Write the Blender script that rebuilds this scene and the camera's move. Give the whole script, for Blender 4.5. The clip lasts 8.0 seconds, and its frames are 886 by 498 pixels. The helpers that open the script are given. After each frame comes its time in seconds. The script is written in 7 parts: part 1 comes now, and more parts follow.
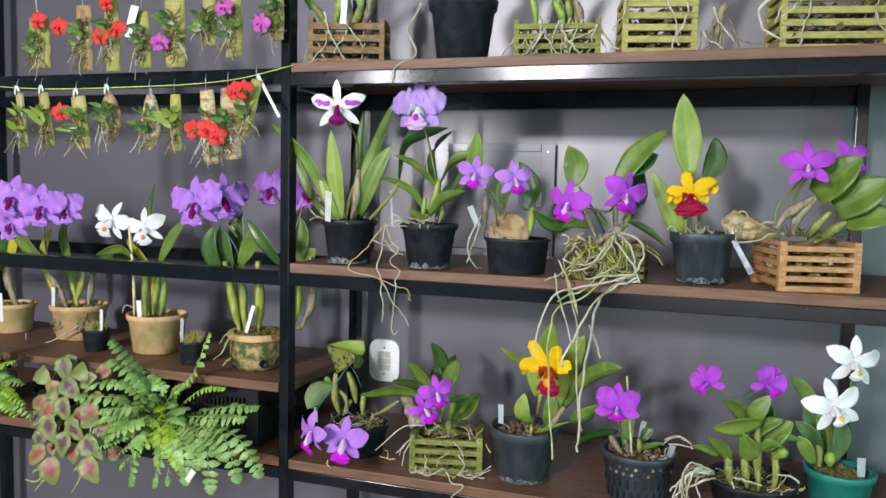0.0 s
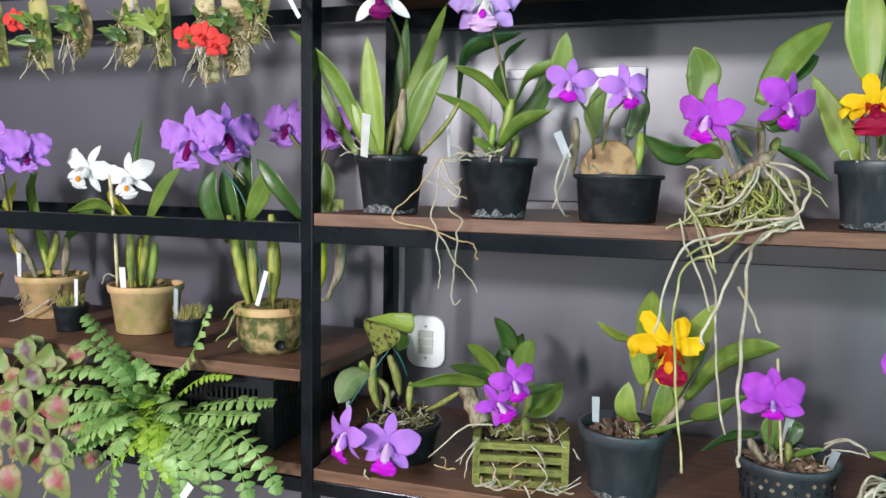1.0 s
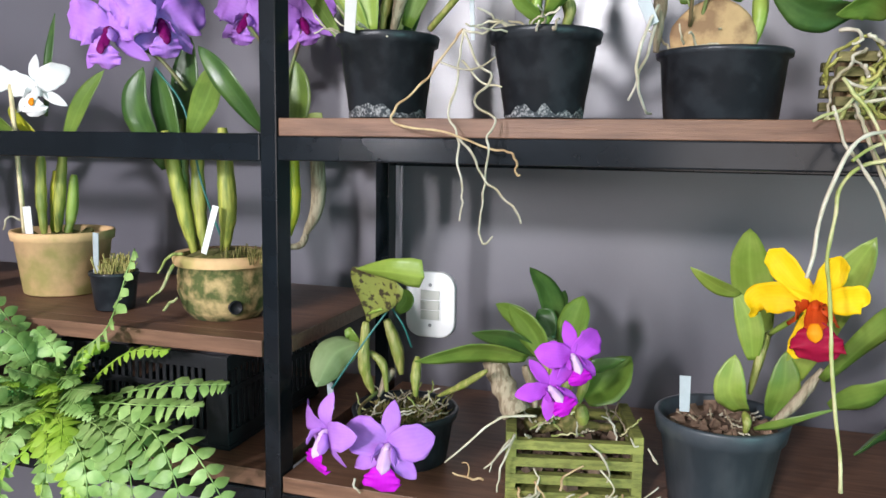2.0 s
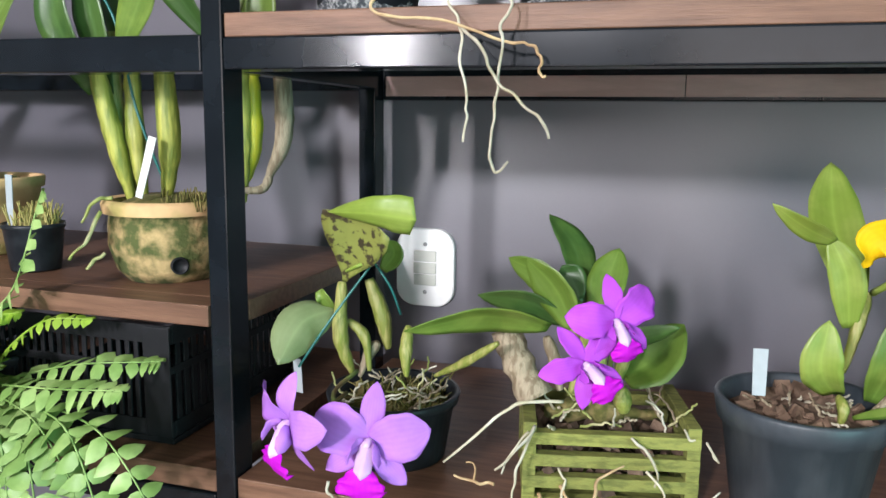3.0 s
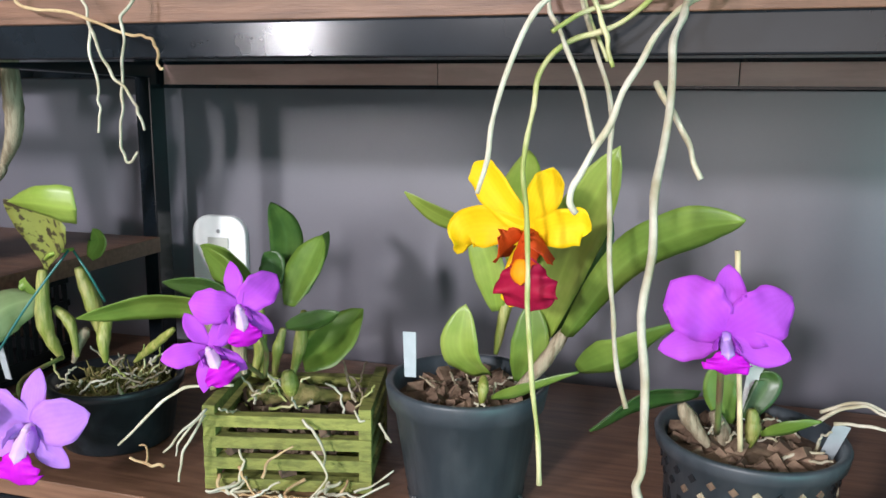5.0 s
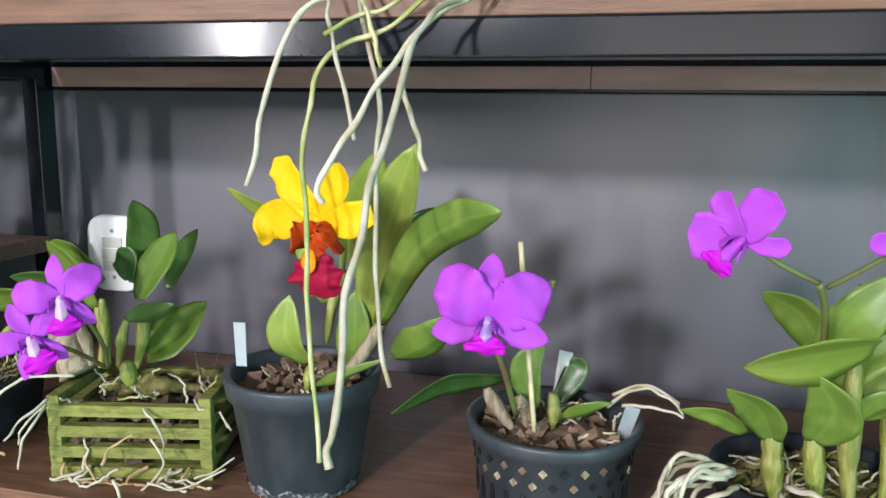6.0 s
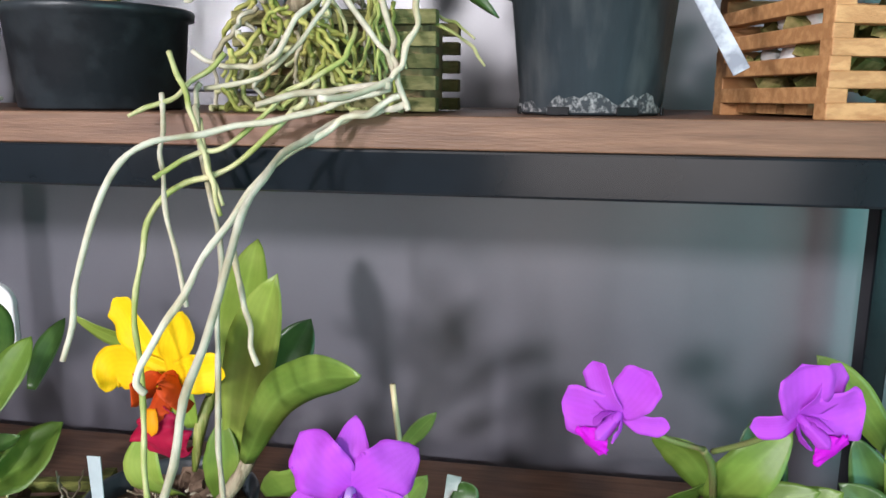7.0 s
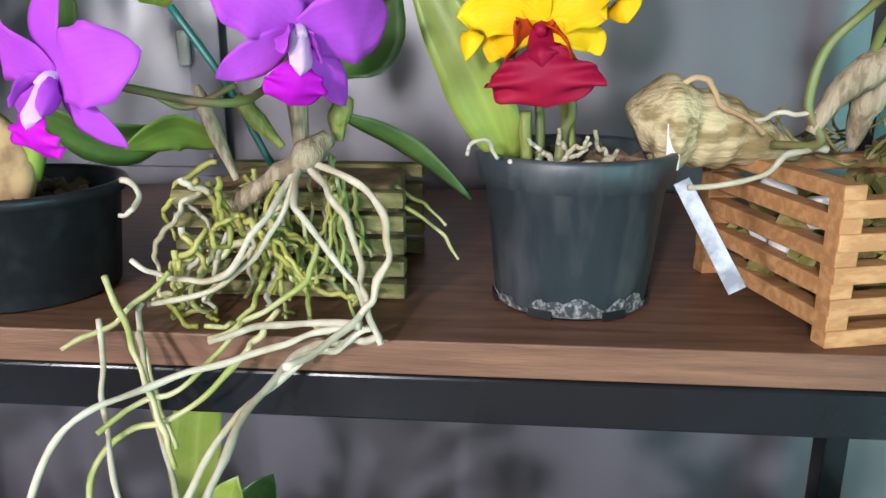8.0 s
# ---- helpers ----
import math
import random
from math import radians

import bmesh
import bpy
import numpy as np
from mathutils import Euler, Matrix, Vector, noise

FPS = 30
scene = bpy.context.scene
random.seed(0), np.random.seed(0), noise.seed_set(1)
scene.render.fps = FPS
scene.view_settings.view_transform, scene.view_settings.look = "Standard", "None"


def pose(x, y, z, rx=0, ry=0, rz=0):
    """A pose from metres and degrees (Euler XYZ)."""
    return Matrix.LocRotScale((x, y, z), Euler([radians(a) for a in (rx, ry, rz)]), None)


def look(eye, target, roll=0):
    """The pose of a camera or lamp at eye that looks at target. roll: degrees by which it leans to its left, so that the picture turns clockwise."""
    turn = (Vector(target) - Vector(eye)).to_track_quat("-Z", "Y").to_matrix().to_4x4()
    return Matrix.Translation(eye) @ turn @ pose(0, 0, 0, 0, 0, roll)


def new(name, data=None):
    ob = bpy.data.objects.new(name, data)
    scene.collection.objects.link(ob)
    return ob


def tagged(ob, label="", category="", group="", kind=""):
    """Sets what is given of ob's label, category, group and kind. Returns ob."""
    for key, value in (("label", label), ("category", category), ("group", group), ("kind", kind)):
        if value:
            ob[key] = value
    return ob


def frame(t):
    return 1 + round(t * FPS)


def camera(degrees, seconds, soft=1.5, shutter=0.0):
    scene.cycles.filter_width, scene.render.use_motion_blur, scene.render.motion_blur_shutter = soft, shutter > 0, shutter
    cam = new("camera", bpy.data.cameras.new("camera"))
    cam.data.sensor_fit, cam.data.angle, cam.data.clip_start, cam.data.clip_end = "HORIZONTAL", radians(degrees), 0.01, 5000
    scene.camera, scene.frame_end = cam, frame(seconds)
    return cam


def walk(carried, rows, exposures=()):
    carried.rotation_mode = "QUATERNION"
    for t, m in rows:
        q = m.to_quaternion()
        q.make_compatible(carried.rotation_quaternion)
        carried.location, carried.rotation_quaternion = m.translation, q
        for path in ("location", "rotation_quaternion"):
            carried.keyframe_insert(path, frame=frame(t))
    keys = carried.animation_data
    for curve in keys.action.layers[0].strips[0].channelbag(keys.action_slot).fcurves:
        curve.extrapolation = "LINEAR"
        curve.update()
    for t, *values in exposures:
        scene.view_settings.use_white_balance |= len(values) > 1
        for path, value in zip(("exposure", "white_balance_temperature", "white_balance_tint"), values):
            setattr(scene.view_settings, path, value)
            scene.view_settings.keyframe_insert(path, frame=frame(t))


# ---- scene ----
cam = camera(59.6, 8.0)
PATH = [
    (0, (0.77, -1.353, 1.501), (0.143, 0.54, 1.343), 1.3),
    (0.5, (0.652, -1.208, 1.469), (0.014, 0.68, 1.304), 1.2),
    (1, (0.563, -1.047, 1.407), (-0.073, 0.839, 1.215), 1.0),
    (1.5, (0.493, -0.867, 1.359), (-0.126, 1.022, 1.14), 0.9),
    (1.7, (0.464, -0.815, 1.344), (-0.139, 1.077, 1.108), 0.8),
    (2.8, (0.357, -0.579, 1.259), (-0.237, 1.306, 0.95), 0.9),
    (3, (0.365, -0.563, 1.258), (-0.22, 1.323, 0.941), 0.8),
    (3.5, (0.408, -0.538, 1.254), (-0.162, 1.352, 0.931), 0.8),
    (4, (0.463, -0.527, 1.258), (-0.082, 1.368, 0.926), 0.8),
    (4.5, (0.54, -0.513, 1.262), (0.004, 1.384, 0.921), 0.7),
    (4.7, (0.57, -0.506, 1.268), (0.03, 1.386, 0.909), 0.6),
    (5.8, (0.71, -0.508, 1.259), (0.232, 1.403, 0.916), 0.9),
    (6, (0.737, -0.503, 1.263), (0.258, 1.409, 0.922), 0.8),
    (6.5, (0.764, -0.475, 1.297), (0.349, 1.449, 0.939), 0.6),
    (7, (0.768, -0.429, 1.355), (0.442, 1.506, 0.971), 0.5),
    (7.5, (0.749, -0.394, 1.407), (0.516, 1.561, 1.057), 0.6),
    (8, (0.74, -0.361, 1.498), (0.569, 1.554, 0.948), -0.1),
]
walk(cam, [(t, look(eye, target, roll)) for t, eye, target, roll in PATH], exposures=((0, -0.49), (1.0, -0.4), (3.0, 0.03), (4.5, 0.0), (6.5, -0.04), (8, -0.06)))

# ---- world and lights ----
world = bpy.data.worlds.new("world")
scene.world = world
world.use_nodes = True
wn = world.node_tree
sky = wn.nodes.new("ShaderNodeTexSky")
sky.sky_type, sky.sun_disc, sky.sun_elevation, sky.sun_rotation = "NISHITA", False, radians(40), radians(120)
wn.links.new(sky.outputs[0], wn.nodes["Background"].inputs[0])
wn.nodes["Background"].inputs[1].default_value = 0.1


def area(name, m, sx, sy, watts, colour):
    lamp = bpy.data.lights.new(name, "AREA")
    lamp.shape, lamp.size, lamp.size_y, lamp.energy, lamp.color = "RECTANGLE", sx, sy, watts, colour
    ob = new(name, lamp)
    ob.matrix_world = m
    return ob


area("room_lamp", look((-0.5, -5.0, 2.66), (0.25, 0.2, 1.25)), 0.38, 0.38, 290, (1.0, 0.97, 1.03))
area("side_lamp", look((-0.66, -2.05, 1.76), (0.2, 0.1, 1.5)), 0.06, 0.66, 38, (1.0, 0.97, 1.03))
# Added overhead fill, aimed down for a warm bounce off the floor.
area("overhead_fill", look((0.5, -1.9, 2.72), (0.45, -1.2, 0.0)), 1.3, 0.7, 11, (1.0, 0.92, 0.9))
# Added soft fill from behind the viewer; no window stands there.
area("front_fill", look((1.4, -6.4, 1.35), (0.4, 0.2, 1.2)), 2.4, 2.0, 66, (1.0, 0.9, 0.88))
area("glass_door_light", look((3.38, -2.9, 1.1), (0.6, -0.6, 1.1)), 2.1, 2.0, 100, (0.35, 0.95, 0.95))


# ---- materials ----
def material(name, colour, rough=0.5, metal=0.0, vary=0.12, scale=30.0, bump=0.15, bump_scale=120.0, spec=0.5, second=None, mix_at=(0.45, 0.6), stretch=(1, 1, 1), coat=0.0, veins=0.0, rib=0.0, heart=None, translucent=0.0):
    """A principled surface whose colour drifts at a coarse scale (towards `second`) and a fine one, with fine relief."""
    m = bpy.data.materials.new(name)
    m.use_nodes = True
    nt = m.node_tree
    b = nt.nodes["Principled BSDF"]
    tc = nt.nodes.new("ShaderNodeTexCoord")
    mp = nt.nodes.new("ShaderNodeMapping")
    mp.inputs["Scale"].default_value = stretch
    nt.links.new(tc.outputs["Object"], mp.inputs["Vector"])
    info = nt.nodes.new("ShaderNodeObjectInfo")
    coarse, fine = nt.nodes.new("ShaderNodeTexNoise"), nt.nodes.new("ShaderNodeTexNoise")
    coarse.inputs["Scale"].default_value, coarse.inputs["Detail"].default_value = scale, 5
    fine.inputs["Scale"].default_value, fine.inputs["Detail"].default_value = bump_scale, 4
    for n in (coarse, fine):
        nt.links.new(mp.outputs[0], n.inputs["Vector"])
    ramp = nt.nodes.new("ShaderNodeValToRGB")
    ramp.color_ramp.elements[0].position, ramp.color_ramp.elements[1].position = mix_at
    a = colour
    c = second or tuple(min(1, v * (1 + 2.2 * vary)) for v in colour)
    ramp.color_ramp.elements[0].color, ramp.color_ramp.elements[1].color = (*a, 1), (*c, 1)
    nt.links.new(coarse.outputs["Fac"], ramp.inputs[0])
    hsv = nt.nodes.new("ShaderNodeHueSaturation")
    nt.links.new(ramp.outputs[0], hsv.inputs["Color"])
    add = nt.nodes.new("ShaderNodeMath")
    add.operation = "MULTIPLY_ADD"
    add.inputs[1].default_value, add.inputs[2].default_value = 2 * vary, 1 - vary
    both = nt.nodes.new("ShaderNodeMath")
    both.operation = "MULTIPLY_ADD"
    both.inputs[1].default_value = 0.6
    nt.links.new(fine.outputs["Fac"], both.inputs[0])
    half = nt.nodes.new("ShaderNodeMath")
    half.operation = "MULTIPLY"
    half.inputs[1].default_value = 0.4
    nt.links.new(info.outputs["Random"], half.inputs[0])
    nt.links.new(half.outputs[0], both.inputs[2])
    nt.links.new(both.outputs[0], add.inputs[0])
    nt.links.new(add.outputs[0], hsv.inputs["Value"])
    shade = hsv.outputs[0]
    lat, along = nt.nodes.new("ShaderNodeAttribute"), nt.nodes.new("ShaderNodeAttribute")
    lat.attribute_name, along.attribute_name = "lateral", "along"

    def calc(op, first, second=None, third=None):
        node = nt.nodes.new("ShaderNodeMath")
        node.operation = op
        for socket, value in zip(node.inputs, (first, second, third)):
            if isinstance(value, (int, float)):
                socket.default_value = value
            elif value is not None:
                nt.links.new(value, socket)
        return node.outputs[0]

    def blended(factor, first, colour):
        node = nt.nodes.new("ShaderNodeMixRGB")
        nt.links.new(factor, node.inputs[0])
        nt.links.new(first, node.inputs[1])
        node.inputs[2].default_value = (*colour, 1)
        return node.outputs[0]

    if veins:
        wave = calc("SINE", calc("MULTIPLY_ADD", lat.outputs["Fac"], 26.0, calc("MULTIPLY", fine.outputs["Fac"], 3.0)))
        shade = blended(calc("MULTIPLY", calc("MULTIPLY_ADD", wave, 0.5, 0.5), veins), shade, tuple(v * 0.45 for v in colour))
    if rib:
        near = calc("SUBTRACT", 1.0, calc("MULTIPLY", calc("ABSOLUTE", lat.outputs["Fac"]), 9.0))
        shade = blended(calc("MULTIPLY", calc("MAXIMUM", near, 0.0), rib), shade, tuple(min(1, v * 2.0 + 0.03) for v in colour))
    if heart:
        far = calc("ADD", calc("ABSOLUTE", lat.outputs["Fac"]), calc("MULTIPLY", calc("ABSOLUTE", calc("SUBTRACT", along.outputs["Fac"], 0.4)), 1.7))
        far = calc("ADD", far, calc("MULTIPLY_ADD", fine.outputs["Fac"], 0.8, -0.4))
        shade = blended(calc("SMOOTH_MAX", calc("MULTIPLY_ADD", far, -2.2, 1.75), 0.0, 0.2), shade, heart)
    nt.links.new(shade, b.inputs["Base Color"])
    b.inputs["Roughness"].default_value, b.inputs["Metallic"].default_value = rough, metal
    b.inputs["Specular IOR Level"].default_value, b.inputs["Coat Weight"].default_value = spec, coat
    if bump:
        bp = nt.nodes.new("ShaderNodeBump")
        bp.inputs["Strength"].default_value, bp.inputs["Distance"].default_value = bump, 0.002
        nt.links.new(fine.outputs["Fac"], bp.inputs["Height"])
        nt.links.new(bp.outputs[0], b.inputs["Normal"])
    if translucent:
        tr = nt.nodes.new("ShaderNodeBsdfTranslucent")
        nt.links.new(shade, tr.inputs["Color"])
        mix = nt.nodes.new("ShaderNodeMixShader")
        mix.inputs[0].default_value = translucent
        nt.links.new(b.outputs[0], mix.inputs[1])
        nt.links.new(tr.outputs[0], mix.inputs[2])
        nt.links.new(mix.outputs[0], nt.nodes["Material Output"].inputs["Surface"])
    return m


WALL = material("grey_wall_paint", (0.098, 0.094, 0.113), 0.36, vary=0.06, scale=3, bump=0.03, bump_scale=260, second=(0.111, 0.107, 0.128), spec=1.0)
# Pinkish brown of the reflection on the black rear rail, put into a colour.
RAIL_REFLECTION = material("brown_rail_reflection", (0.42, 0.24, 0.22), 0.4, vary=0.1, scale=9, bump=0.1, stretch=(1, 6, 6))
# ROOM and FLOOR coat the unseen shell; their tones set the bounced fill.
ROOM = material("room_bounce_paint", (0.2, 0.195, 0.195), 0.7, vary=0.05, scale=2, bump=0.05)
FLOOR = material("warm_bounce_floor", (0.32, 0.22, 0.18), 0.3, vary=0.08, scale=4, bump=0.03)
STEEL = material("black_steel_paint", (0.005, 0.007, 0.0095), 0.16, vary=0.2, scale=14, bump=0.02, bump_scale=40, spec=0.3)
WOOD = material("walnut_board", (0.098, 0.049, 0.03), 0.46, vary=0.22, scale=16, bump=0.2, bump_scale=90, second=(0.19, 0.1, 0.062), mix_at=(0.3, 0.72), stretch=(0.9, 11, 11), spec=0.3)
BLACK_POT = material("black_pot_plastic", (0.012, 0.0145, 0.018), 0.36, vary=0.25, scale=40, bump=0.12, bump_scale=150, spec=0.28, second=(0.022, 0.026, 0.031))
SCUFFED_POT = material("scuffed_pot_plastic", (0.03, 0.041, 0.05), 0.45, vary=0.3, scale=60, bump=0.25, bump_scale=160, second=(0.075, 0.085, 0.092), mix_at=(0.5, 0.75), stretch=(1, 1, 0.3))
GREY_POT = material("dark_grey_pot_plastic", (0.03, 0.04, 0.049), 0.42, vary=0.3, scale=45, bump=0.15, bump_scale=140, second=(0.055, 0.065, 0.075), mix_at=(0.42, 0.72), stretch=(1, 1, 0.4))
TEAL_POT = material("teal_pot_plastic", (0.012, 0.16, 0.13), 0.4, vary=0.12, scale=25, bump=0.08)
TERRA = material("aged_terracotta", (0.56, 0.36, 0.18), 0.85, vary=0.25, scale=24, bump=0.5, bump_scale=80, second=(0.36, 0.29, 0.1), mix_at=(0.46, 0.66))
MOSSY = material("mossy_terracotta", (0.37, 0.26, 0.12), 0.9, vary=0.5, scale=52, bump=0.8, bump_scale=170, second=(0.055, 0.068, 0.016), mix_at=(0.36, 0.58))
LIMEWHITE = material("lime_crust", (0.03, 0.036, 0.042), 0.85, vary=0.5, scale=320, bump=0.15, bump_scale=400, second=(0.34, 0.34, 0.34), mix_at=(0.46, 0.7))
GREEN_WOOD = material("algae_green_wood", (0.21, 0.22, 0.05), 0.8, vary=0.25, scale=26, bump=0.5, bump_scale=120, second=(0.13, 0.14, 0.03), stretch=(2, 8, 8))
YELLOW_WOOD = material("yellowish_slat_wood", (0.38, 0.33, 0.11), 0.75, vary=0.2, scale=26, bump=0.4, second=(0.27, 0.25, 0.06), stretch=(2, 8, 8))
ORANGE_WOOD = material("new_orange_slat_wood", (0.37, 0.18, 0.07), 0.6, vary=0.15, scale=22, bump=0.3, bump_scale=110, second=(0.48, 0.26, 0.11), stretch=(2, 9, 9))
BROWN_WOOD = material("dark_brown_slat_wood", (0.16, 0.09, 0.045), 0.75, vary=0.2, scale=26, bump=0.4, second=(0.23, 0.15, 0.06), stretch=(2, 8, 8))
TAN_WOOD = material("tan_bark_slab", (0.4, 0.27, 0.13), 0.85, vary=0.3, scale=45, bump=0.6, bump_scale=90, second=(0.2, 0.12, 0.06))
CREAM_WOOD = material("cream_driftwood", (0.5, 0.41, 0.24), 0.85, vary=0.35, scale=22, bump=0.9, bump_scale=70, second=(0.24, 0.18, 0.08), stretch=(0.8, 6, 6))
BAMBOO = material("green_bamboo_slab", (0.3, 0.31, 0.065), 0.8, vary=0.25, scale=40, bump=0.5, second=(0.36, 0.3, 0.12), mix_at=(0.4, 0.65))
BARK = material("bark_chips", (0.09, 0.055, 0.035), 0.9, vary=0.45, scale=60, bump=0.8, bump_scale=120, second=(0.18, 0.12, 0.08))
MOSS = material("moss", (0.09, 0.09, 0.02), 0.95, vary=0.4, scale=90, bump=0.8, bump_scale=200, second=(0.2, 0.16, 0.06))
LEAF = material("green_leaf", (0.105, 0.18, 0.026), 0.42, vary=0.18, scale=30, bump=0.12, bump_scale=140, second=(0.155, 0.24, 0.04), translucent=0.12, veins=0.09, rib=0.25)
LEAF_DARK = material("dark_green_leaf", (0.036, 0.088, 0.02), 0.35, vary=0.18, scale=30, bump=0.12, second=(0.058, 0.12, 0.026), translucent=0.08, veins=0.09, rib=0.22)
LEAF_LIGHT = material("light_green_leaf", (0.2, 0.29, 0.042), 0.4, vary=0.15, scale=25, bump=0.12, second=(0.26, 0.34, 0.065), translucent=0.15, veins=0.08, rib=0.2)
# The leaf green paled and greyed, a glossy sheen put into the colour.
LEAF_SHEEN = material("sheen_grey_green_leaf", (0.15, 0.21, 0.085), 0.45, vary=0.15, scale=25, bump=0.12, second=(0.2, 0.26, 0.12), translucent=0.1, veins=0.06, rib=0.25)
LEAF_SPOT = material("spotted_leaf", (0.2, 0.22, 0.05), 0.45, vary=0.2, scale=130, bump=0.2, second=(0.04, 0.03, 0.015), mix_at=(0.52, 0.6), translucent=0.1)
YELLOW_LEAF = material("yellowing_leaf", (0.5, 0.48, 0.03), 0.45, vary=0.12, scale=20, bump=0.1, second=(0.38, 0.4, 0.04), translucent=0.2)
BULB = material("green_pseudobulb", (0.17, 0.2, 0.035), 0.5, vary=0.3, scale=40, bump=0.5, bump_scale=90, second=(0.29, 0.28, 0.09), stretch=(6, 6, 1))
BULB_DRY = material("dry_sheathed_bulb", (0.3, 0.25, 0.17), 0.75, vary=0.3, scale=35, bump=0.6, second=(0.17, 0.13, 0.08), stretch=(6, 6, 1))
ROOT = material("pale_aerial_root", (0.33, 0.29, 0.18), 0.8, vary=0.35, scale=40, bump=0.5, second=(0.52, 0.49, 0.4), mix_at=(0.35, 0.62))
ROOT_DRY = material("dry_tan_root", (0.34, 0.22, 0.11), 0.8, vary=0.25, scale=40, bump=0.4, second=(0.48, 0.36, 0.2))
ROOT_OLIVE = material("olive_aerial_root", (0.22, 0.23, 0.045), 0.7, vary=0.35, scale=30, bump=0.35, second=(0.4, 0.38, 0.11))
# Brown-green slat wood, darkened in its colour for the shadow it stands in.
SHADED_SLAT = material("shaded_brown_green_slat_wood", (0.1, 0.095, 0.03), 0.85, vary=0.3, scale=26, bump=0.5, bump_scale=120, second=(0.17, 0.15, 0.06), stretch=(2, 8, 8))
ROOT_GREEN = material("green_aerial_root", (0.26, 0.3, 0.08), 0.65, vary=0.25, scale=25, bump=0.3, second=(0.46, 0.44, 0.24))
CLUB = material("yellow_green_pseudobulb", (0.15, 0.19, 0.03), 0.5, vary=0.3, scale=24, bump=0.5, bump_scale=70, second=(0.36, 0.36, 0.07), mix_at=(0.4, 0.62), stretch=(5, 5, 0.8))
STEM = material("green_stem", (0.13, 0.17, 0.05), 0.5, vary=0.2, scale=30, bump=0.2, second=(0.14, 0.1, 0.05))
FERN = material("fern_green", (0.17, 0.3, 0.075), 0.5, vary=0.35, scale=25, bump=0.1, second=(0.3, 0.45, 0.15), translucent=0.15)
FERN_YOUNG = material("young_fern_green", (0.24, 0.4, 0.035), 0.45, vary=0.25, scale=25, bump=0.1, second=(0.3, 0.45, 0.06), translucent=0.2)
WHITE_TAG = material("white_plastic_tag", (0.62, 0.62, 0.61), 0.5, vary=0.05, bump=0.03)
GREY_TAG = material("grey_plastic_tag", (0.3, 0.34, 0.36), 0.5, vary=0.06, bump=0.03)
PLATE = material("white_switch_plastic", (0.85, 0.85, 0.84), 0.55, vary=0.02, bump=0.02)
ROCKER = material("ivory_switch_plastic", (0.52, 0.53, 0.48), 0.3, vary=0.03, bump=0.02)
PANEL = material("grey_panel_paint", (0.15, 0.152, 0.175), 0.24, vary=0.05, scale=4, bump=0.05)
CRATE_BLACK = material("black_crate_plastic", (0.009, 0.0095, 0.011), 0.5, vary=0.2, bump=0.08, spec=0.2)
WIRE = material("galvanised_wire", (0.4, 0.4, 0.4), 0.35, metal=0.9, vary=0.1, bump=0.05)
CORD = material("yellow_green_cord", (0.4, 0.48, 0.1), 0.6, vary=0.15, bump=0.2)
GREEN_TIE = material("green_coated_wire", (0.01, 0.1, 0.09), 0.4, vary=0.1, bump=0.05)
WORN_TAG = material("weathered_tag_plastic", (0.4, 0.42, 0.47), 0.6, vary=0.2, scale=75, bump=0.2, second=(0.17, 0.18, 0.22), mix_at=(0.46, 0.64))
STICK = material("bamboo_stick", (0.5, 0.42, 0.25), 0.6, vary=0.15, bump=0.2)


def petal_mat(name, inner, outer, rough=0.55, veins=0.07):
    return material(name, outer, rough, vary=0.12, scale=45, bump=0.25, bump_scale=150, second=inner, mix_at=(0.3, 0.75), translucent=0.25, spec=0.15, veins=veins)


VIOLET = petal_mat("violet_petal", (0.54, 0.255, 0.76), (0.45, 0.185, 0.7))
MAGENTA = petal_mat("magenta_petal", (0.5, 0.095, 0.68), (0.42, 0.06, 0.6))
DEEP = petal_mat("deep_magenta_lip", (0.6, 0.015, 0.64), (0.5, 0.008, 0.56))
LILAC = petal_mat("pale_lilac_petal", (0.62, 0.44, 0.82), (0.5, 0.3, 0.76))
PURPLE = petal_mat("mauve_petal", (0.54, 0.27, 0.76), (0.44, 0.18, 0.68))
WHITE = petal_mat("white_petal", (0.87, 0.86, 0.86), (0.83, 0.82, 0.82), veins=0.02)
YELLOW = petal_mat("yellow_petal", (0.86, 0.6, 0.012), (0.8, 0.5, 0.006))
CRIMSON = petal_mat("crimson_lip", (0.42, 0.012, 0.045), (0.3, 0.006, 0.045))
WINE = petal_mat("wine_lip", (0.22, 0.004, 0.13), (0.16, 0.003, 0.1))
ORANGE = petal_mat("orange_throat", (0.85, 0.25, 0.006), (0.8, 0.33, 0.01))
EMBER = petal_mat("ember_lip", (0.66, 0.09, 0.012), (0.5, 0.05, 0.012))
RED = petal_mat("scarlet_petal", (0.8, 0.08, 0.07), (0.7, 0.045, 0.04))
PINKWHITE = petal_mat("pale_pink_throat", (0.76, 0.6, 0.78), (0.66, 0.4, 0.74), veins=0.03)
PINK = petal_mat("pink_petal", (0.6, 0.15, 0.5), (0.5, 0.08, 0.42))


# ---- building helpers ----
def finish(bm, name, mat, smooth=True):
    me = bpy.data.meshes.new(name)
    bmesh.ops.recalc_face_normals(bm, faces=bm.faces)
    bm.to_mesh(me)
    bm.free()
    me.materials.append(mat)
    if smooth:
        for p in me.polygons:
            p.use_smooth = True
    return me


def part(name, bm, mat, parent, label="", smooth=True):
    ob = new(name, finish(bm, name, mat, smooth))
    ob.parent = parent
    ob.matrix_parent_inverse = parent.matrix_world.inverted()
    return tagged(ob, label)


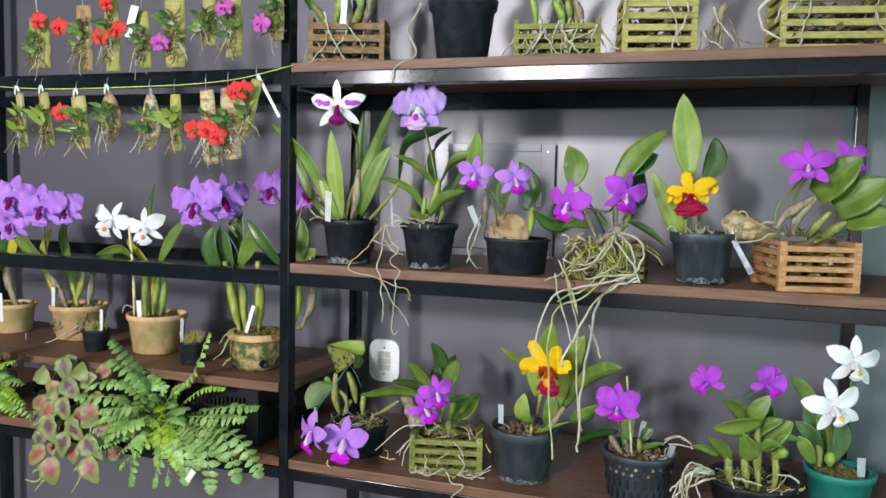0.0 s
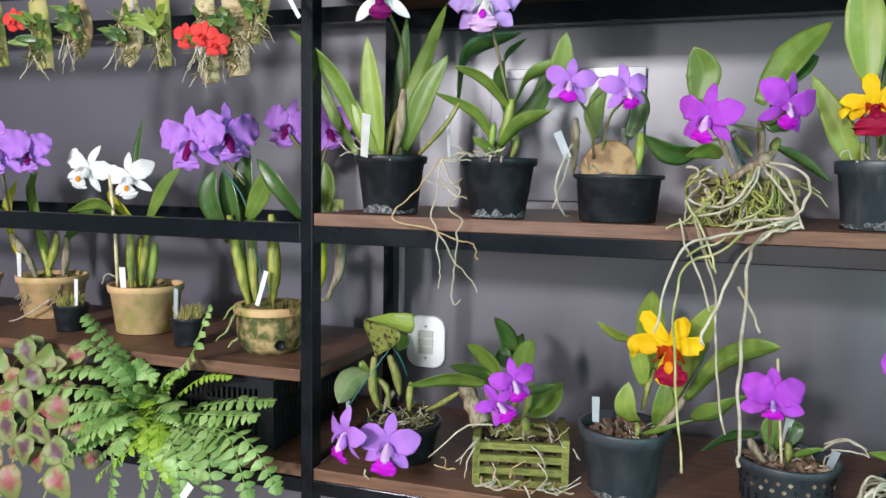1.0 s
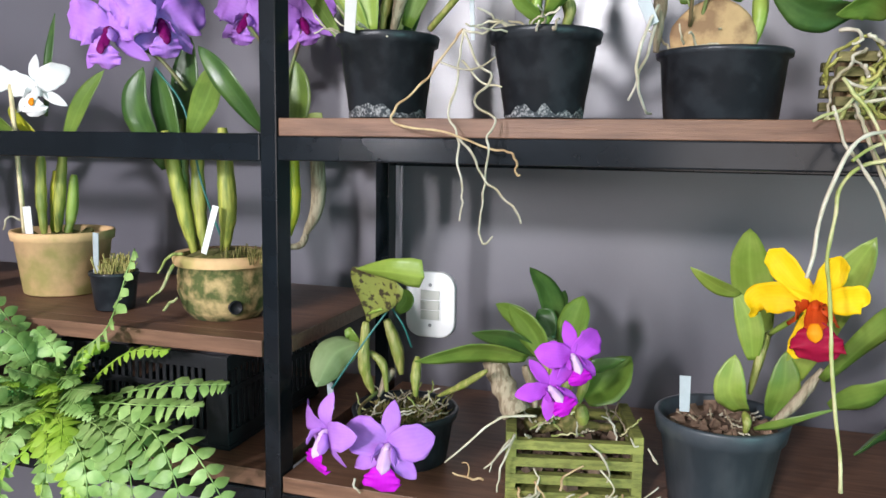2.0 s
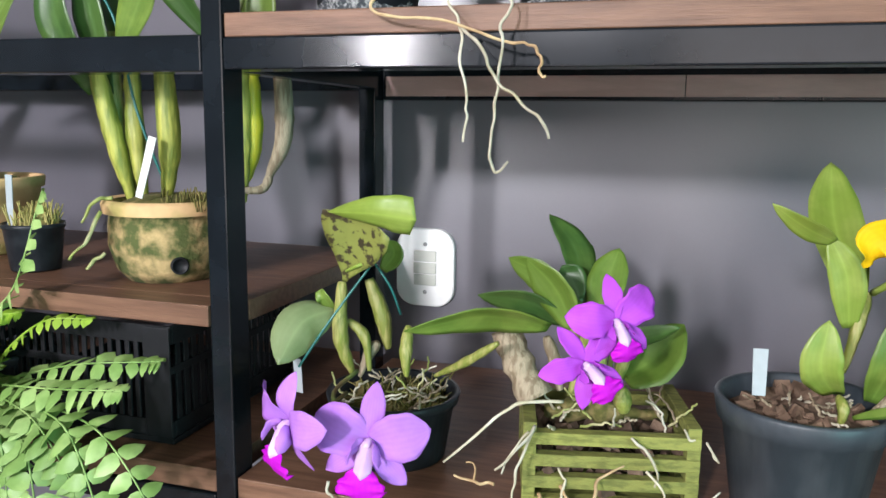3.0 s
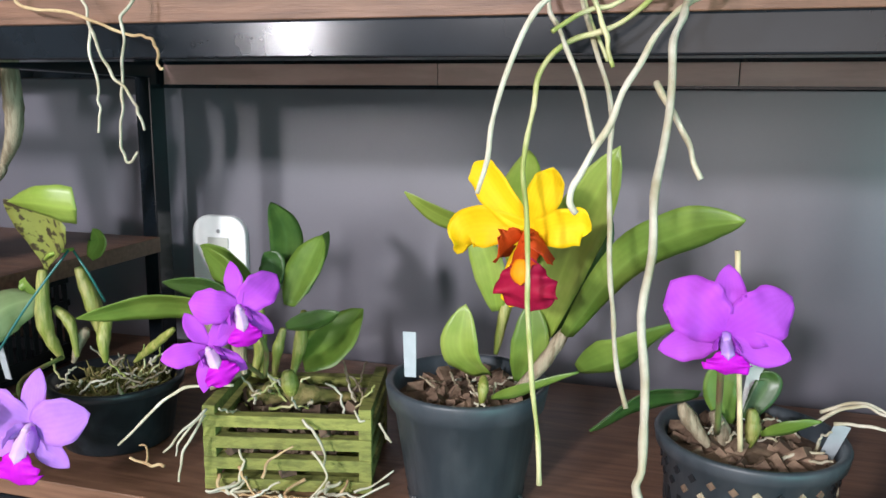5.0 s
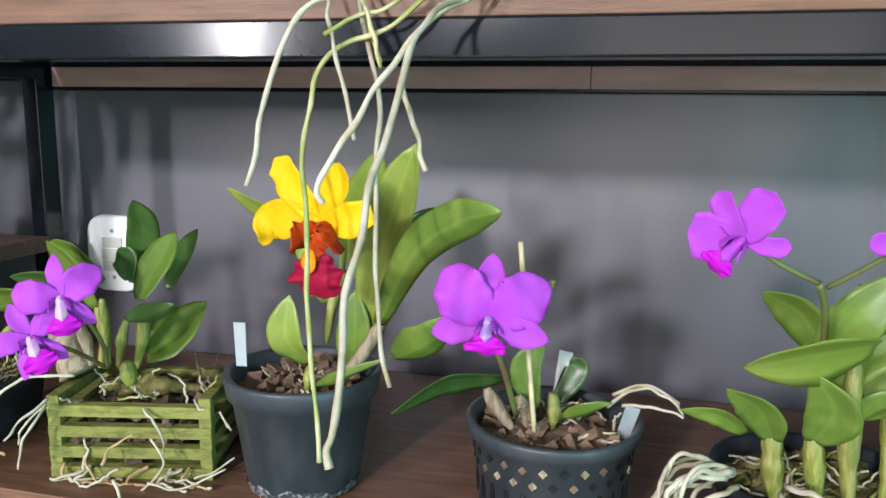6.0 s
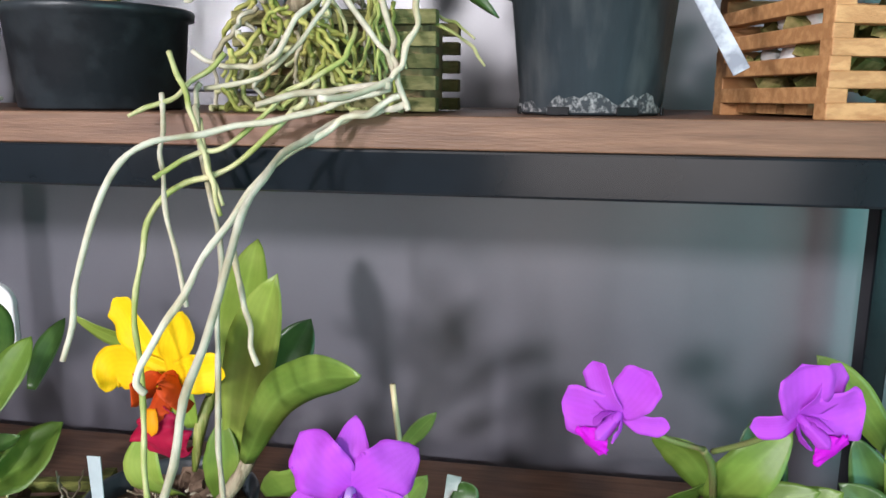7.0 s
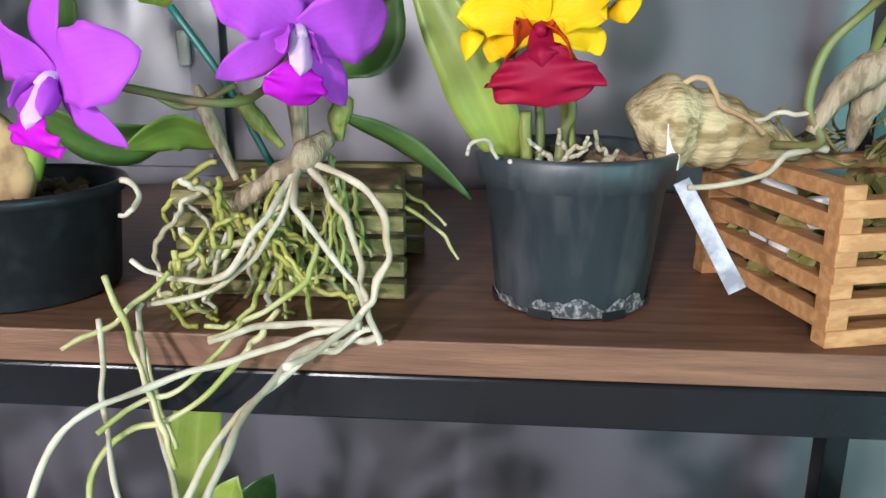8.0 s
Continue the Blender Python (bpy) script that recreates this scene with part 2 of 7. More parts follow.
def thing(name, place, label, category, group="", kind=""):
    ob = new(name)
    ob.empty_display_size = 0.02
    ob.location = place
    bpy.context.view_layer.update()
    return tagged(ob, label, category, group, kind)


def solid(name, bm, mat, label="", category="", kind="structure", smooth=False):
    return tagged(new(name, finish(bm, name, mat, smooth)), label, category, "", kind)


def box(bm, x0, x1, y0, y1, z0, z1, bevel=0.0, m=None):
    made = bmesh.ops.create_cube(bm, size=1)["verts"]
    for v in made:
        v.co = Vector(((x0, x1)[v.co.x > 0], (y0, y1)[v.co.y > 0], (z0, z1)[v.co.z > 0]))
    if bevel:
        edges = list({e for v in made for e in v.link_edges})
        made = list({v for f in bmesh.ops.bevel(bm, geom=edges, offset=bevel, segments=2, affect="EDGES", profile=0.5)["faces"] for v in f.verts} | {v for v in made if v.is_valid})
    if m is not None:
        bmesh.ops.transform(bm, matrix=m, verts=made)
    return bm


def boxed(*a, **k):
    return box(bmesh.new(), *a, **k)


def curve(points, n=6):
    """Points along a smooth line through the given places."""
    p = [Vector(q) for q in points]
    if len(p) == 2:
        return [p[0].lerp(p[1], k / n) for k in range(n + 1)]
    p = [p[0] * 2 - p[1], *p, p[-1] * 2 - p[-2]]
    out = []
    for i in range(1, len(p) - 2):
        a, b, c, d = p[i - 1:i + 3]
        for k in range(n):
            t = k / n
            out.append(0.5 * (2 * b + (c - a) * t + (2 * a - 5 * b + 4 * c - d) * t * t + (3 * b - a - 3 * c + d) * t ** 3))
    return out + [p[-2]]


def tube(bm, points, radii, n=6, segs=7, wobble=0.0, ribs=0.0):
    """A round tapered body along a smooth line; radii: one for each given point."""
    line = curve(points, n)
    count = len(points) - 1
    rings, side = [], None
    for i, c in enumerate(line):
        ahead = (line[min(i + 1, len(line) - 1)] - line[max(i - 1, 0)]).normalized()
        if side is None:
            side = ahead.orthogonal().normalized()
        side = (side - ahead * side.dot(ahead)).normalized()
        up = ahead.cross(side)
        u = i / (len(line) - 1) * count
        k = min(int(u), count - 1)
        r = radii[k] + (radii[k + 1] - radii[k]) * (u - k)
        if wobble:
            r *= 1 + wobble * noise.noise(c * 90)
        rings.append([bm.verts.new(c + r * (1 + (ribs if s % 2 else -ribs)) * (math.cos(2 * math.pi * s / segs) * side + math.sin(2 * math.pi * s / segs) * up)) for s in range(segs)])
    for a, b in zip(rings, rings[1:]):
        for s in range(segs):
            bm.faces.new((a[s], a[(s + 1) % segs], b[(s + 1) % segs], b[s]))
    bm.faces.new(rings[0][::-1])
    bm.faces.new(rings[-1])
    return bm


def lathe(bm, profile, centre=(0, 0, 0), segs=40, oval=1.0):
    """A body of revolution from (radius, height) pairs, closed where the radius is 0."""
    rings = []
    for r, z in profile:
        if r < 1e-6:
            rings.append([bm.verts.new((centre[0], centre[1], centre[2] + z))])
        else:
            rings.append([bm.verts.new((centre[0] + r * math.cos(a), centre[1] + oval * r * math.sin(a), centre[2] + z)) for a in (2 * math.pi * s / segs for s in range(segs))])
    for a, b in zip(rings, rings[1:]):
        for s in range(segs):
            t = (s + 1) % segs
            if len(a) == 1 and len(b) > 1:
                bm.faces.new((a[0], b[t], b[s]))
            elif len(b) == 1 and len(a) > 1:
                bm.faces.new((a[s], a[t], b[0]))
            elif len(a) > 1:
                bm.faces.new((a[s], a[t], b[t], b[s]))
    return bm


def blade(bm, points, width, side=(1, 0, 0), fold=0.25, thick=0.0016, tip=0.5, base=0.35, widest=0.5, n=7, cols=4, wave=0.0, flare=0.9):
    """A leaf or petal with thickness: along a smooth line, widest in its middle, folded along its midrib (fold, as a part of the
    half width), its edge waved."""
    line = curve(points, n)
    side = Vector(side)
    top, low = [], []
    lat = bm.verts.layers.float.get("lateral") or bm.verts.layers.float.new("lateral")
    alo = bm.verts.layers.float.get("along") or bm.verts.layers.float.new("along")
    seed = random.random() * 50
    total = len(line) - 1
    for i, c in enumerate(line):
        u = i / total
        ahead = (line[min(i + 1, total)] - line[max(i - 1, 0)]).normalized()
        s = (side - ahead * side.dot(ahead)).normalized()
        up = s.cross(ahead)
        if u < widest:
            f = base + (1 - base) * math.sin(math.pi / 2 * u / widest) ** flare
        else:
            f = max(0.0, math.cos(math.pi / 2 * (u - widest) / (1 - widest))) ** tip
        if tip <= 0.15:
            f = max(f, 0.9)
        w = max(width / 2 * f * (1 + min(wave, 0.03) * 1.5 * math.sin(u * 23 + seed * 3)), 0.0004)
        a, b = [], []
        for k in range(cols + 1):
            v = 2 * k / cols - 1
            lift = fold * w * abs(v) ** 1.3 + wave * width * abs(v) ** 2 * (math.sin(u * 19 + seed + (2 if v > 0 else 0)) + 0.6 * math.sin(u * 8 + 2 * seed + v)) * f
            q = c + s * (v * w) + up * lift
            a.append(bm.verts.new(q + up * thick / 2 * (1.15 - abs(v))))
            b.append(bm.verts.new(q - up * thick / 2 * (1.15 - abs(v))))
            for vert in (a[-1], b[-1]):
                vert[lat], vert[alo] = v, u
        top.append(a)
        low.append(b)
    for g, flip in ((top, 0), (low, 1)):
        for a, b in zip(g, g[1:]):
            for k in range(cols):
                f = (a[k], a[k + 1], b[k + 1], b[k])
                bm.faces.new(f[::-1] if flip else f)
    for a, b, c, d in zip(top, top[1:], low, low[1:]):
        bm.faces.new((a[0], b[0], d[0], c[0]))
        bm.faces.new((b[-1], a[-1], c[-1], d[-1]))
    for a, c in ((top[0], low[0]), (top[-1], low[-1])):
        for k in range(cols):
            bm.faces.new((a[k], c[k], c[k + 1], a[k + 1]))
    return bm


def leaf(plant, points, width, side=(1, 0, 0), mat=None, label="", **k):
    k.setdefault("tip", 0.72)
    k.setdefault("widest", 0.46)
    k.setdefault("fold", 0.3)
    k.setdefault("wave", 0.012)
    return part("leaf", blade(bmesh.new(), points, width, side, thick=0.002, cols=6, **k), mat or LEAF, plant, label)


def bulb(plant, points, r, mat=None, label=""):
    line = curve(points, 6)
    n = len(line)
    radii = []
    for i in range(n):
        u = i / (n - 1)
        f = 0.42 + 0.62 * math.sin(math.pi * min(1, u * 0.92 + 0.03) ** 1.25)
        radii.append(r * 0.86 * f * (0.92 if i % 4 == 0 else 1.0))
    return part("pseudobulb", tube(bmesh.new(), line, radii, 2, 18, 0.2, 0.07), mat or BULB, plant, label)


def root(plant, points, r=0.0022, mat=None, taper=0.7):
    n = len(points)
    pts = [Vector(p) for p in points]
    if n > 2:
        line = curve(pts, 3)
        pts = [line[0]] + [p + Vector((random.uniform(-1, 1), random.uniform(-1, 1), random.uniform(-1, 1))) * min(0.002, r * 0.75) for p in line[1:-1]] + [line[-1]]
        n = len(pts)
    return part("root", tube(bmesh.new(), pts, [r * (1 - (1 - taper) * i / (n - 1)) for i in range(n)], 3, 6, 0.3), mat or ROOT, plant)


def stem(plant, points, r=0.0022, mat=None, name="stem"):
    return part(name, tube(bmesh.new(), points, [r] * len(points), 6, 7, 0.1), mat or STEM, plant)


def plant_tag(plant, base, top, width=0.014, mat=None, side=(1, 0, 0), label=""):
    p, t = Vector(base), Vector(top)
    up = (t - p).normalized()
    sd = (Vector(side) - up * up.dot(Vector(side))).normalized()
    m = Matrix((sd, up.cross(sd), up)).transposed().to_4x4()
    bm = boxed(-width / 2, width / 2, -0.0006, 0.0006, 0, (t - p).length, bevel=0.0004, m=Matrix.Translation(p) @ m)
    for v in bm.verts:
        v.co += sd * (v.co - p).dot(sd) * -0.12 * (1 - (v.co - p).dot(up) / (t - p).length)
    return part("plant_tag", bm, mat or WHITE_TAG, plant, label or "white plastic plant tag", smooth=False)


# ---- the room and the shelving ----
WALL_Y, REAR, DEEP_Y = 0.415, 0.335, 0.385
solid("wall_back", boxed(-3.6, 3.4, WALL_Y, WALL_Y + 0.12, 0.0, 2.8), WALL, "dark grey painted wall behind the shelving", "wall")
# Unseen side walls, front wall, floor and ceiling, added to enclose and bounce light.
solid("wall_left", boxed(-3.72, -3.6, -6.6, WALL_Y + 0.12, 0.0, 2.8), ROOM, "unseen side wall added to enclose the light", "wall")
solid("wall_front", boxed(-3.72, 3.52, -6.72, -6.6, 0.0, 2.8), ROOM, "unseen wall added behind the viewer to enclose the light", "wall")
bm = bmesh.new()
box(bm, 3.4, 3.52, -6.6, -4.0, 0, 2.8)
box(bm, 3.4, 3.52, -1.8, WALL_Y + 0.12, 0, 2.8)
box(bm, 3.4, 3.52, -4.0, -1.8, 2.12, 2.8)
solid("wall_right", bm, ROOM, "unseen added side wall with a wide door opening", "wall")
solid("floor", boxed(-3.72, 3.52, -6.72, WALL_Y + 0.12, -0.1, 0.0), FLOOR, "unseen brown floor added to bounce warm light", "floor")
solid("ceiling", boxed(-3.72, 3.52, -6.72, WALL_Y + 0.12, 2.8, 2.9), ROOM, "unseen plain ceiling added to close the room", "ceiling")

shelving = thing("shelving_unit", (0, 0, 0), "black steel tube shelving with walnut-look boards against a grey wall", "shelving")
XL, XR = -1.14, 1.16
BV = 0.0016
for x in (XL, -0.02, XR):
    part("post", boxed(x, x + 0.02, 0, 0.03, 0, 2.4, bevel=BV), STEEL, shelving, smooth=False)
for x in (XL, -0.0255, 1.048):
    part("post", boxed(x, x + 0.022, REAR, REAR + 0.03, 0, 2.4, bevel=BV), STEEL, shelving, smooth=False)


def rail(x0, x1, y0, z0, z1, name="rail"):
    part(name, boxed(x0, x1, y0, y0 + 0.03, z0, z1, bevel=BV), STEEL, shelving, smooth=False)


def cross_rail(x, z0, z1):
    part("rail", boxed(x, x + 0.02, 0.031, REAR - 0.001, z0, z1, bevel=BV), STEEL, shelving, smooth=False)


for z0, z1 in ((0.903, 0.926), (1.300, 1.3258), (1.692, 1.718)):
    rail(0.0005, XR - 0.0005, 0.0, z0, z1)
    rail(-0.0025, 1.0475, REAR + 0.025, z0 - 0.012, z1)
    cross_rail(-0.0195, z0, z1)
    cross_rail(XR, z0, z1)
for z0, z1 in ((0.903, 0.926), (1.2985, 1.3285), (1.697, 1.727)):
    rail(XL + 0.0205, -0.0205, 0.0, z0, z1)
    rail(XL + 0.0225, -0.0262, REAR + 0.002, z0, z1)
    cross_rail(XL, z0, z1)


def board(x0, x1, y0, y1, z0, z1, label):
    part("shelf_board", boxed(x0, x1, y0, y1, z0, z1, bevel=0.001), WOOD, shelving, label, smooth=False)


board(0.0015, XR - 0.001, 0.0015, DEEP_Y, 0.9262, 0.9450, "walnut-look shelf board")
board(0.0015, XR - 0.001, 0.0015, DEEP_Y, 1.3260, 1.3450, "walnut-look shelf board")
board(0.0015, XR - 0.001, 0.0015, DEEP_Y, 1.7182, 1.7360, "walnut-look shelf board")
board(XL + 0.021, -0.0205, 0.0015, DEEP_Y, 0.9282, 0.9490, "walnut-look shelf board")
board(XL + 0.021, 0.0005, 0.0305, REAR - 0.001, 1.0820, 1.1010, "walnut-look shelf board")
board(XL + 0.021, -0.0205, -0.002, 0.0305, 1.0820, 1.1010, "walnut-look shelf board front")

# Jointed brown strips laid on the rear rail to paint its reflection.
for x0, x1 in ((0.002, 0.3595), (0.3605, 0.6815), (0.6825, 1.044)):
    part("rear_strip", boxed(x0, x1, REAR + 0.0215, REAR + 0.0245, 1.2925, 1.3165, bevel=0.0006), RAIL_REFLECTION, shelving, "brown strip standing in for the reflection on the rear rail", smooth=False)


# ---- pots ----
def pot(plant, place, r_top, r_low, height, mat, rim=0.012, wall=0.003, fill=0.015, fill_mat=None, oval=1.0, lip=0.004, name="pot", label="", crust=False, fill_label=""):
    """A tapered flower pot with a stepped rim, an open inside and its filling."""
    x, y, z = place
    rr = r_low + (r_top - r_low) * (height - rim) / height
    prof = [(0, 0.002), (r_low * 0.93, 0.002), (r_low * 0.95, 0), (r_low, 0.002), (rr, height - rim), (rr + lip, height - rim + 0.001),
            (r_top + lip, height - 0.002), (r_top + lip - 0.001, height), (r_top, height), (r_top - wall, height - 0.002), (r_low, 0.012), (0, 0.012)]
    body = part(name, lathe(bmesh.new(), prof, place, 44, oval), mat, plant, label)
    if crust:
        bm, low, high = bmesh.new(), [], []
        for k in range(88):
            a = 2 * math.pi * k / 88
            top = 0.05 + 0.13 * max(0.0, 0.45 + noise.noise(Vector((3 * math.cos(a) + 9 * x, 3 * math.sin(a), 0.3))) + 0.35 * noise.noise(Vector((14 * math.cos(a), 14 * math.sin(a), x))))
            for row, h, r in ((low, 0.002 / height, r_low + 0.0006), (high, top, r_low + (rr - r_low) * top + 0.0006)):
                row.append(bm.verts.new((x + r * math.cos(a), y + oval * r * math.sin(a), z + h * height)))
        for k in range(88):
            bm.faces.new((low[k], low[(k + 1) % 88], high[(k + 1) % 88], high[k]))
        part("lime_crust", bm, LIMEWHITE, body, "chalky white lime crust round the foot")
    if fill_mat:
        level = height - fill
        rf = r_low + (r_top - r_low) * level / height - wall
        bm = bmesh.new()
        lathe(bm, [(rf, level - 0.01), (rf, level), (rf * 0.6, level + 0.004), (0, level + 0.006)], place, 24, oval)
        for k in range(70):
            a, q = random.uniform(0, 6.28), (rf - 0.0115) * math.sqrt(random.random())
            c = Vector((x + q * math.cos(a), y + oval * q * math.sin(a), z + level + random.uniform(0, 0.006)))
            s = random.uniform(0.004, 0.011)
            box(bm, -s, s, -s * 0.6, s * 0.6, -s * 0.35, s * 0.35, m=Matrix.Translation(c) @ Euler([random.uniform(-0.8, 0.8), random.uniform(-0.8, 0.8), a]).to_matrix().to_4x4())
        tagged(part("potting_mix", bm, fill_mat, plant, fill_label, smooth=False), kind="stuff")
    return body


def crate(plant, place, w, d, h, rows, mat, turn=0.0, slat=0.0085, fill_mat=None, name="slat"):
    """A square basket of crossed slats, stacked log-cabin fashion."""
    m = Matrix.Translation(place) @ Matrix.Rotation(radians(turn), 4, "Z")
    step = h / rows
    for k in range(rows):
        z0 = step * k
        hi = step * 0.56
        for s in (-1, 1):
            y = s * (d / 2 - slat / 2)
            part(name, boxed(-w / 2, w / 2, y - slat / 2, y + slat / 2, z0, z0 + hi, bevel=0.0008, m=m), mat, plant, smooth=False)
            x = s * (w / 2 - slat / 2)
            part(name, boxed(x - slat / 2, x + slat / 2, -d / 2 + 0.001, d / 2 - 0.001, z0 + step * 0.5, min(z0 + step * 0.5 + hi, h), bevel=0.0008, m=m), mat, plant, smooth=False)
    for k in range(4):
        y = -d / 2 + d * (k + 0.5) / 4
        part(name, boxed(-w / 2 + slat, w / 2 - slat, y - d * 0.09, y + d * 0.09, 0.002, 0.008, m=m), mat, plant, smooth=False)
    if fill_mat:
        bm = bmesh.new()
        for k in range(110):
            c = Vector((random.uniform(-w / 2, w / 2) * 0.84, random.uniform(-d / 2, d / 2) * 0.84, random.uniform(0.012, h * 0.78)))
            s = random.uniform(0.004, 0.01)
            box(bm, -s, s, -s * 0.7, s * 0.7, -s * 0.5, s * 0.5, m=m @ Matrix.Translation(c) @ Euler([random.uniform(-1, 1), random.uniform(-1, 1), random.uniform(0, 3)]).to_matrix().to_4x4())
        tagged(part("potting_mix", bm, fill_mat, plant, "bark chips inside the basket", smooth=False), kind="stuff")
    return m


# ---- flowers ----
def flower(plant, centre, size, face=(0, -1, 0.1), roll=0.0, petals=None, sepals=None, lip=None, throat=None, petal_w=0.72, sepal_w=0.42, lip_size=0.75,
           back=0.12, droop=0.0, eye=None, label="", flush=None, frill=0.022, spread=68, sepal_spread=132, lip_out=0.27, limbs=None, lobes=None, lip_drop=0.4, lip_w=0.98, lobe=1.0):
    """An orchid flower: three sepals, two broad petals, a trumpet lip and a column, facing along `face`."""
    n = Vector(face).normalized()
    c = Vector(centre)
    up = Vector((0, 0, 1))
    up = (up - n * up.dot(n)).normalized()
    up = Matrix.Rotation(radians(roll), 3, n) @ up
    s = up.cross(n)
    column = part("flower", tube(bmesh.new(), [c - n * 0.12 * size, c + n * 0.1 * size, c + n * 0.22 * size - up * 0.05 * size], [0.05 * size, 0.075 * size, 0.06 * size], 4, 8), throat or PINKWHITE, plant, label)

    def limb(name, angle, length, width, mat, lift, wave, bend, wide=0.55):
        d = math.cos(radians(angle)) * up + math.sin(radians(angle)) * s
        pts = [c, c + d * length * 0.5 + n * lift * size, c + d * length - n * bend * random.uniform(0.2, 1.6) * size - up * droop * size]
        twist = n.cross(d) + n * random.uniform(-0.3, 0.3)
        part(name, blade(bmesh.new(), pts, width, twist, fold=random.uniform(-0.3, 0.0), thick=0.0011, tip=0.72, base=0.34, widest=wide, n=8, cols=8, wave=wave), mat, column)

    w = frill
    for name, angle, length, width, drop, out in limbs or ():
        d = math.cos(radians(angle)) * up + math.sin(radians(angle)) * s
        pts = [c, c + d * length * size * 0.45 + n * 0.1 * size, c + d * length * size * 0.85 + n * out * 0.7 * size - up * drop * 0.3 * size, c + d * length * size + n * out * size - up * drop * size]
        part(name, blade(bmesh.new(), pts, size * width, n.cross(d) + n * random.uniform(-0.2, 0.2), fold=-0.3, thick=0.0012, tip=0.7, base=0.42, widest=0.52, n=9, cols=8, wave=w * 0.5), petals, column)
    if not limbs:
        limb("sepal", random.uniform(-4, 4), size, size * sepal_w, sepals, 0.06, w * 0.4, back)
    for sg in () if limbs else (-1, 1):
        limb("sepal", sg * sepal_spread + random.uniform(-5, 5), size * 0.95, size * sepal_w, sepals, 0.05, w * 0.4, back * 0.6)
    for sg in () if limbs else (-1, 1):
        a = sg * spread + random.uniform(-5, 5)
        limb("petal", a, size * 1.06, size * petal_w, petals, 0.12, w, back, 0.56)
        if flush:
            d = math.cos(radians(a)) * up + math.sin(radians(a)) * s
            pts = [c + d * size * 0.3 + n * 0.15 * size, c + d * size * 0.65 + n * 0.1 * size, c + d * size * 0.97 - n * (back - 0.035) * size]
            part("petal_flush", blade(bmesh.new(), pts, size * petal_w * 0.84, n.cross(d), fold=-0.1, thick=0.0008, tip=0.6, base=0.3, widest=0.6, n=5, cols=4, wave=w), flush, column)
    ls = lip_size * size
    neck = c + n * lip_out * size - up * lip_drop * ls
    pale = [c + n * 0.1 * size + up * 0.06 * size, c + n * (lip_out * 0.95) * size - up * 0.14 * ls, neck + n * 0.16 * size - up * 0.06 * ls, neck + n * 0.14 * size - up * 0.24 * ls]
    part("lip_throat", blade(bmesh.new(), pale, ls * 0.37, -s, fold=-0.55, thick=0.0014, tip=0.5, base=0.6, widest=0.5, n=5, cols=8, wave=0.03), throat or PINKWHITE, column)
    for sg in (-1, 1):
        roll_in = [c + n * 0.08 * size + s * sg * 0.1 * ls, c + n * lip_out * 0.8 * size + s * sg * 0.26 * ls - up * 0.12 * ls, neck + n * 0.14 * size + s * sg * 0.3 * ls + up * 0.02 * ls]
        part("lip_lobe", blade(bmesh.new(), roll_in, ls * 0.34 * lobe, up + n * 0.4 - s * sg * 0.5, fold=-0.3, thick=0.0011, tip=0.5, base=0.5, widest=0.6, n=5, cols=6, wave=0.04 + frill * 0.5), lobes or petals, column)
    pts = [neck + n * 0.06 * size - up * 0.02 * ls, neck + n * 0.13 * size - up * 0.26 * ls, neck + n * 0.1 * size - up * 0.5 * ls, neck - n * 0.03 * size - up * 0.72 * ls]
    part("lip", blade(bmesh.new(), pts, ls * lip_w, -s, fold=-0.16, thick=0.0012, tip=0.42, base=0.3, widest=0.66, n=9, cols=14, wave=0.05 + frill * 0.5), lip, column)
    if eye:
        p0 = c + n * (lip_out + 0.15) * size - up * (lip_drop + 0.02) * ls
        pts = [p0, p0 - up * 0.16 * ls + n * 0.06 * size, p0 - up * 0.32 * ls + n * 0.045 * size]
        part("lip_eye", blade(bmesh.new(), pts, ls * 0.25, -s, fold=-0.18, thick=0.001, tip=0.5, base=0.5, widest=0.5, n=4, cols=4), eye, column)
    return column


def hidden_walk(start, step, count, drift, lumps=0.6):
    """A wandering line for a loose root."""
    p, d, out = Vector(start), Vector(drift).normalized(), [Vector(start)]
    for k in range(count):
        d = (d + lumps * Vector((random.uniform(-1, 1), random.uniform(-1, 1), random.uniform(-1, 1)))).normalized()
        d = (d * 0.7 + Vector(drift).normalized() * 0.3).normalized()
        p = p + d * step
        out.append(p.copy())
    return out


def floored(points, z, r):
    return [Vector((p.x, p.y, max(p.z, z + r))) for p in points]


SH, LO, TOP, LEFT = 1.345, 0.945, 1.736, 1.101

# ---- right bay, middle shelf ----
# orchid with white and purple flower
c = (0.102, 0.062, SH)
a = thing("potted_orchid", c, "white and purple cattleya orchid in a black plastic pot", "orchid", "orchids on the middle shelf")
pot(a, c, 0.0525, 0.041, 0.089, BLACK_POT, fill_mat=BARK, crust=True, label="black plastic flower pot")
leaf(a, [(0.070, 0.060, 1.433), (0.025, 0.030, 1.548), (-0.040, 0.000, 1.620)], 0.027)
leaf(a, [(0.089, 0.050, 1.434), (0.081, 0.040, 1.521), (0.075, 0.030, 1.609)], 0.035, mat=LEAF_LIGHT)
leaf(a, [(0.107, 0.070, 1.434), (0.133, 0.090, 1.546), (0.166, 0.130, 1.674)], 0.03, mat=LEAF)
leaf(a, [(0.096, 0.080, 1.433), (0.103, 0.100, 1.534), (0.103, 0.120, 1.656)], 0.028, mat=LEAF_DARK)
leaf(a, [(0.125, 0.060, 1.444), (0.160, 0.050, 1.523), (0.196, 0.050, 1.581)], 0.036, mat=LEAF)
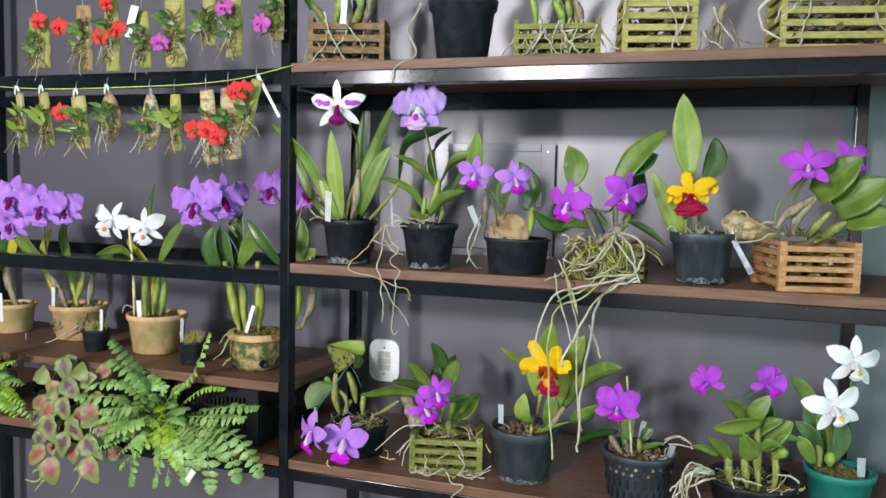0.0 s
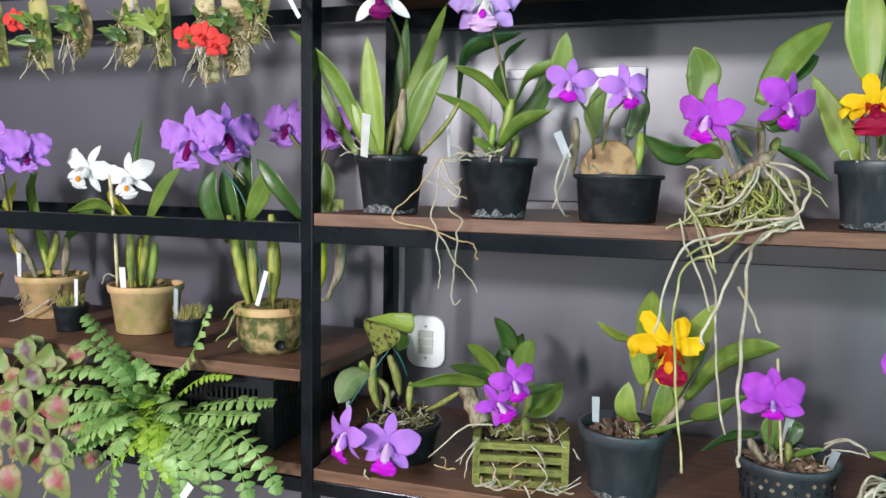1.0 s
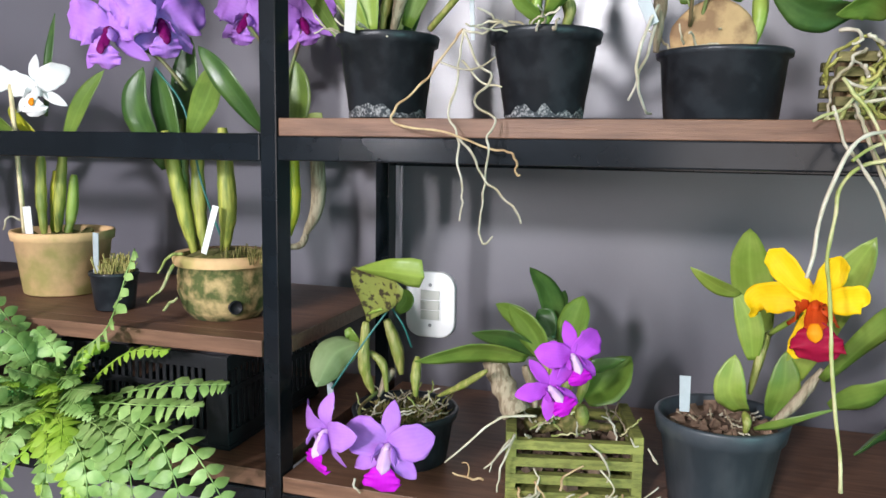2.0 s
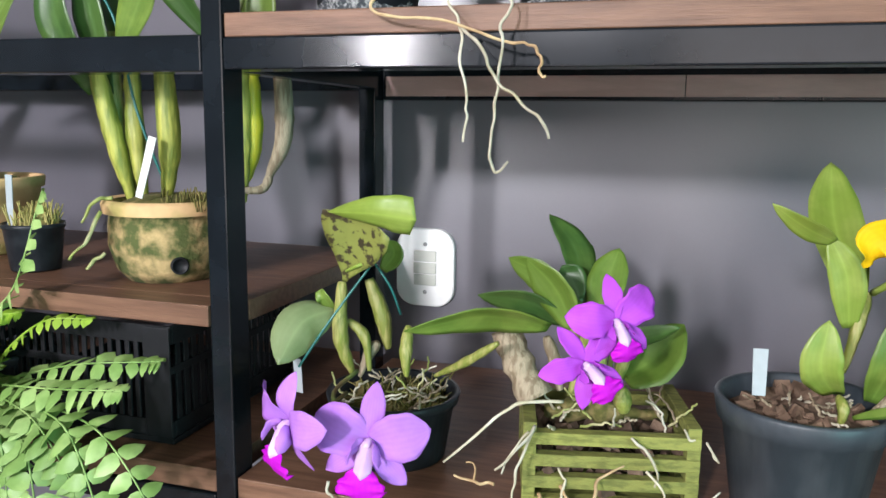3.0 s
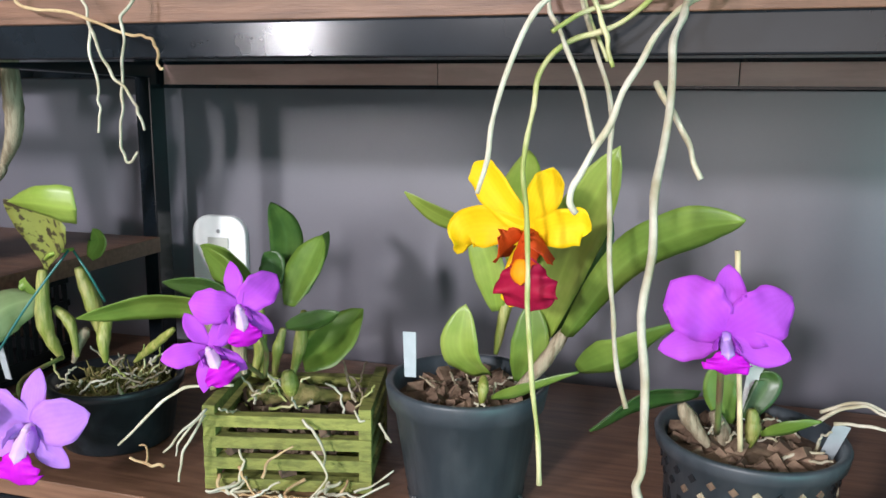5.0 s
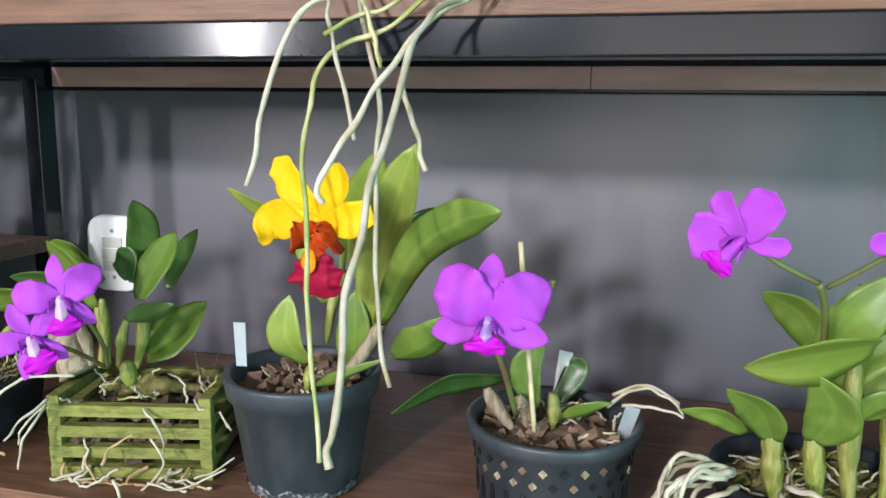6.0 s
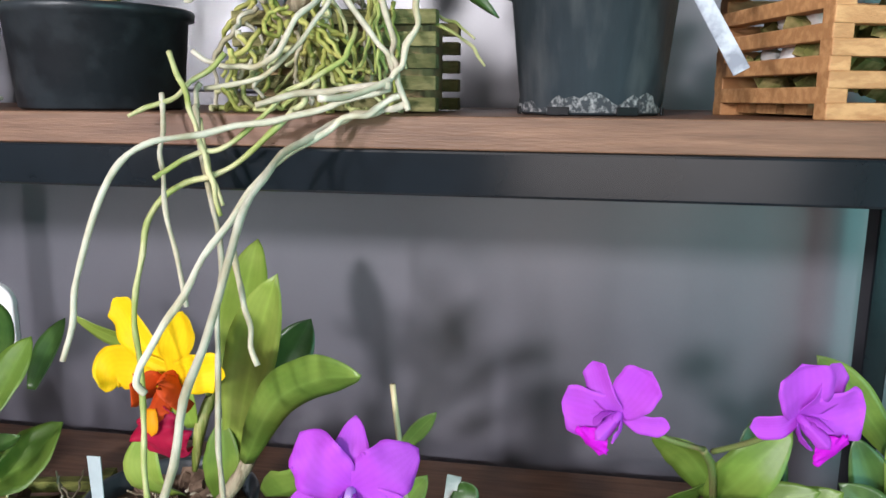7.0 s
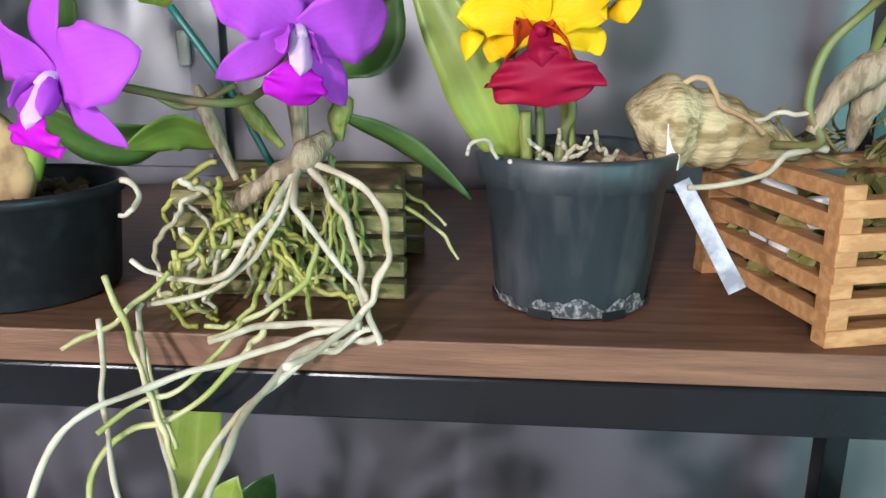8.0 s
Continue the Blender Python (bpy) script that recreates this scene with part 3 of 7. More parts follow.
leaf(a, [(0.085, 0.050, 1.432), (0.062, 0.040, 1.482), (0.047, 0.040, 1.523)], 0.022, mat=LEAF_LIGHT)
leaf(a, [(0.038, 0.080, 1.435), (-0.019, 0.100, 1.509), (-0.057, 0.100, 1.591)], 0.02, mat=LEAF)
leaf(a, [(0.121, 0.080, 1.437), (0.121, 0.100, 1.500), (0.132, 0.140, 1.606)], 0.03, mat=LEAF_DARK)
bulb(a, [(0.112, 0.050, 1.435), (0.124, 0.045, 1.478), (0.126, 0.050, 1.533)], 0.0085, BULB_DRY)
bulb(a, [(0.095, 0.060, 1.432), (0.100, 0.060, 1.466), (0.109, 0.070, 1.505)], 0.006)
stem(a, [(0.157, 0.040, 1.437), (0.204, 0.020, 1.478), (0.224, 0.020, 1.510)], 0.0035, BULB)
stem(a, [(0.123, 0.050, 1.533), (0.140, 0.010, 1.587), (0.148, -0.080, 1.634)], 0.0022)
flower(a, (0.148, -0.088, 1.640), 0.05, (0.25, -1, 0.05), 4, WHITE, WHITE, WINE, WINE, petal_w=0.5, sepal_w=0.3, flush=MAGENTA, lip_size=0.62, label="white flower with magenta-tipped petals and a wine lip")
plant_tag(a, (0.085, 0.000, 1.431), (0.109, -0.045, 1.489), 0.013)
for k in range(7):
    p0 = Vector(c) + Vector((random.uniform(-0.04, 0.04), random.uniform(-0.045, 0.0), 0.082))
    root(a, hidden_walk(p0, 0.011, 5, (random.uniform(-1, 1), -0.5, 0.15)), 0.0013)
r0 = (0.205, 0.000, 1.430)
for pts, r, mt in (([r0, (0.193, -0.003, 1.414), (0.172, -0.005, 1.385), (0.148, -0.006, 1.364), (0.134, -0.008, 1.346), (0.149, -0.014, 1.336), (0.190, -0.022, 1.333), (0.221, -0.024, 1.323), (0.242, -0.024, 1.315), (0.258, -0.024, 1.314), (0.266, -0.024, 1.304), (0.265, -0.024, 1.294), (0.270, -0.024, 1.292)], 0.0014, ROOT_DRY),
                   ([r0, (0.203, -0.004, 1.404), (0.202, -0.006, 1.382), (0.195, -0.010, 1.350), (0.207, -0.020, 1.327), (0.208, -0.022, 1.301), (0.213, -0.022, 1.280), (0.213, -0.022, 1.264), (0.211, -0.022, 1.246)], 0.0013, ROOT),
                   ([r0, (0.222, -0.004, 1.395), (0.236, -0.006, 1.383), (0.220, -0.008, 1.360), (0.242, -0.014, 1.345), (0.238, -0.023, 1.328), (0.238, -0.024, 1.313), (0.237, -0.024, 1.291), (0.234, -0.024, 1.264), (0.231, -0.024, 1.237), (0.236, -0.024, 1.226), (0.245, -0.024, 1.233)], 0.0014, ROOT),
                   ([(0.207, -0.020, 1.327), (0.228, -0.040, 1.310), (0.237, -0.040, 1.291), (0.259, -0.046, 1.273), (0.274, -0.060, 1.262), (0.280, -0.062, 1.250)], 0.0013, ROOT),
                   ([(0.206, -0.005, 1.400), (0.226, -0.005, 1.380), (0.247, -0.010, 1.374)], 0.0012, ROOT), ([r0, (0.225, 0.000, 1.426), (0.243, 0.005, 1.438)], 0.0012, ROOT), ([(0.184, -0.006, 1.399), (0.217, -0.010, 1.390), (0.240, -0.010, 1.402)], 0.0011, ROOT)):
    root(a, pts, r, mt)

# orchid with frilled lilac flower
c = (0.276, 0.052, SH)
b = thing("potted_orchid", c, "frilled pale lilac cattleya orchid in a black plastic pot", "orchid", "orchids on the middle shelf")
pot(b, c, 0.053, 0.039, 0.087, BLACK_POT, fill_mat=BARK, crust=True, label="black plastic flower pot")
leaf(b, [(0.291, 0.050, 1.503), (0.256, 0.030, 1.545), (0.213, 0.020, 1.562)], 0.02, (0.3, -0.6, 0.7), LEAF)
leaf(b, [(0.272, 0.050, 1.451), (0.246, 0.030, 1.497), (0.192, 0.000, 1.523)], 0.019, (0.3, -0.5, 0.7), LEAF)
leaf(b, [(0.280, 0.040, 1.447), (0.314, 0.020, 1.480), (0.361, 0.000, 1.496)], 0.024, (0.3, -0.6, 0.7), LEAF)
leaf(b, [(0.297, 0.050, 1.509), (0.322, 0.060, 1.552), (0.377, 0.060, 1.573)], 0.022, (0.4, -0.4, 0.8), LEAF)
leaf(b, [(0.213, 0.050, 1.515), (0.222, 0.080, 1.585), (0.293, 0.100, 1.618)], 0.042, (0.3, -0.7, 0.6), LEAF_DARK, fold=0.4)
leaf(b, [(0.279, 0.080, 1.503), (0.266, 0.100, 1.570), (0.296, 0.120, 1.613)], 0.036, (0.5, -0.4, 0.6), LEAF_DARK)
leaf(b, [(0.277, 0.080, 1.470), (0.322, 0.100, 1.515), (0.334, 0.120, 1.582)], 0.03, mat=LEAF_DARK)
leaf(b, [(0.279, 0.030, 1.437), (0.262, 0.010, 1.452), (0.251, 0.000, 1.460)], 0.014, (0, -0.6, 0.8), LEAF)
bulb(b, [(0.274, 0.050, 1.436), (0.285, 0.050, 1.469), (0.294, 0.050, 1.516)], 0.009, LEAF_LIGHT)
bulb(b, [(0.292, 0.060, 1.433), (0.298, 0.060, 1.455), (0.286, 0.060, 1.487)], 0.007)
bulb(b, [(0.263, 0.040, 1.436), (0.268, 0.040, 1.458), (0.270, 0.040, 1.481)], 0.006, LEAF_LIGHT)
stem(b, [(0.289, 0.050, 1.514), (0.270, 0.060, 1.579), (0.255, 0.050, 1.637)], 0.0024)
flower(b, (0.254, 0.040, 1.650), 0.053, (0.1, -1, 0.05), 0, LILAC, LILAC, PINKWHITE, WHITE, lobes=WHITE, lobe=1.5, petal_w=1.0, sepal_w=0.5, frill=0.15, lip_size=0.8, lip_drop=0.3, eye=DEEP, label="frilled pale lilac flower with a white throat")
plant_tag(b, (0.204, 0.040, 1.425), (0.200, 0.040, 1.493), 0.005, GREY_TAG, label="thin grey plastic tag")
for k in range(9):
    p0 = Vector(c) + Vector((random.uniform(-0.045, 0.03), random.uniform(-0.045, 0.0), 0.082))
    root(b, hidden_walk(p0, 0.012, 5, (random.uniform(-1.4, 0.6), -0.5, 0.1)), 0.0014)

# small orchid with a slice of wood
c = (0.446, 0.068, SH)
d = thing("potted_orchid", c, "small violet orchid with a wood slice in a low black pot", "orchid", "orchids on the middle shelf")
pot(d, c, 0.059, 0.053, 0.066, BLACK_POT, rim=0.007, fill_mat=BARK, label="low black plastic pot")
bm = lathe(bmesh.new(), [(0, -0.006), (0.033, -0.006), (0.037, -0.003), (0.037, 0.003), (0.033, 0.006), (0, 0.006)], segs=28)
for v in bm.verts:
    v.co *= 1 + 0.09 * noise.noise(v.co * 45)
bmesh.ops.transform(bm, matrix=Matrix.Translation((0.436, 0.046, 1.42)) @ pose(0, 0, 0, 82, 5, 0) @ Matrix.Diagonal((1.06, 1.0, 1, 1)), verts=bm.verts)
part("wood_slice", bm, TAN_WOOD, d, "brown slice of wood standing in the pot")
leaf(d, [(0.357, 0.070, 1.526), (0.363, 0.060, 1.563), (0.369, 0.050, 1.607)], 0.034, mat=LEAF)
leaf(d, [(0.455, 0.090, 1.462), (0.468, 0.100, 1.507), (0.435, 0.110, 1.555)], 0.03, mat=LEAF_DARK)
leaf(d, [(0.408, 0.100, 1.463), (0.405, 0.110, 1.506), (0.418, 0.120, 1.550)], 0.026, mat=LEAF)
bulb(d, [(0.471, 0.050, 1.415), (0.475, 0.050, 1.440), (0.475, 0.060, 1.468)], 0.008, LEAF_LIGHT)
bulb(d, [(0.384, 0.050, 1.410), (0.386, 0.050, 1.452), (0.385, 0.060, 1.489)], 0.007, BULB_DRY)
stem(d, [(0.414, 0.040, 1.433), (0.414, 0.000, 1.480), (0.396, -0.040, 1.517)], 0.002)
stem(d, [(0.422, 0.050, 1.432), (0.436, 0.020, 1.486), (0.462, -0.030, 1.506)], 0.0018)
stem(d, [(0.415, 0.050, 1.448), (0.398, 0.050, 1.495), (0.421, 0.050, 1.525)], 0.0015)
flower(d, (0.392, -0.042, 1.526), 0.034, (0.15, -1, 0.15), -6, VIOLET, VIOLET, DEEP, PINKWHITE, petal_w=0.68, lip_size=0.7, label="small violet flower with a magenta lip")
flower(d, (0.460, -0.030, 1.518), 0.034, (0.55, -1, 0.1), 10, VIOLET, VIOLET, DEEP, PINKWHITE, petal_w=0.68, lip_size=0.7, label="small violet flower with a magenta lip")
for pts in ([(0.385, 0.030, 1.451), (0.373, 0.000, 1.412), (0.370, 0.000, 1.381), (0.377, 0.030, 1.356), (0.382, 0.050, 1.352)], [(0.384, 0.030, 1.437), (0.377, 0.010, 1.401), (0.362, 0.020, 1.363)], [(0.538, 0.020, 1.422), (0.552, 0.010, 1.419), (0.553, 0.000, 1.411), (0.545, 0.000, 1.408)]):
    root(d, pts, 0.0017)
plant_tag(d, (0.382, 0.020, 1.432), (0.366, 0.020, 1.468), 0.012, GREY_TAG, label="translucent grey plastic tag")
for k in range(6):
    p0 = Vector(c) + Vector((random.uniform(-0.04, 0.05), random.uniform(-0.04, 0.03), 0.058))
    root(d, hidden_walk(p0, 0.01, 5, (random.uniform(-1, 1), -0.3, 0.2)), 0.0014)

# orchid mounted on a wooden block, with a tangle of roots hanging over the shelf
c = (0.61, 0.11, SH)
m_root = thing("mounted_orchid", c, "magenta orchid on a slatted block with long hanging pale roots", "orchid", "orchids on the middle shelf")
for k in range(5):
    z = SH + 0.001 + 0.0135 * k
    for y in (0.06, 0.155):
        part("slat", boxed(0.545, 0.68, y, y + 0.012, z, z + 0.009, bevel=0.0008), SHADED_SLAT, m_root, smooth=False)
part("block", boxed(0.556, 0.669, 0.073, 0.152, SH + 0.001, SH + 0.062, bevel=0.003), TAN_WOOD, m_root, "tan block of wood inside the slats")
crown = Vector((0.629, 0.040, 1.430))
for k in range(46):
    x = random.uniform(0.556, 0.625)
    p0 = Vector((x, random.uniform(0.02, 0.075), SH + random.uniform(0.035, 0.08)))
    pts = hidden_walk(p0, random.uniform(0.008, 0.013), random.randint(5, 8), (random.uniform(-0.6, 0.5), -0.12, -0.5), 1.15)
    pts = floored([Vector((min(max(p.x, 0.538), 0.66), min(max(p.y, 0.006), 0.09), min(p.z, SH + 0.088))) for p in pts], SH, 0.0022)
    root(m_root, pts, random.uniform(0.0013, 0.0021), random.choice((ROOT_GREEN, ROOT_OLIVE, ROOT_OLIVE, ROOT_OLIVE, ROOT_GREEN, ROOT)), 0.8)
for k in range(20):
    p0 = crown + Vector((random.uniform(-0.03, 0.025), random.uniform(-0.008, 0.03), random.uniform(-0.02, 0.0)))
    drift = (random.uniform(-0.5, 0.3), random.uniform(-0.4, 0.1), -1)
    pts = floored(hidden_walk(p0, 0.014, random.randint(4, 6), drift, 0.6), SH, 0.0018)
    root(m_root, pts, random.uniform(0.0012, 0.0019), random.choice((ROOT_GREEN, ROOT_OLIVE, ROOT_GREEN, ROOT)), 0.75)
part("rhizome", tube(bmesh.new(), [crown + Vector((-0.045, 0.0, -0.03)), crown + Vector((-0.02, -0.004, -0.012)), crown + Vector((0.002, -0.004, 0.002)), crown + Vector((0.014, 0.004, 0.012))], [0.004, 0.0055, 0.008, 0.005], 8, 9, 0.5), BULB_DRY, m_root, "knotty grey rhizome")
for pts, r, mt in (
        ([crown, (0.667, 0.010, 1.423), (0.683, -0.010, 1.402), (0.675, -0.015, 1.373), (0.666, -0.020, 1.361), (0.642, -0.055, 1.354)], 0.0026, ROOT),
        ([crown, (0.652, 0.010, 1.417), (0.665, 0.000, 1.393), (0.670, -0.010, 1.371), (0.678, -0.012, 1.348)], 0.0025, ROOT),
        ([crown, (0.635, 0.000, 1.416), (0.652, -0.005, 1.395), (0.665, -0.008, 1.379), (0.670, -0.010, 1.365)], 0.0023, ROOT),
        ([crown, (0.611, 0.000, 1.398), (0.593, 0.005, 1.375), (0.563, 0.010, 1.371), (0.542, 0.012, 1.381)], 0.0024, ROOT),
        ([crown, (0.619, 0.010, 1.396), (0.587, 0.010, 1.366), (0.552, 0.005, 1.359)], 0.0022, ROOT),
        ([(0.643, 0.010, 1.393), (0.638, 0.000, 1.375), (0.609, -0.012, 1.358), (0.592, -0.015, 1.349)], 0.0022, ROOT_GREEN),
        ([(0.670, -0.020, 1.361), (0.630, -0.014, 1.358), (0.594, -0.020, 1.350)], 0.0026, ROOT),
        ([(0.568, 0.000, 1.379), (0.541, -0.010, 1.355), (0.517, -0.020, 1.343)], 0.002, ROOT_GREEN),
        ([(0.668, -0.013, 1.360), (0.642, -0.014, 1.352), (0.615, -0.020, 1.345), (0.573, -0.040, 1.336), (0.543, -0.065, 1.326), (0.523, -0.078, 1.276), (0.512, -0.087, 1.220)], 0.0024, ROOT),
        ([(0.625, -0.004, 1.362), (0.617, -0.012, 1.350), (0.608, -0.020, 1.341), (0.584, -0.030, 1.318), (0.545, -0.036, 1.299), (0.533, -0.050, 1.250), (0.535, -0.055, 1.190), (0.541, -0.066, 1.130), (0.551, -0.075, 1.045)], 0.0024, ROOT_GREEN),
        ([(0.533, -0.010, 1.356), (0.542, -0.030, 1.324), (0.561, -0.060, 1.290), (0.574, -0.071, 1.248)], 0.002, ROOT),
        ([(0.552, 0.000, 1.362), (0.552, -0.008, 1.350), (0.557, -0.015, 1.338), (0.571, -0.030, 1.297), (0.580, -0.045, 1.261), (0.583, -0.060, 1.202), (0.588, -0.072, 1.152), (0.599, -0.079, 1.101)], 0.0022, ROOT),
        ([(0.673, -0.010, 1.356), (0.655, -0.014, 1.346), (0.636, -0.020, 1.338), (0.603, -0.050, 1.308), (0.583, -0.090, 1.261), (0.567, -0.106, 1.226), (0.569, -0.106, 1.214)], 0.0026, ROOT),
        ([(0.678, -0.010, 1.352), (0.656, -0.008, 1.347), (0.634, -0.012, 1.340), (0.615, -0.065, 1.316), (0.611, -0.112, 1.265), (0.607, -0.153, 1.205), (0.608, -0.190, 1.130), (0.610, -0.200, 1.106)], 0.0028, ROOT),
        ([(0.605, -0.080, 1.281), (0.619, -0.100, 1.257), (0.629, -0.111, 1.234)], 0.0022, ROOT),
        ([(0.556, -0.010, 1.342), (0.564, -0.020, 1.321), (0.576, -0.028, 1.295)], 0.0018, ROOT_GREEN),
        ([(0.539, -0.010, 1.379), (0.551, -0.020, 1.359), (0.563, -0.030, 1.340), (0.572, -0.036, 1.316), (0.580, -0.040, 1.291)], 0.002, ROOT_GREEN),
        ([(0.545, -0.045, 1.311), (0.559, -0.036, 1.322), (0.584, -0.028, 1.331), (0.609, -0.012, 1.358)], 0.002, ROOT_GREEN)):
    root(m_root, pts, r * 0.8, mt, 0.85)
leaf(m_root, [(0.547, 0.060, 1.510), (0.553, 0.060, 1.548), (0.539, 0.050, 1.582)], 0.045, mat=LEAF)
leaf(m_root, [(0.624, 0.050, 1.505), (0.659, 0.060, 1.563), (0.708, 0.080, 1.612)], 0.042, (0.7, -0.3, -0.5), LEAF)
leaf(m_root, [(0.627, 0.060, 1.531), (0.661, 0.070, 1.550), (0.694, 0.080, 1.568)], 0.04, (0.4, -0.2, -0.8), LEAF_DARK)
leaf(m_root, [(0.554, 0.050, 1.444), (0.518, 0.040, 1.442), (0.481, 0.030, 1.464)], 0.036, (0.2, -0.6, 0.7), LEAF_DARK)
leaf(m_root, [(0.581, 0.050, 1.438), (0.561, 0.040, 1.447), (0.536, 0.030, 1.437)], 0.028, (0.1, -0.6, 0.7), LEAF)
leaf(m_root, [(0.645, 0.060, 1.452), (0.681, 0.070, 1.433), (0.718, 0.070, 1.404)], 0.016, (0.3, -0.5, 0.6), LEAF_DARK)
leaf(m_root, [(0.640, 0.090, 1.473), (0.658, 0.100, 1.494), (0.654, 0.120, 1.568)], 0.04, mat=LEAF_DARK)
bulb(m_root, [(0.629, 0.040, 1.431), (0.628, 0.040, 1.458), (0.626, 0.040, 1.487)], 0.006, BULB_DRY)
bulb(m_root, [(0.596, 0.030, 1.421), (0.584, 0.035, 1.447), (0.574, 0.040, 1.469)], 0.0045, BULB_DRY)
bulb(m_root, [(0.619, 0.040, 1.437), (0.605, 0.040, 1.452), (0.596, 0.040, 1.464)], 0.0055, BULB)
bulb(m_root, [(0.645, 0.060, 1.438), (0.645, 0.060, 1.450), (0.651, 0.060, 1.462)], 0.0065, BULB)
stem(m_root, [(0.609, 0.050, 1.426), (0.587, 0.050, 1.469), (0.560, 0.050, 1.509)], 0.0021, GREEN_TIE, "wire_tie")
stem(m_root, [(0.626, 0.040, 1.484), (0.621, -0.030, 1.467), (0.568, -0.056, 1.478)], 0.002)
stem(m_root, [(0.626, 0.040, 1.484), (0.639, 0.000, 1.476), (0.654, -0.020, 1.495)], 0.002)
stem(m_root, [(0.552, 0.030, 1.467), (0.570, 0.035, 1.458), (0.597, 0.035, 1.470)], 0.0018)
flower(m_root, (0.562, -0.066, 1.480), 0.04, (-0.35, -1, -0.15), -10, MAGENTA, MAGENTA, DEEP, PINKWHITE, petal_w=0.78, sepal_w=0.4, lip_size=0.68, frill=0.04, label="magenta flower with a deep pink lip")
flower(m_root, (0.649, -0.030, 1.497), 0.041, (0.6, -1, -0.05), -14, MAGENTA, MAGENTA, DEEP, PINKWHITE, petal_w=0.78, sepal_w=0.4, lip_size=0.66, frill=0.04, label="magenta flower with a deep pink lip")
for pts in ([(0.673, 0.080, 1.409), (0.691, 0.070, 1.401), (0.704, 0.060, 1.391)], [(0.674, 0.070, 1.402), (0.698, 0.060, 1.390), (0.712, 0.050, 1.374)]):
    root(m_root, pts, 0.0013, ROOT_GREEN)

# yellow and red orchid
c = (0.776, 0.078, SH)
e = thing("potted_orchid", c, "yellow orchid with a wine-red lip in a black plastic pot", "orchid", "orchids on the middle shelf")
pot(e, c, 0.0525, 0.0435, 0.0885, SCUFFED_POT, rim=0.018, fill_mat=BARK, crust=True, label="black plastic pot with scuffs and a limy foot")
for an in (-115, -62, -10, 60, 120, 190):
    part("drain_notch", boxed(-0.007, 0.007, -0.0006, 0.0006, 0.0, 0.005, bevel=0.0004, m=Matrix.Translation(Vector(c) + Vector((0.0446 * math.cos(radians(an)), 0.0446 * math.sin(radians(an)), 0.0004))) @ Matrix.Rotation(radians(an + 90), 4, "Z")), CRATE_BLACK, e, smooth=False)
leaf(e, [(0.750, 0.060, 1.532), (0.742, 0.060, 1.600), (0.733, 0.050, 1.671)], 0.049, mat=LEAF_LIGHT, fold=0.35)
leaf(e, [(0.777, 0.090, 1.521), (0.792, 0.100, 1.559), (0.789, 0.110, 1.601)], 0.038, mat=LEAF_DARK)
leaf(e, [(0.739, 0.060, 1.429), (0.720, 0.050, 1.472), (0.684, 0.050, 1.541)], 0.034, mat=LEAF_LIGHT)
stem(e, [(0.748, 0.050, 1.430), (0.747, 0.050, 1.443), (0.747, 0.050, 1.456)], 0.0034, BULB)
stem(e, [(0.755, 0.055, 1.429), (0.755, 0.060, 1.445), (0.753, 0.070, 1.477)], 0.0026)
stem(e, [(0.765, 0.050, 1.430), (0.767, 0.055, 1.444), (0.771, 0.060, 1.460), (0.754, 0.040, 1.513)], 0.003, STEM)
stem(e, [(0.772, 0.060, 1.433), (0.765, 0.075, 1.484), (0.753, 0.070, 1.537)], 0.0035, BULB)
flower(e, (0.753, 0.020, 1.498), 0.045, (-0.12, -1, 0.0), 6, YELLOW, YELLOW, CRIMSON, CRIMSON, lip_size=0.88, frill=0.1, lobes=EMBER, lip_out=0.2, lip_drop=0.2, lip_w=1.4, lobe=1.7, limbs=(("sepal", -8, 0.9, 0.42, 0.0, 0.12), ("petal", -66, 0.9, 0.44, 0.62, 0.1), ("petal", 60, 1.0, 0.66, 0.55, 0.1), ("sepal", -100, 0.6, 0.32, 0.2, -0.06), ("sepal", 104, 0.6, 0.32, 0.2, -0.06)), label="yellow flower with a wine-red frilled lip")
for k in range(8):
    p0 = Vector(c) + Vector((random.uniform(-0.024, 0.024), random.uniform(-0.034, -0.008), 0.084))
    root(e, hidden_walk(p0, 0.006, 4, (random.uniform(-1, 1), -0.4, 0.5)), 0.0016)
root(e, [(0.733, 0.030, 1.434), (0.727, 0.025, 1.444), (0.720, 0.020, 1.443), (0.718, 0.020, 1.437)], 0.0013)
plant_tag(e, (0.826, 0.060, 1.424), (0.826, 0.060, 1.449), 0.008, label="white plastic tag seen edge on")

# orange slatted crate
c = (0.941, 0.09, SH)
kk = thing("crated_orchid", c, "magenta orchid on driftwood in an orange wooden slat basket", "orchid", "orchids on the middle shelf")
km = crate(kk, c, 0.13, 0.136, 0.082, 5, ORANGE_WOOD, 15, slat=0.012, fill_mat=MOSS)
bm = bmesh.new()
tube(bm, [(0.809, 0.085, 1.441), (0.816, 0.085, 1.444), (0.835, 0.086, 1.445), (0.862, 0.090, 1.440), (0.902, 0.092, 1.430)], [0.012, 0.021, 0.0255, 0.018, 0.006], 12, 26, 0.3)
part("driftwood", bm, CREAM_WOOD, kk, "pale fibrous piece of driftwood")
bm = bmesh.new()
for k in range(60):
    p0 = km @ Vector((random.uniform(-0.05, 0.055), random.uniform(-0.055, 0.05), 0.088))
    tube(bm, hidden_walk(p0, 0.009, 3, (random.uniform(-1, 1), random.uniform(-1, 1), 0.3)), [0.0011, 0.001, 0.0008, 0.0005], 2, 4)
part("moss", bm, MOSS, kk, "tuft of moss and dry roots")
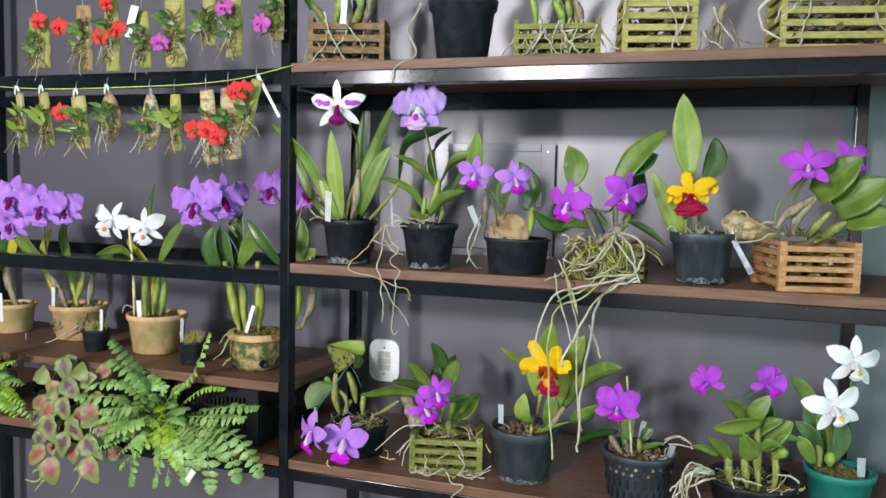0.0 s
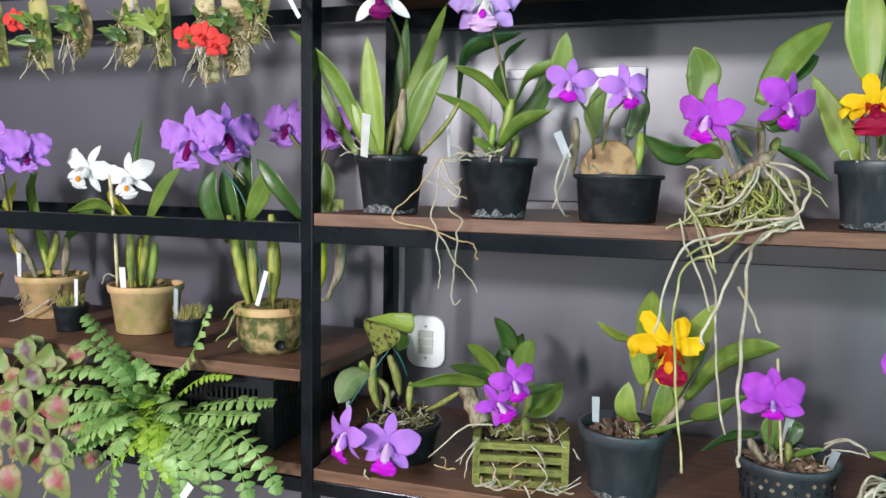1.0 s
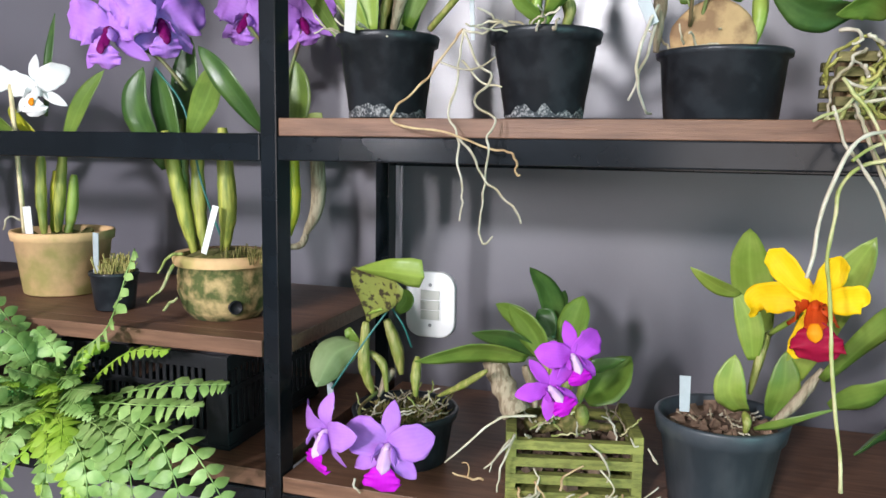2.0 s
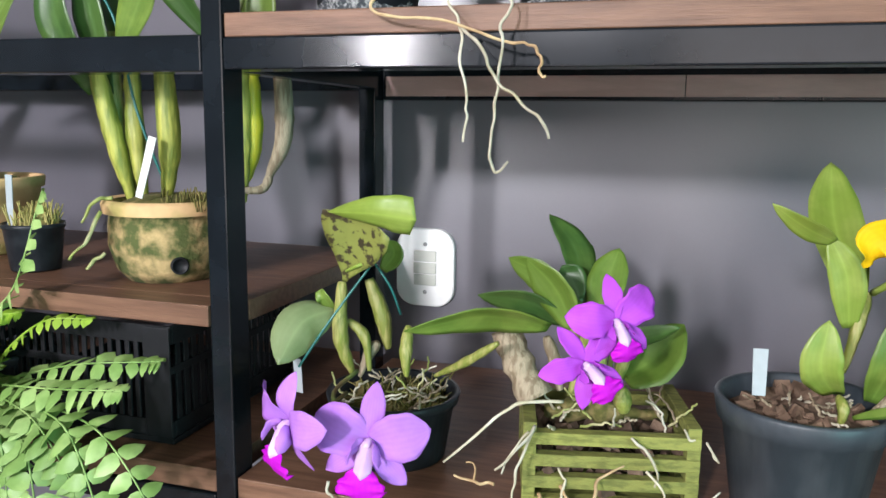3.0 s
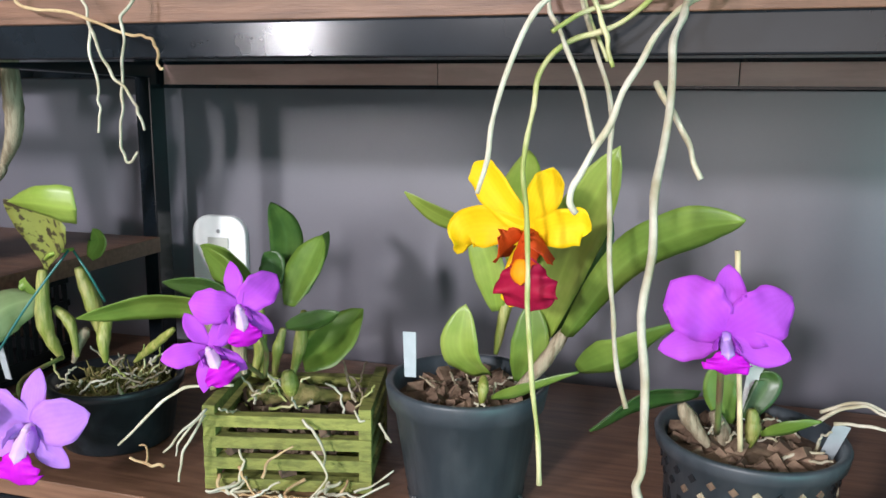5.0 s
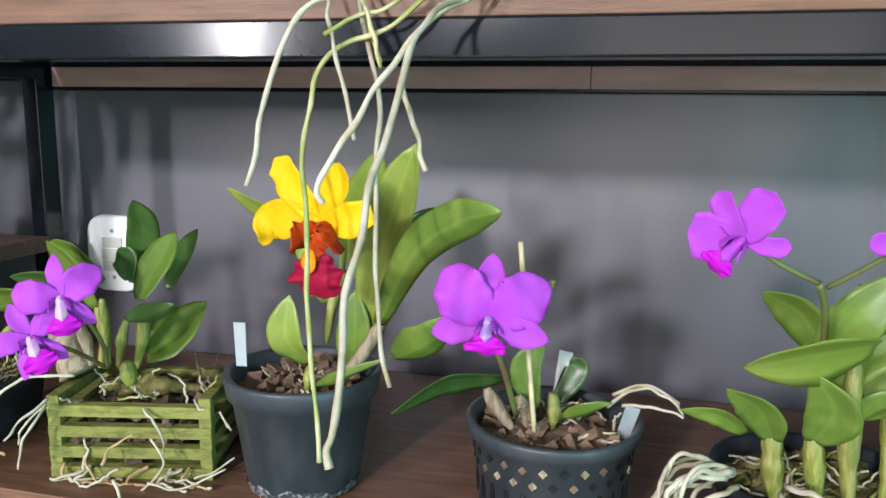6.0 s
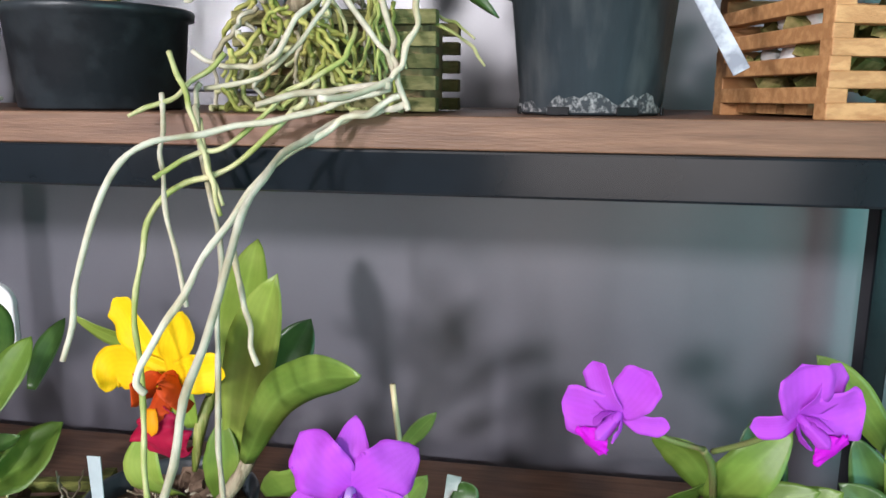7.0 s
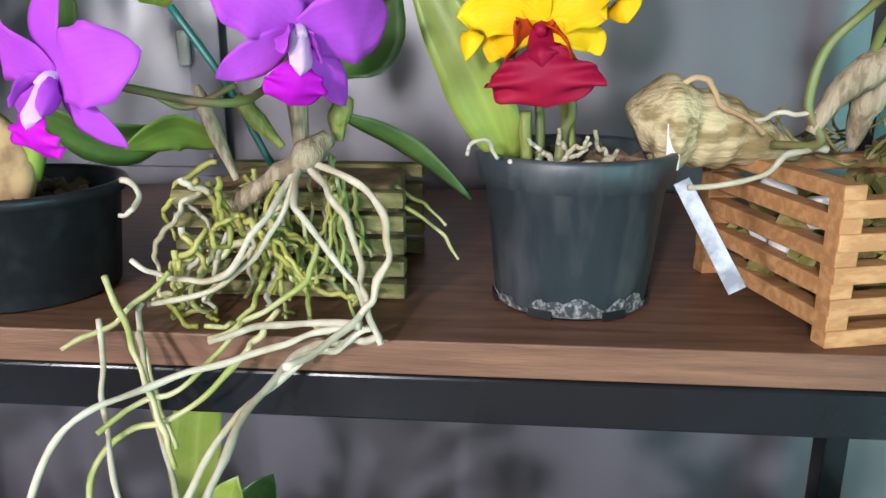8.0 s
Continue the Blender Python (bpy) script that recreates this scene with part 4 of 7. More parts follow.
stem(kk, [(0.880, 0.070, 1.437), (0.897, 0.050, 1.441), (0.889, 0.050, 1.460), (0.894, 0.050, 1.487), (0.908, 0.045, 1.505), (0.924, 0.020, 1.530)], 0.0025, STEM, "cane")
bulb(kk, [(0.892, 0.050, 1.446), (0.904, 0.050, 1.467), (0.925, 0.050, 1.484), (0.948, 0.050, 1.500)], 0.0085, BULB_DRY)
root(kk, [(0.905, 0.060, 1.436), (0.885, 0.050, 1.437), (0.860, 0.035, 1.424), (0.828, 0.028, 1.421)], 0.0021, ROOT)
root(kk, [(0.893, 0.050, 1.456), (0.878, 0.050, 1.456), (0.864, 0.052, 1.452)], 0.0016, ROOT)
root(kk, [(0.826, 0.075, 1.466), (0.842, 0.070, 1.472), (0.852, 0.066, 1.458), (0.872, 0.060, 1.444)], 0.0019, ROOT_DRY)
bulb(kk, [(0.921, 0.070, 1.436), (0.924, 0.060, 1.465), (0.949, 0.050, 1.498)], 0.009, BULB_DRY)
bulb(kk, [(0.939, 0.070, 1.427), (0.953, 0.060, 1.451), (0.972, 0.050, 1.476)], 0.0075)
bulb(kk, [(0.952, 0.070, 1.423), (0.975, 0.060, 1.443), (0.998, 0.050, 1.461)], 0.0085)
stem(kk, [(0.918, 0.060, 1.464), (0.918, 0.040, 1.502), (0.931, 0.000, 1.534)], 0.0025)
flower(kk, (0.929, 0.000, 1.548), 0.041, (-0.1, -1, 0.2), 0, MAGENTA, MAGENTA, MAGENTA, PINKWHITE, petal_w=0.7, lip_size=0.5, label="magenta flower with rounded petals")
flower(kk, (1.002, 0.100, 1.561), 0.038, (0.3, -1, 0.2), 20, MAGENTA, MAGENTA, MAGENTA, PINKWHITE, petal_w=0.6, lip_size=0.6, label="magenta flower turned aside")
leaf(kk, [(0.951, 0.050, 1.500), (0.978, 0.030, 1.533), (1.009, 0.020, 1.564)], 0.06, (0.5, -0.5, -0.7), LEAF, base=0.6)
leaf(kk, [(0.980, 0.050, 1.479), (1.016, 0.030, 1.504), (1.051, 0.020, 1.529)], 0.06, (0.5, -0.5, -0.7), LEAF, base=0.6)
leaf(kk, [(0.997, 0.050, 1.463), (1.026, 0.030, 1.469), (1.064, 0.020, 1.470)], 0.05, (0.1, -0.5, -0.8), LEAF, base=0.6)
plant_tag(kk, (0.825, 0.030, 1.424), (0.855, 0.020, 1.370), 0.0095, WORN_TAG, side=(1, 0, 0.5), label="long weathered white tag hanging from the pot")
for x, y, z, w in ((-0.046, -0.022, 0.058, 0.026), (-0.044, 0.018, 0.06, 0.022), (-0.046, -0.006, 0.036, 0.028), (-0.044, 0.03, 0.034, 0.018), (0.02, -0.046, 0.05, 0.02)):
    bm = boxed(-w * 0.3, w * 0.3, -w / 2, w / 2, -0.008, 0.008, bevel=0.004, m=km @ Matrix.Translation((x, y, z)) @ Euler((random.uniform(-0.4, 0.4), random.uniform(-0.4, 0.4), random.uniform(-0.3, 0.3))).to_matrix().to_4x4())
    part("foam_scrap", bm, PLATE, kk, "scrap of white foam filling")

# ---- right bay, bottom shelf ----
c = (0.112, 0.1, LO)
f = thing("potted_orchid", c, "violet orchid with a curled spotted leaf in a black pot", "orchid", "orchids on the bottom shelf")
pot(f, c, 0.06, 0.05, 0.064, BLACK_POT, rim=0.01, fill_mat=MOSS, label="low black plastic pot")
leaf(f, [(0.082, 0.055, 1.119), (0.099, 0.040, 1.152), (0.113, 0.025, 1.186)], 0.064, (1, -0.1, 0), LEAF_SPOT, "curled leaf with brown spots", base=0.06, widest=0.9, tip=0.25, fold=0.35, flare=1.5)
leaf(f, [(0.086, 0.015, 1.186), (0.134, -0.005, 1.189), (0.169, -0.002, 1.185)], 0.033, (0, -0.3, 1), LEAF_LIGHT, base=0.02, widest=0.92, tip=0.2)
# This leaf's pale sheen is painted by its material.
leaf(f, [(0.071, 0.060, 1.092), (0.053, 0.030, 1.085), (0.045, 0.000, 1.055)], 0.042, (0.65, -0.1, -0.75), LEAF_SHEEN, widest=0.55)
leaf(f, [(0.109, 0.080, 1.127), (0.120, 0.080, 1.143), (0.114, 0.080, 1.155)], 0.02, mat=LEAF)
leaf(f, [(0.068, 0.060, 1.092), (0.065, 0.050, 1.104), (0.056, 0.050, 1.108)], 0.016, mat=LEAF)
for pts, r, mt in (([(0.087, 0.060, 1.034), (0.080, 0.050, 1.070), (0.082, 0.050, 1.120)], 0.0075, BULB), ([(0.114, 0.080, 1.054), (0.108, 0.080, 1.085), (0.095, 0.080, 1.118)], 0.0085, BULB), ([(0.143, 0.050, 1.040), (0.142, 0.050, 1.060), (0.141, 0.060, 1.083)], 0.006, BULB),
                   ([(0.104, 0.060, 1.038), (0.099, 0.060, 1.069), (0.083, 0.060, 1.083)], 0.0055, BULB), ([(0.166, 0.060, 1.040), (0.199, 0.040, 1.062), (0.229, 0.030, 1.084)], 0.0045, BULB), ([(0.090, 0.070, 1.028), (0.099, 0.070, 1.050), (0.108, 0.070, 1.062)], 0.006, BULB_DRY)):
    bulb(f, pts, r, mt)
stem(f, [(0.086, 0.050, 1.130), (0.103, 0.040, 1.138), (0.108, 0.060, 1.139)], 0.0016, LEAF_LIGHT, "wire_tie")
stem(f, [(0.112, 0.050, 1.140), (0.080, 0.030, 1.090), (0.054, 0.020, 1.048)], 0.0011, GREEN_TIE, "wire_tie")
stem(f, [(0.108, 0.060, 1.138), (0.124, 0.060, 1.116), (0.130, 0.070, 1.090)], 0.0011, GREEN_TIE, "wire_tie")
stem(f, [(0.096, 0.050, 1.040), (0.096, 0.000, 1.032), (0.139, -0.030, 1.015)], 0.002)
stem(f, [(0.095, 0.030, 1.026), (0.087, -0.020, 1.019), (0.086, -0.055, 1.023)], 0.002)
flower(f, (0.146, -0.040, 1.017), 0.046, (0.15, -1, 0.15), -4, VIOLET, VIOLET, DEEP, PINKWHITE, petal_w=0.84, lip_size=0.85, label="violet flower with a magenta lip")
flower(f, (0.088, -0.060, 1.032), 0.043, (-0.6, -1, -0.15), -10, VIOLET, VIOLET, DEEP, PINKWHITE, petal_w=0.7, lip_size=0.9, label="violet flower seen from the side")
root(f, [(0.091, 0.000, 0.957), (0.092, -0.004, 0.949), (0.100, -0.006, 0.944)], 0.0015)
plant_tag(f, (0.044, 0.040, 1.017), (0.047, 0.030, 1.052), 0.008, GREY_TAG, label="grey plastic tag")
for k in range(26):
    p0 = Vector(c) + Vector((random.uniform(-0.045, 0.045), random.uniform(-0.045, 0.045), 0.058))
    root(f, hidden_walk(p0, 0.009, 4, (random.uniform(-1, 1), random.uniform(-1, 1), 0.5)), 0.0013, random.choice((ROOT, ROOT_GREEN, BULB_DRY)))

bm = bmesh.new()
for k in range(90):
    p0 = Vector(c) + Vector((random.uniform(-0.035, 0.042), random.uniform(-0.042, 0.04), 0.052))
    tube(bm, hidden_walk(p0, 0.008, 3, (random.uniform(-1, 1), random.uniform(-1, 1), 0.7)), [0.0012, 0.0011, 0.0009, 0.0005], 2, 4)
tagged(part("moss", bm, MOSS, f, "tufts of moss and old roots"), kind="stuff")

# green slatted crate
c = (0.309, 0.1, LO)
g = thing("crated_orchid", c, "violet orchid in an algae-green wooden slat basket", "orchid", "orchids on the bottom shelf")
gm = crate(g, c, 0.143, 0.112, 0.075, 4, GREEN_WOOD, 13, slat=0.011, fill_mat=BARK)
bm = tube(bmesh.new(), [(0.254, 0.070, 1.027), (0.238, 0.075, 1.053), (0.223, 0.080, 1.083)], [0.016, 0.014, 0.012], 6, 10, 0.3)
part("driftwood", bm, BULB_DRY, g, "rough piece of cork bark")
leaf(g, [(0.265, 0.060, 1.094), (0.217, 0.030, 1.106), (0.159, 0.000, 1.095)], 0.032, (0.1, -0.6, 0.75), LEAF)
leaf(g, [(0.277, 0.070, 1.097), (0.246, 0.060, 1.114), (0.206, 0.050, 1.118)], 0.03, (0.1, -0.5, 0.8), LEAF_DARK)
leaf(g, [(0.279, 0.080, 1.114), (0.254, 0.080, 1.134), (0.225, 0.080, 1.146)], 0.032, (0.4, -0.4, 0.8), LEAF)
leaf(g, [(0.288, 0.110, 1.105), (0.272, 0.150, 1.145), (0.243, 0.176, 1.174)], 0.031, (0.8, 0.5, 0.05), LEAF_DARK)
leaf(g, [(0.326, 0.070, 1.054), (0.350, 0.080, 1.068), (0.372, 0.094, 1.097)], 0.05, (0.8, -0.5, -0.4), LEAF, base=0.6)
leaf(g, [(0.322, 0.050, 1.088), (0.344, 0.050, 1.094), (0.369, 0.050, 1.105)], 0.02, (0.1, -0.4, 0.8), LEAF_DARK)
leaf(g, [(0.283, 0.110, 1.108), (0.273, 0.120, 1.126), (0.265, 0.120, 1.135)], 0.026, mat=LEAF_DARK)
tagged(part("moss", tube(bmesh.new(), [gm @ Vector((-0.05, 0.01, 0.062)), gm @ Vector((0, 0.0, 0.066)), gm @ Vector((0.055, 0.01, 0.06))], [0.007, 0.01, 0.007], 10, 12, 1.0), MOSS, g, "moss and roots on the filling"), kind="stuff")
for k in range(22):
    p0 = gm @ Vector((random.uniform(-0.055, 0.06), random.uniform(-0.04, 0.03), 0.062))
    root(g, hidden_walk(p0, 0.009, 4, (random.uniform(-1, 1), random.uniform(-1, 0.2), 0.5)), 0.0013, random.choice((ROOT_GREEN, BULB_DRY, ROOT)))
for pts, r in (([(0.285, 0.060, 1.039), (0.292, 0.060, 1.068), (0.299, 0.050, 1.104)], 0.006), ([(0.330, 0.040, 1.034), (0.329, 0.040, 1.043), (0.327, 0.040, 1.055)], 0.009), ([(0.304, 0.060, 1.041), (0.308, 0.060, 1.065), (0.314, 0.060, 1.084)], 0.005)):
    bulb(g, pts, r)
for pts, r, mt in (([(0.276, 0.060, 1.040), (0.272, 0.060, 1.062), (0.264, 0.055, 1.086)], 0.0065, BULB_DRY), ([(0.290, 0.065, 1.040), (0.288, 0.065, 1.068), (0.284, 0.062, 1.096)], 0.006, BULB), ([(0.318, 0.065, 1.040), (0.326, 0.065, 1.068), (0.332, 0.062, 1.100)], 0.006, BULB)):
    bulb(g, pts, r, mt)
leaf(g, [(0.286, 0.060, 1.094), (0.270, 0.055, 1.128), (0.247, 0.050, 1.152)], 0.036, (0.75, -0.4, 0.5), LEAF)
leaf(g, [(0.300, 0.100, 1.092), (0.306, 0.125, 1.125), (0.313, 0.142, 1.150)], 0.034, mat=LEAF)
leaf(g, [(0.270, 0.190, 1.080), (0.272, 0.215, 1.112), (0.278, 0.235, 1.138)], 0.026, mat=LEAF_DARK)
flower(g, (0.325, -0.028, 1.125), 0.033, (0.55, -1, 0.1), 12, MAGENTA, MAGENTA, DEEP, PINKWHITE, petal_w=0.76, lip_size=0.75, frill=0.045, sepal_spread=145, label="violet flower with a white throat")
flower(g, (0.307, -0.040, 1.095), 0.032, (0.45, -1, 0.4), 30, MAGENTA, MAGENTA, DEEP, PINKWHITE, petal_w=0.55, lip_size=0.8, frill=0.045, sepal_spread=145, label="violet flower with a white throat")
stem(g, [(0.301, 0.050, 1.044), (0.319, 0.020, 1.078), (0.322, -0.010, 1.116)], 0.002)
stem(g, [(0.299, 0.050, 1.043), (0.302, 0.010, 1.070), (0.305, -0.030, 1.090)], 0.002)
for pts, r in (([(0.283, 0.030, 1.041), (0.252, 0.010, 1.042), (0.228, 0.000, 1.025), (0.194, -0.003, 0.991)], 0.0018), ([(0.263, 0.020, 1.022), (0.255, 0.000, 1.010), (0.236, -0.002, 0.990)], 0.0016), ([(0.261, 0.020, 1.017), (0.253, 0.000, 0.991), (0.251, -0.005, 0.968)], 0.0016),
               ([(0.257, 0.025, 1.014), (0.246, 0.010, 1.000), (0.239, 0.010, 0.982)], 0.0014), ([(0.236, -0.002, 0.978), (0.219, -0.002, 0.978), (0.202, 0.000, 0.980)], 0.0017), ([(0.219, -0.002, 0.978), (0.220, 0.000, 0.991), (0.212, 0.000, 0.992)], 0.0012),
               ([(0.337, 0.045, 1.012), (0.351, 0.040, 1.002), (0.359, 0.040, 0.985), (0.357, 0.040, 0.975)], 0.0016), ([(0.377, 0.060, 1.019), (0.382, 0.060, 1.010), (0.386, 0.060, 1.011)], 0.0014), ([(0.312, 0.020, 0.968), (0.314, 0.030, 0.980), (0.333, 0.035, 0.992)], 0.0017),
               ([(0.285, 0.030, 0.956), (0.286, 0.035, 0.971), (0.280, 0.040, 0.980)], 0.0016), ([(0.350, 0.035, 0.990), (0.365, 0.030, 0.972), (0.340, 0.030, 0.943)], 0.0015), ([(0.338, 0.000, 0.968), (0.352, -0.005, 0.950), (0.375, -0.010, 0.948), (0.349, -0.012, 0.920)], 0.0016),
               ([(0.380, 0.050, 0.951), (0.394, 0.060, 0.955), (0.408, 0.070, 0.965)], 0.0014), ([(0.355, 0.020, 0.958), (0.380, 0.030, 0.952), (0.411, 0.050, 0.964)], 0.0014), ([(0.395, 0.070, 1.006), (0.406, 0.070, 0.990), (0.400, 0.070, 0.997)], 0.0013)):
    root(g, pts, r * 0.85, ROOT_DRY if r in (0.0017, 0.0012) else ROOT)

for k in range(9):
    x = random.uniform(-0.07, 0.075)
    top = gm @ Vector((x + random.uniform(-0.015, 0.015), -0.058, random.uniform(0.008, 0.026)))
    foot = gm @ Vector((x + random.uniform(-0.02, 0.02), -0.066, 0.003))
    run = hidden_walk(foot, 0.011, random.randint(2, 5), (random.choice((-1, 1)), random.uniform(-0.3, 0.2), 0), 0.7)
    root(g, floored([top, top.lerp(foot, 0.5) + Vector((random.uniform(-0.005, 0.005), -0.003, 0)), *run], LO, 0.0016), random.uniform(0.0012, 0.0017), random.choice((ROOT, ROOT, ROOT_DRY)))

# yellow orchid in a grey pot
c = (0.466, 0.088, LO)
h = thing("potted_orchid", c, "yellow orchid with a crimson lip in a dark grey pot", "orchid", "orchids on the bottom shelf")
pot(h, c, 0.0635, 0.048, 0.102, GREY_POT, rim=0.02, fill_mat=BARK, crust=True, label="dark grey plastic pot", fill=0.016)
leaf(h, [(0.484, 0.070, 1.059), (0.470, 0.050, 1.084), (0.473, 0.050, 1.120)], 0.03, mat=LEAF_LIGHT, base=0.5, widest=0.55)
leaf(h, [(0.492, 0.080, 1.109), (0.485, 0.070, 1.151), (0.471, 0.070, 1.180)], 0.026, mat=LEAF_LIGHT)
leaf(h, [(0.475, 0.070, 1.176), (0.452, 0.050, 1.188), (0.427, 0.040, 1.205)], 0.017, (0.2, -0.5, 0.8), LEAF_LIGHT)
leaf(h, [(0.505, 0.130, 1.120), (0.492, 0.180, 1.180), (0.491, 0.216, 1.229)], 0.044, mat=LEAF_LIGHT)
leaf(h, [(0.527, 0.075, 1.091), (0.552, 0.055, 1.171), (0.583, 0.030, 1.243)], 0.04, (1, -0.2, -0.2), LEAF_LIGHT, widest=0.6)
leaf(h, [(0.551, 0.040, 1.105), (0.590, 0.000, 1.168), (0.628, -0.025, 1.196), (0.658, -0.042, 1.206)], 0.03, (0.3, -0.5, 0.8), LEAF, widest=0.55)
leaf(h, [(0.512, 0.080, 1.052), (0.521, 0.070, 1.088), (0.521, 0.070, 1.123)], 0.03, mat=LEAF)
leaf(h, [(0.561, 0.050, 1.076), (0.594, 0.030, 1.098), (0.628, 0.030, 1.123)], 0.036, (0.2, -0.6, 0.75), LEAF)
leaf(h, [(0.530, 0.100, 1.086), (0.552, 0.115, 1.146), (0.573, 0.120, 1.187)], 0.036, mat=LEAF_DARK, widest=0.62)
leaf(h, [(0.495, 0.050, 1.047), (0.524, 0.030, 1.064), (0.562, 0.030, 1.082)], 0.011, (0.2, -0.5, 0.8), LEAF)
bulb(h, [(0.509, 0.060, 1.049), (0.531, 0.060, 1.074), (0.553, 0.060, 1.111)], 0.0058, BULB_DRY)
bulb(h, [(0.487, 0.050, 1.041), (0.488, 0.050, 1.053), (0.486, 0.060, 1.060)], 0.005)
bulb(h, [(0.491, 0.080, 1.073), (0.498, 0.080, 1.110), (0.505, 0.090, 1.135)], 0.0055)
stem(h, [(0.506, 0.080, 1.137), (0.527, 0.030, 1.169), (0.530, 0.000, 1.183)], 0.0028, LEAF_LIGHT)
flower(h, (0.532, -0.012, 1.187), 0.056, (-0.25, -1, 0.0), 8, YELLOW, YELLOW, CRIMSON, EMBER, petal_w=0.62, sepal_w=0.36, lip_size=0.9, frill=0.1, eye=ORANGE, lobes=EMBER, lip_drop=0.24, lip_w=0.86, lobe=1.5, limbs=(("sepal", -34, 1.08, 0.42, 0.0, 0.1), ("petal", -74, 1.0, 0.5, 0.46, 0.12), ("petal", 30, 0.8, 0.4, -0.05, 0.16), ("sepal", 82, 0.74, 0.44, 0.1, 0.05), ("sepal", -156, 0.95, 0.32, 0.0, 0.0)), label="yellow flower with a frilled crimson lip")
plant_tag(h, (0.429, 0.050, 1.057), (0.428, 0.050, 1.094), 0.011, GREY_TAG, label="blank grey plastic tag")
for k in range(16):
    p0 = Vector(c) + Vector((random.uniform(-0.03, 0.03), random.uniform(-0.03, 0.025), 0.09))
    root(h, hidden_walk(p0, 0.0065, 4, (random.uniform(-1, 1), random.uniform(-1, 0.4), 0.25)), 0.0013, random.choice((ROOT, BULB_DRY)))

# magenta orchid in a perforated black basket pot
c = (0.684, 0.066, LO)
i = thing("potted_orchid", c, "round magenta orchid in a perforated black plastic basket pot", "orchid", "orchids on the bottom shelf")
body = pot(i, c, 0.0635, 0.052, 0.092, GREY_POT, rim=0.012, fill_mat=BARK, label="slate-black basket pot with slots")
for rowz, tall, wide, shift, tilt in ((0.010, 0.020, 0.0022, 0.0, 0), (0.034, 0.018, 0.0022, 0.5, 0), (0.0585, 0.0048, 0.0024, 0.0, 45), (0.0695, 0.0048, 0.0024, 0.5, 45)):
    for s in range(26):
        an = 2 * math.pi * (s + shift) / 26
        rr = 0.052 + 0.0115 * (rowz + tall / 2) / 0.092 + 0.0004
        mm = Matrix.Translation(Vector(c) + Vector((rr * math.cos(an), rr * math.sin(an), rowz + tall / 2))) @ Matrix.Rotation(an, 4, "Z") @ Matrix.Rotation(radians(tilt), 4, "X")
        part("slot", boxed(-0.0006, 0.0006, -wide, wide, -tall / 2, tall / 2, m=mm), random.choice((CRATE_BLACK, CRATE_BLACK, CRATE_BLACK, CRATE_BLACK, BARK, BULB_DRY)) if tilt else CRATE_BLACK, body, smooth=False)
leaf(i, [(0.646, 0.050, 1.069), (0.605, 0.030, 1.068), (0.574, 0.000, 1.051)], 0.028, (0.2, -0.6, 0.75), LEAF_DARK)
leaf(i, [(0.668, 0.070, 1.040), (0.661, 0.070, 1.071), (0.674, 0.070, 1.092)], 0.024, mat=LEAF)
leaf(i, [(0.683, 0.090, 1.037), (0.698, 0.100, 1.063), (0.694, 0.100, 1.074)], 0.02, mat=LEAF_DARK)
leaf(i, [(0.656, 0.060, 1.114), (0.671, 0.060, 1.132), (0.682, 0.060, 1.144)], 0.012, mat=LEAF)
leaf(i, [(0.691, 0.060, 1.038), (0.709, 0.050, 1.049), (0.727, 0.050, 1.057)], 0.014, (0, -0.5, 0.8), LEAF)
bulb(i, [(0.655, 0.050, 1.029), (0.642, 0.050, 1.046), (0.634, 0.050, 1.059)], 0.007, BULB_DRY)
bulb(i, [(0.683, 0.060, 1.028), (0.685, 0.060, 1.042), (0.683, 0.060, 1.057)], 0.006)
bulb(i, [(0.662, 0.060, 1.021), (0.665, 0.060, 1.037), (0.657, 0.060, 1.052)], 0.006, BULB_DRY)
stem(i, [(0.674, 0.030, 1.037), (0.668, 0.025, 1.102), (0.661, 0.020, 1.178)], 0.0019, STICK, "stick")
stem(i, [(0.659, 0.040, 1.044), (0.655, 0.000, 1.092), (0.651, -0.030, 1.125)], 0.0022)
flower(i, (0.652, -0.042, 1.138), 0.041, (0.05, -1, 0.1), 0, MAGENTA, MAGENTA, DEEP, LILAC, petal_w=0.86, sepal_w=0.48, frill=0.06, lip_size=0.5, lip_drop=0.3, lip_w=1.3, spread=52, sepal_spread=106, label="round magenta flower")
plant_tag(i, (0.683, 0.100, 1.033), (0.689, 0.100, 1.078), 0.011, label="white plastic tag")
plant_tag(i, (0.735, 0.070, 1.019), (0.743, 0.060, 1.052), 0.011, GREY_TAG, label="pale green plastic tag")
for pts in ([(0.724, 0.060, 1.050), (0.745, 0.050, 1.070), (0.768, 0.040, 1.068), (0.777, 0.040, 1.057)], [(0.728, 0.060, 1.060), (0.752, 0.050, 1.073), (0.774, 0.040, 1.065)], [(0.735, 0.050, 1.056), (0.757, 0.040, 1.061), (0.777, 0.035, 1.057)]):
    root(i, pts, 0.0015)
for k in range(14):
    p0 = Vector(c) + Vector((random.uniform(-0.04, 0.045), random.uniform(-0.045, 0.03), 0.08))
    root(i, hidden_walk(p0, 0.008, 4, (random.uniform(-1, 1), random.uniform(-1, 0.4), 0.3)), 0.0012)

# two magenta flowers over a leafy clump
c = (0.879, 0.088, LO)
j = thing("potted_orchid", c, "leafy magenta orchid with two flowers in a black pot", "orchid", "orchids on the bottom shelf")
pot(j, c, 0.076, 0.062, 0.06, BLACK_POT, rim=0.01, fill_mat=MOSS, label="low black plastic pot")
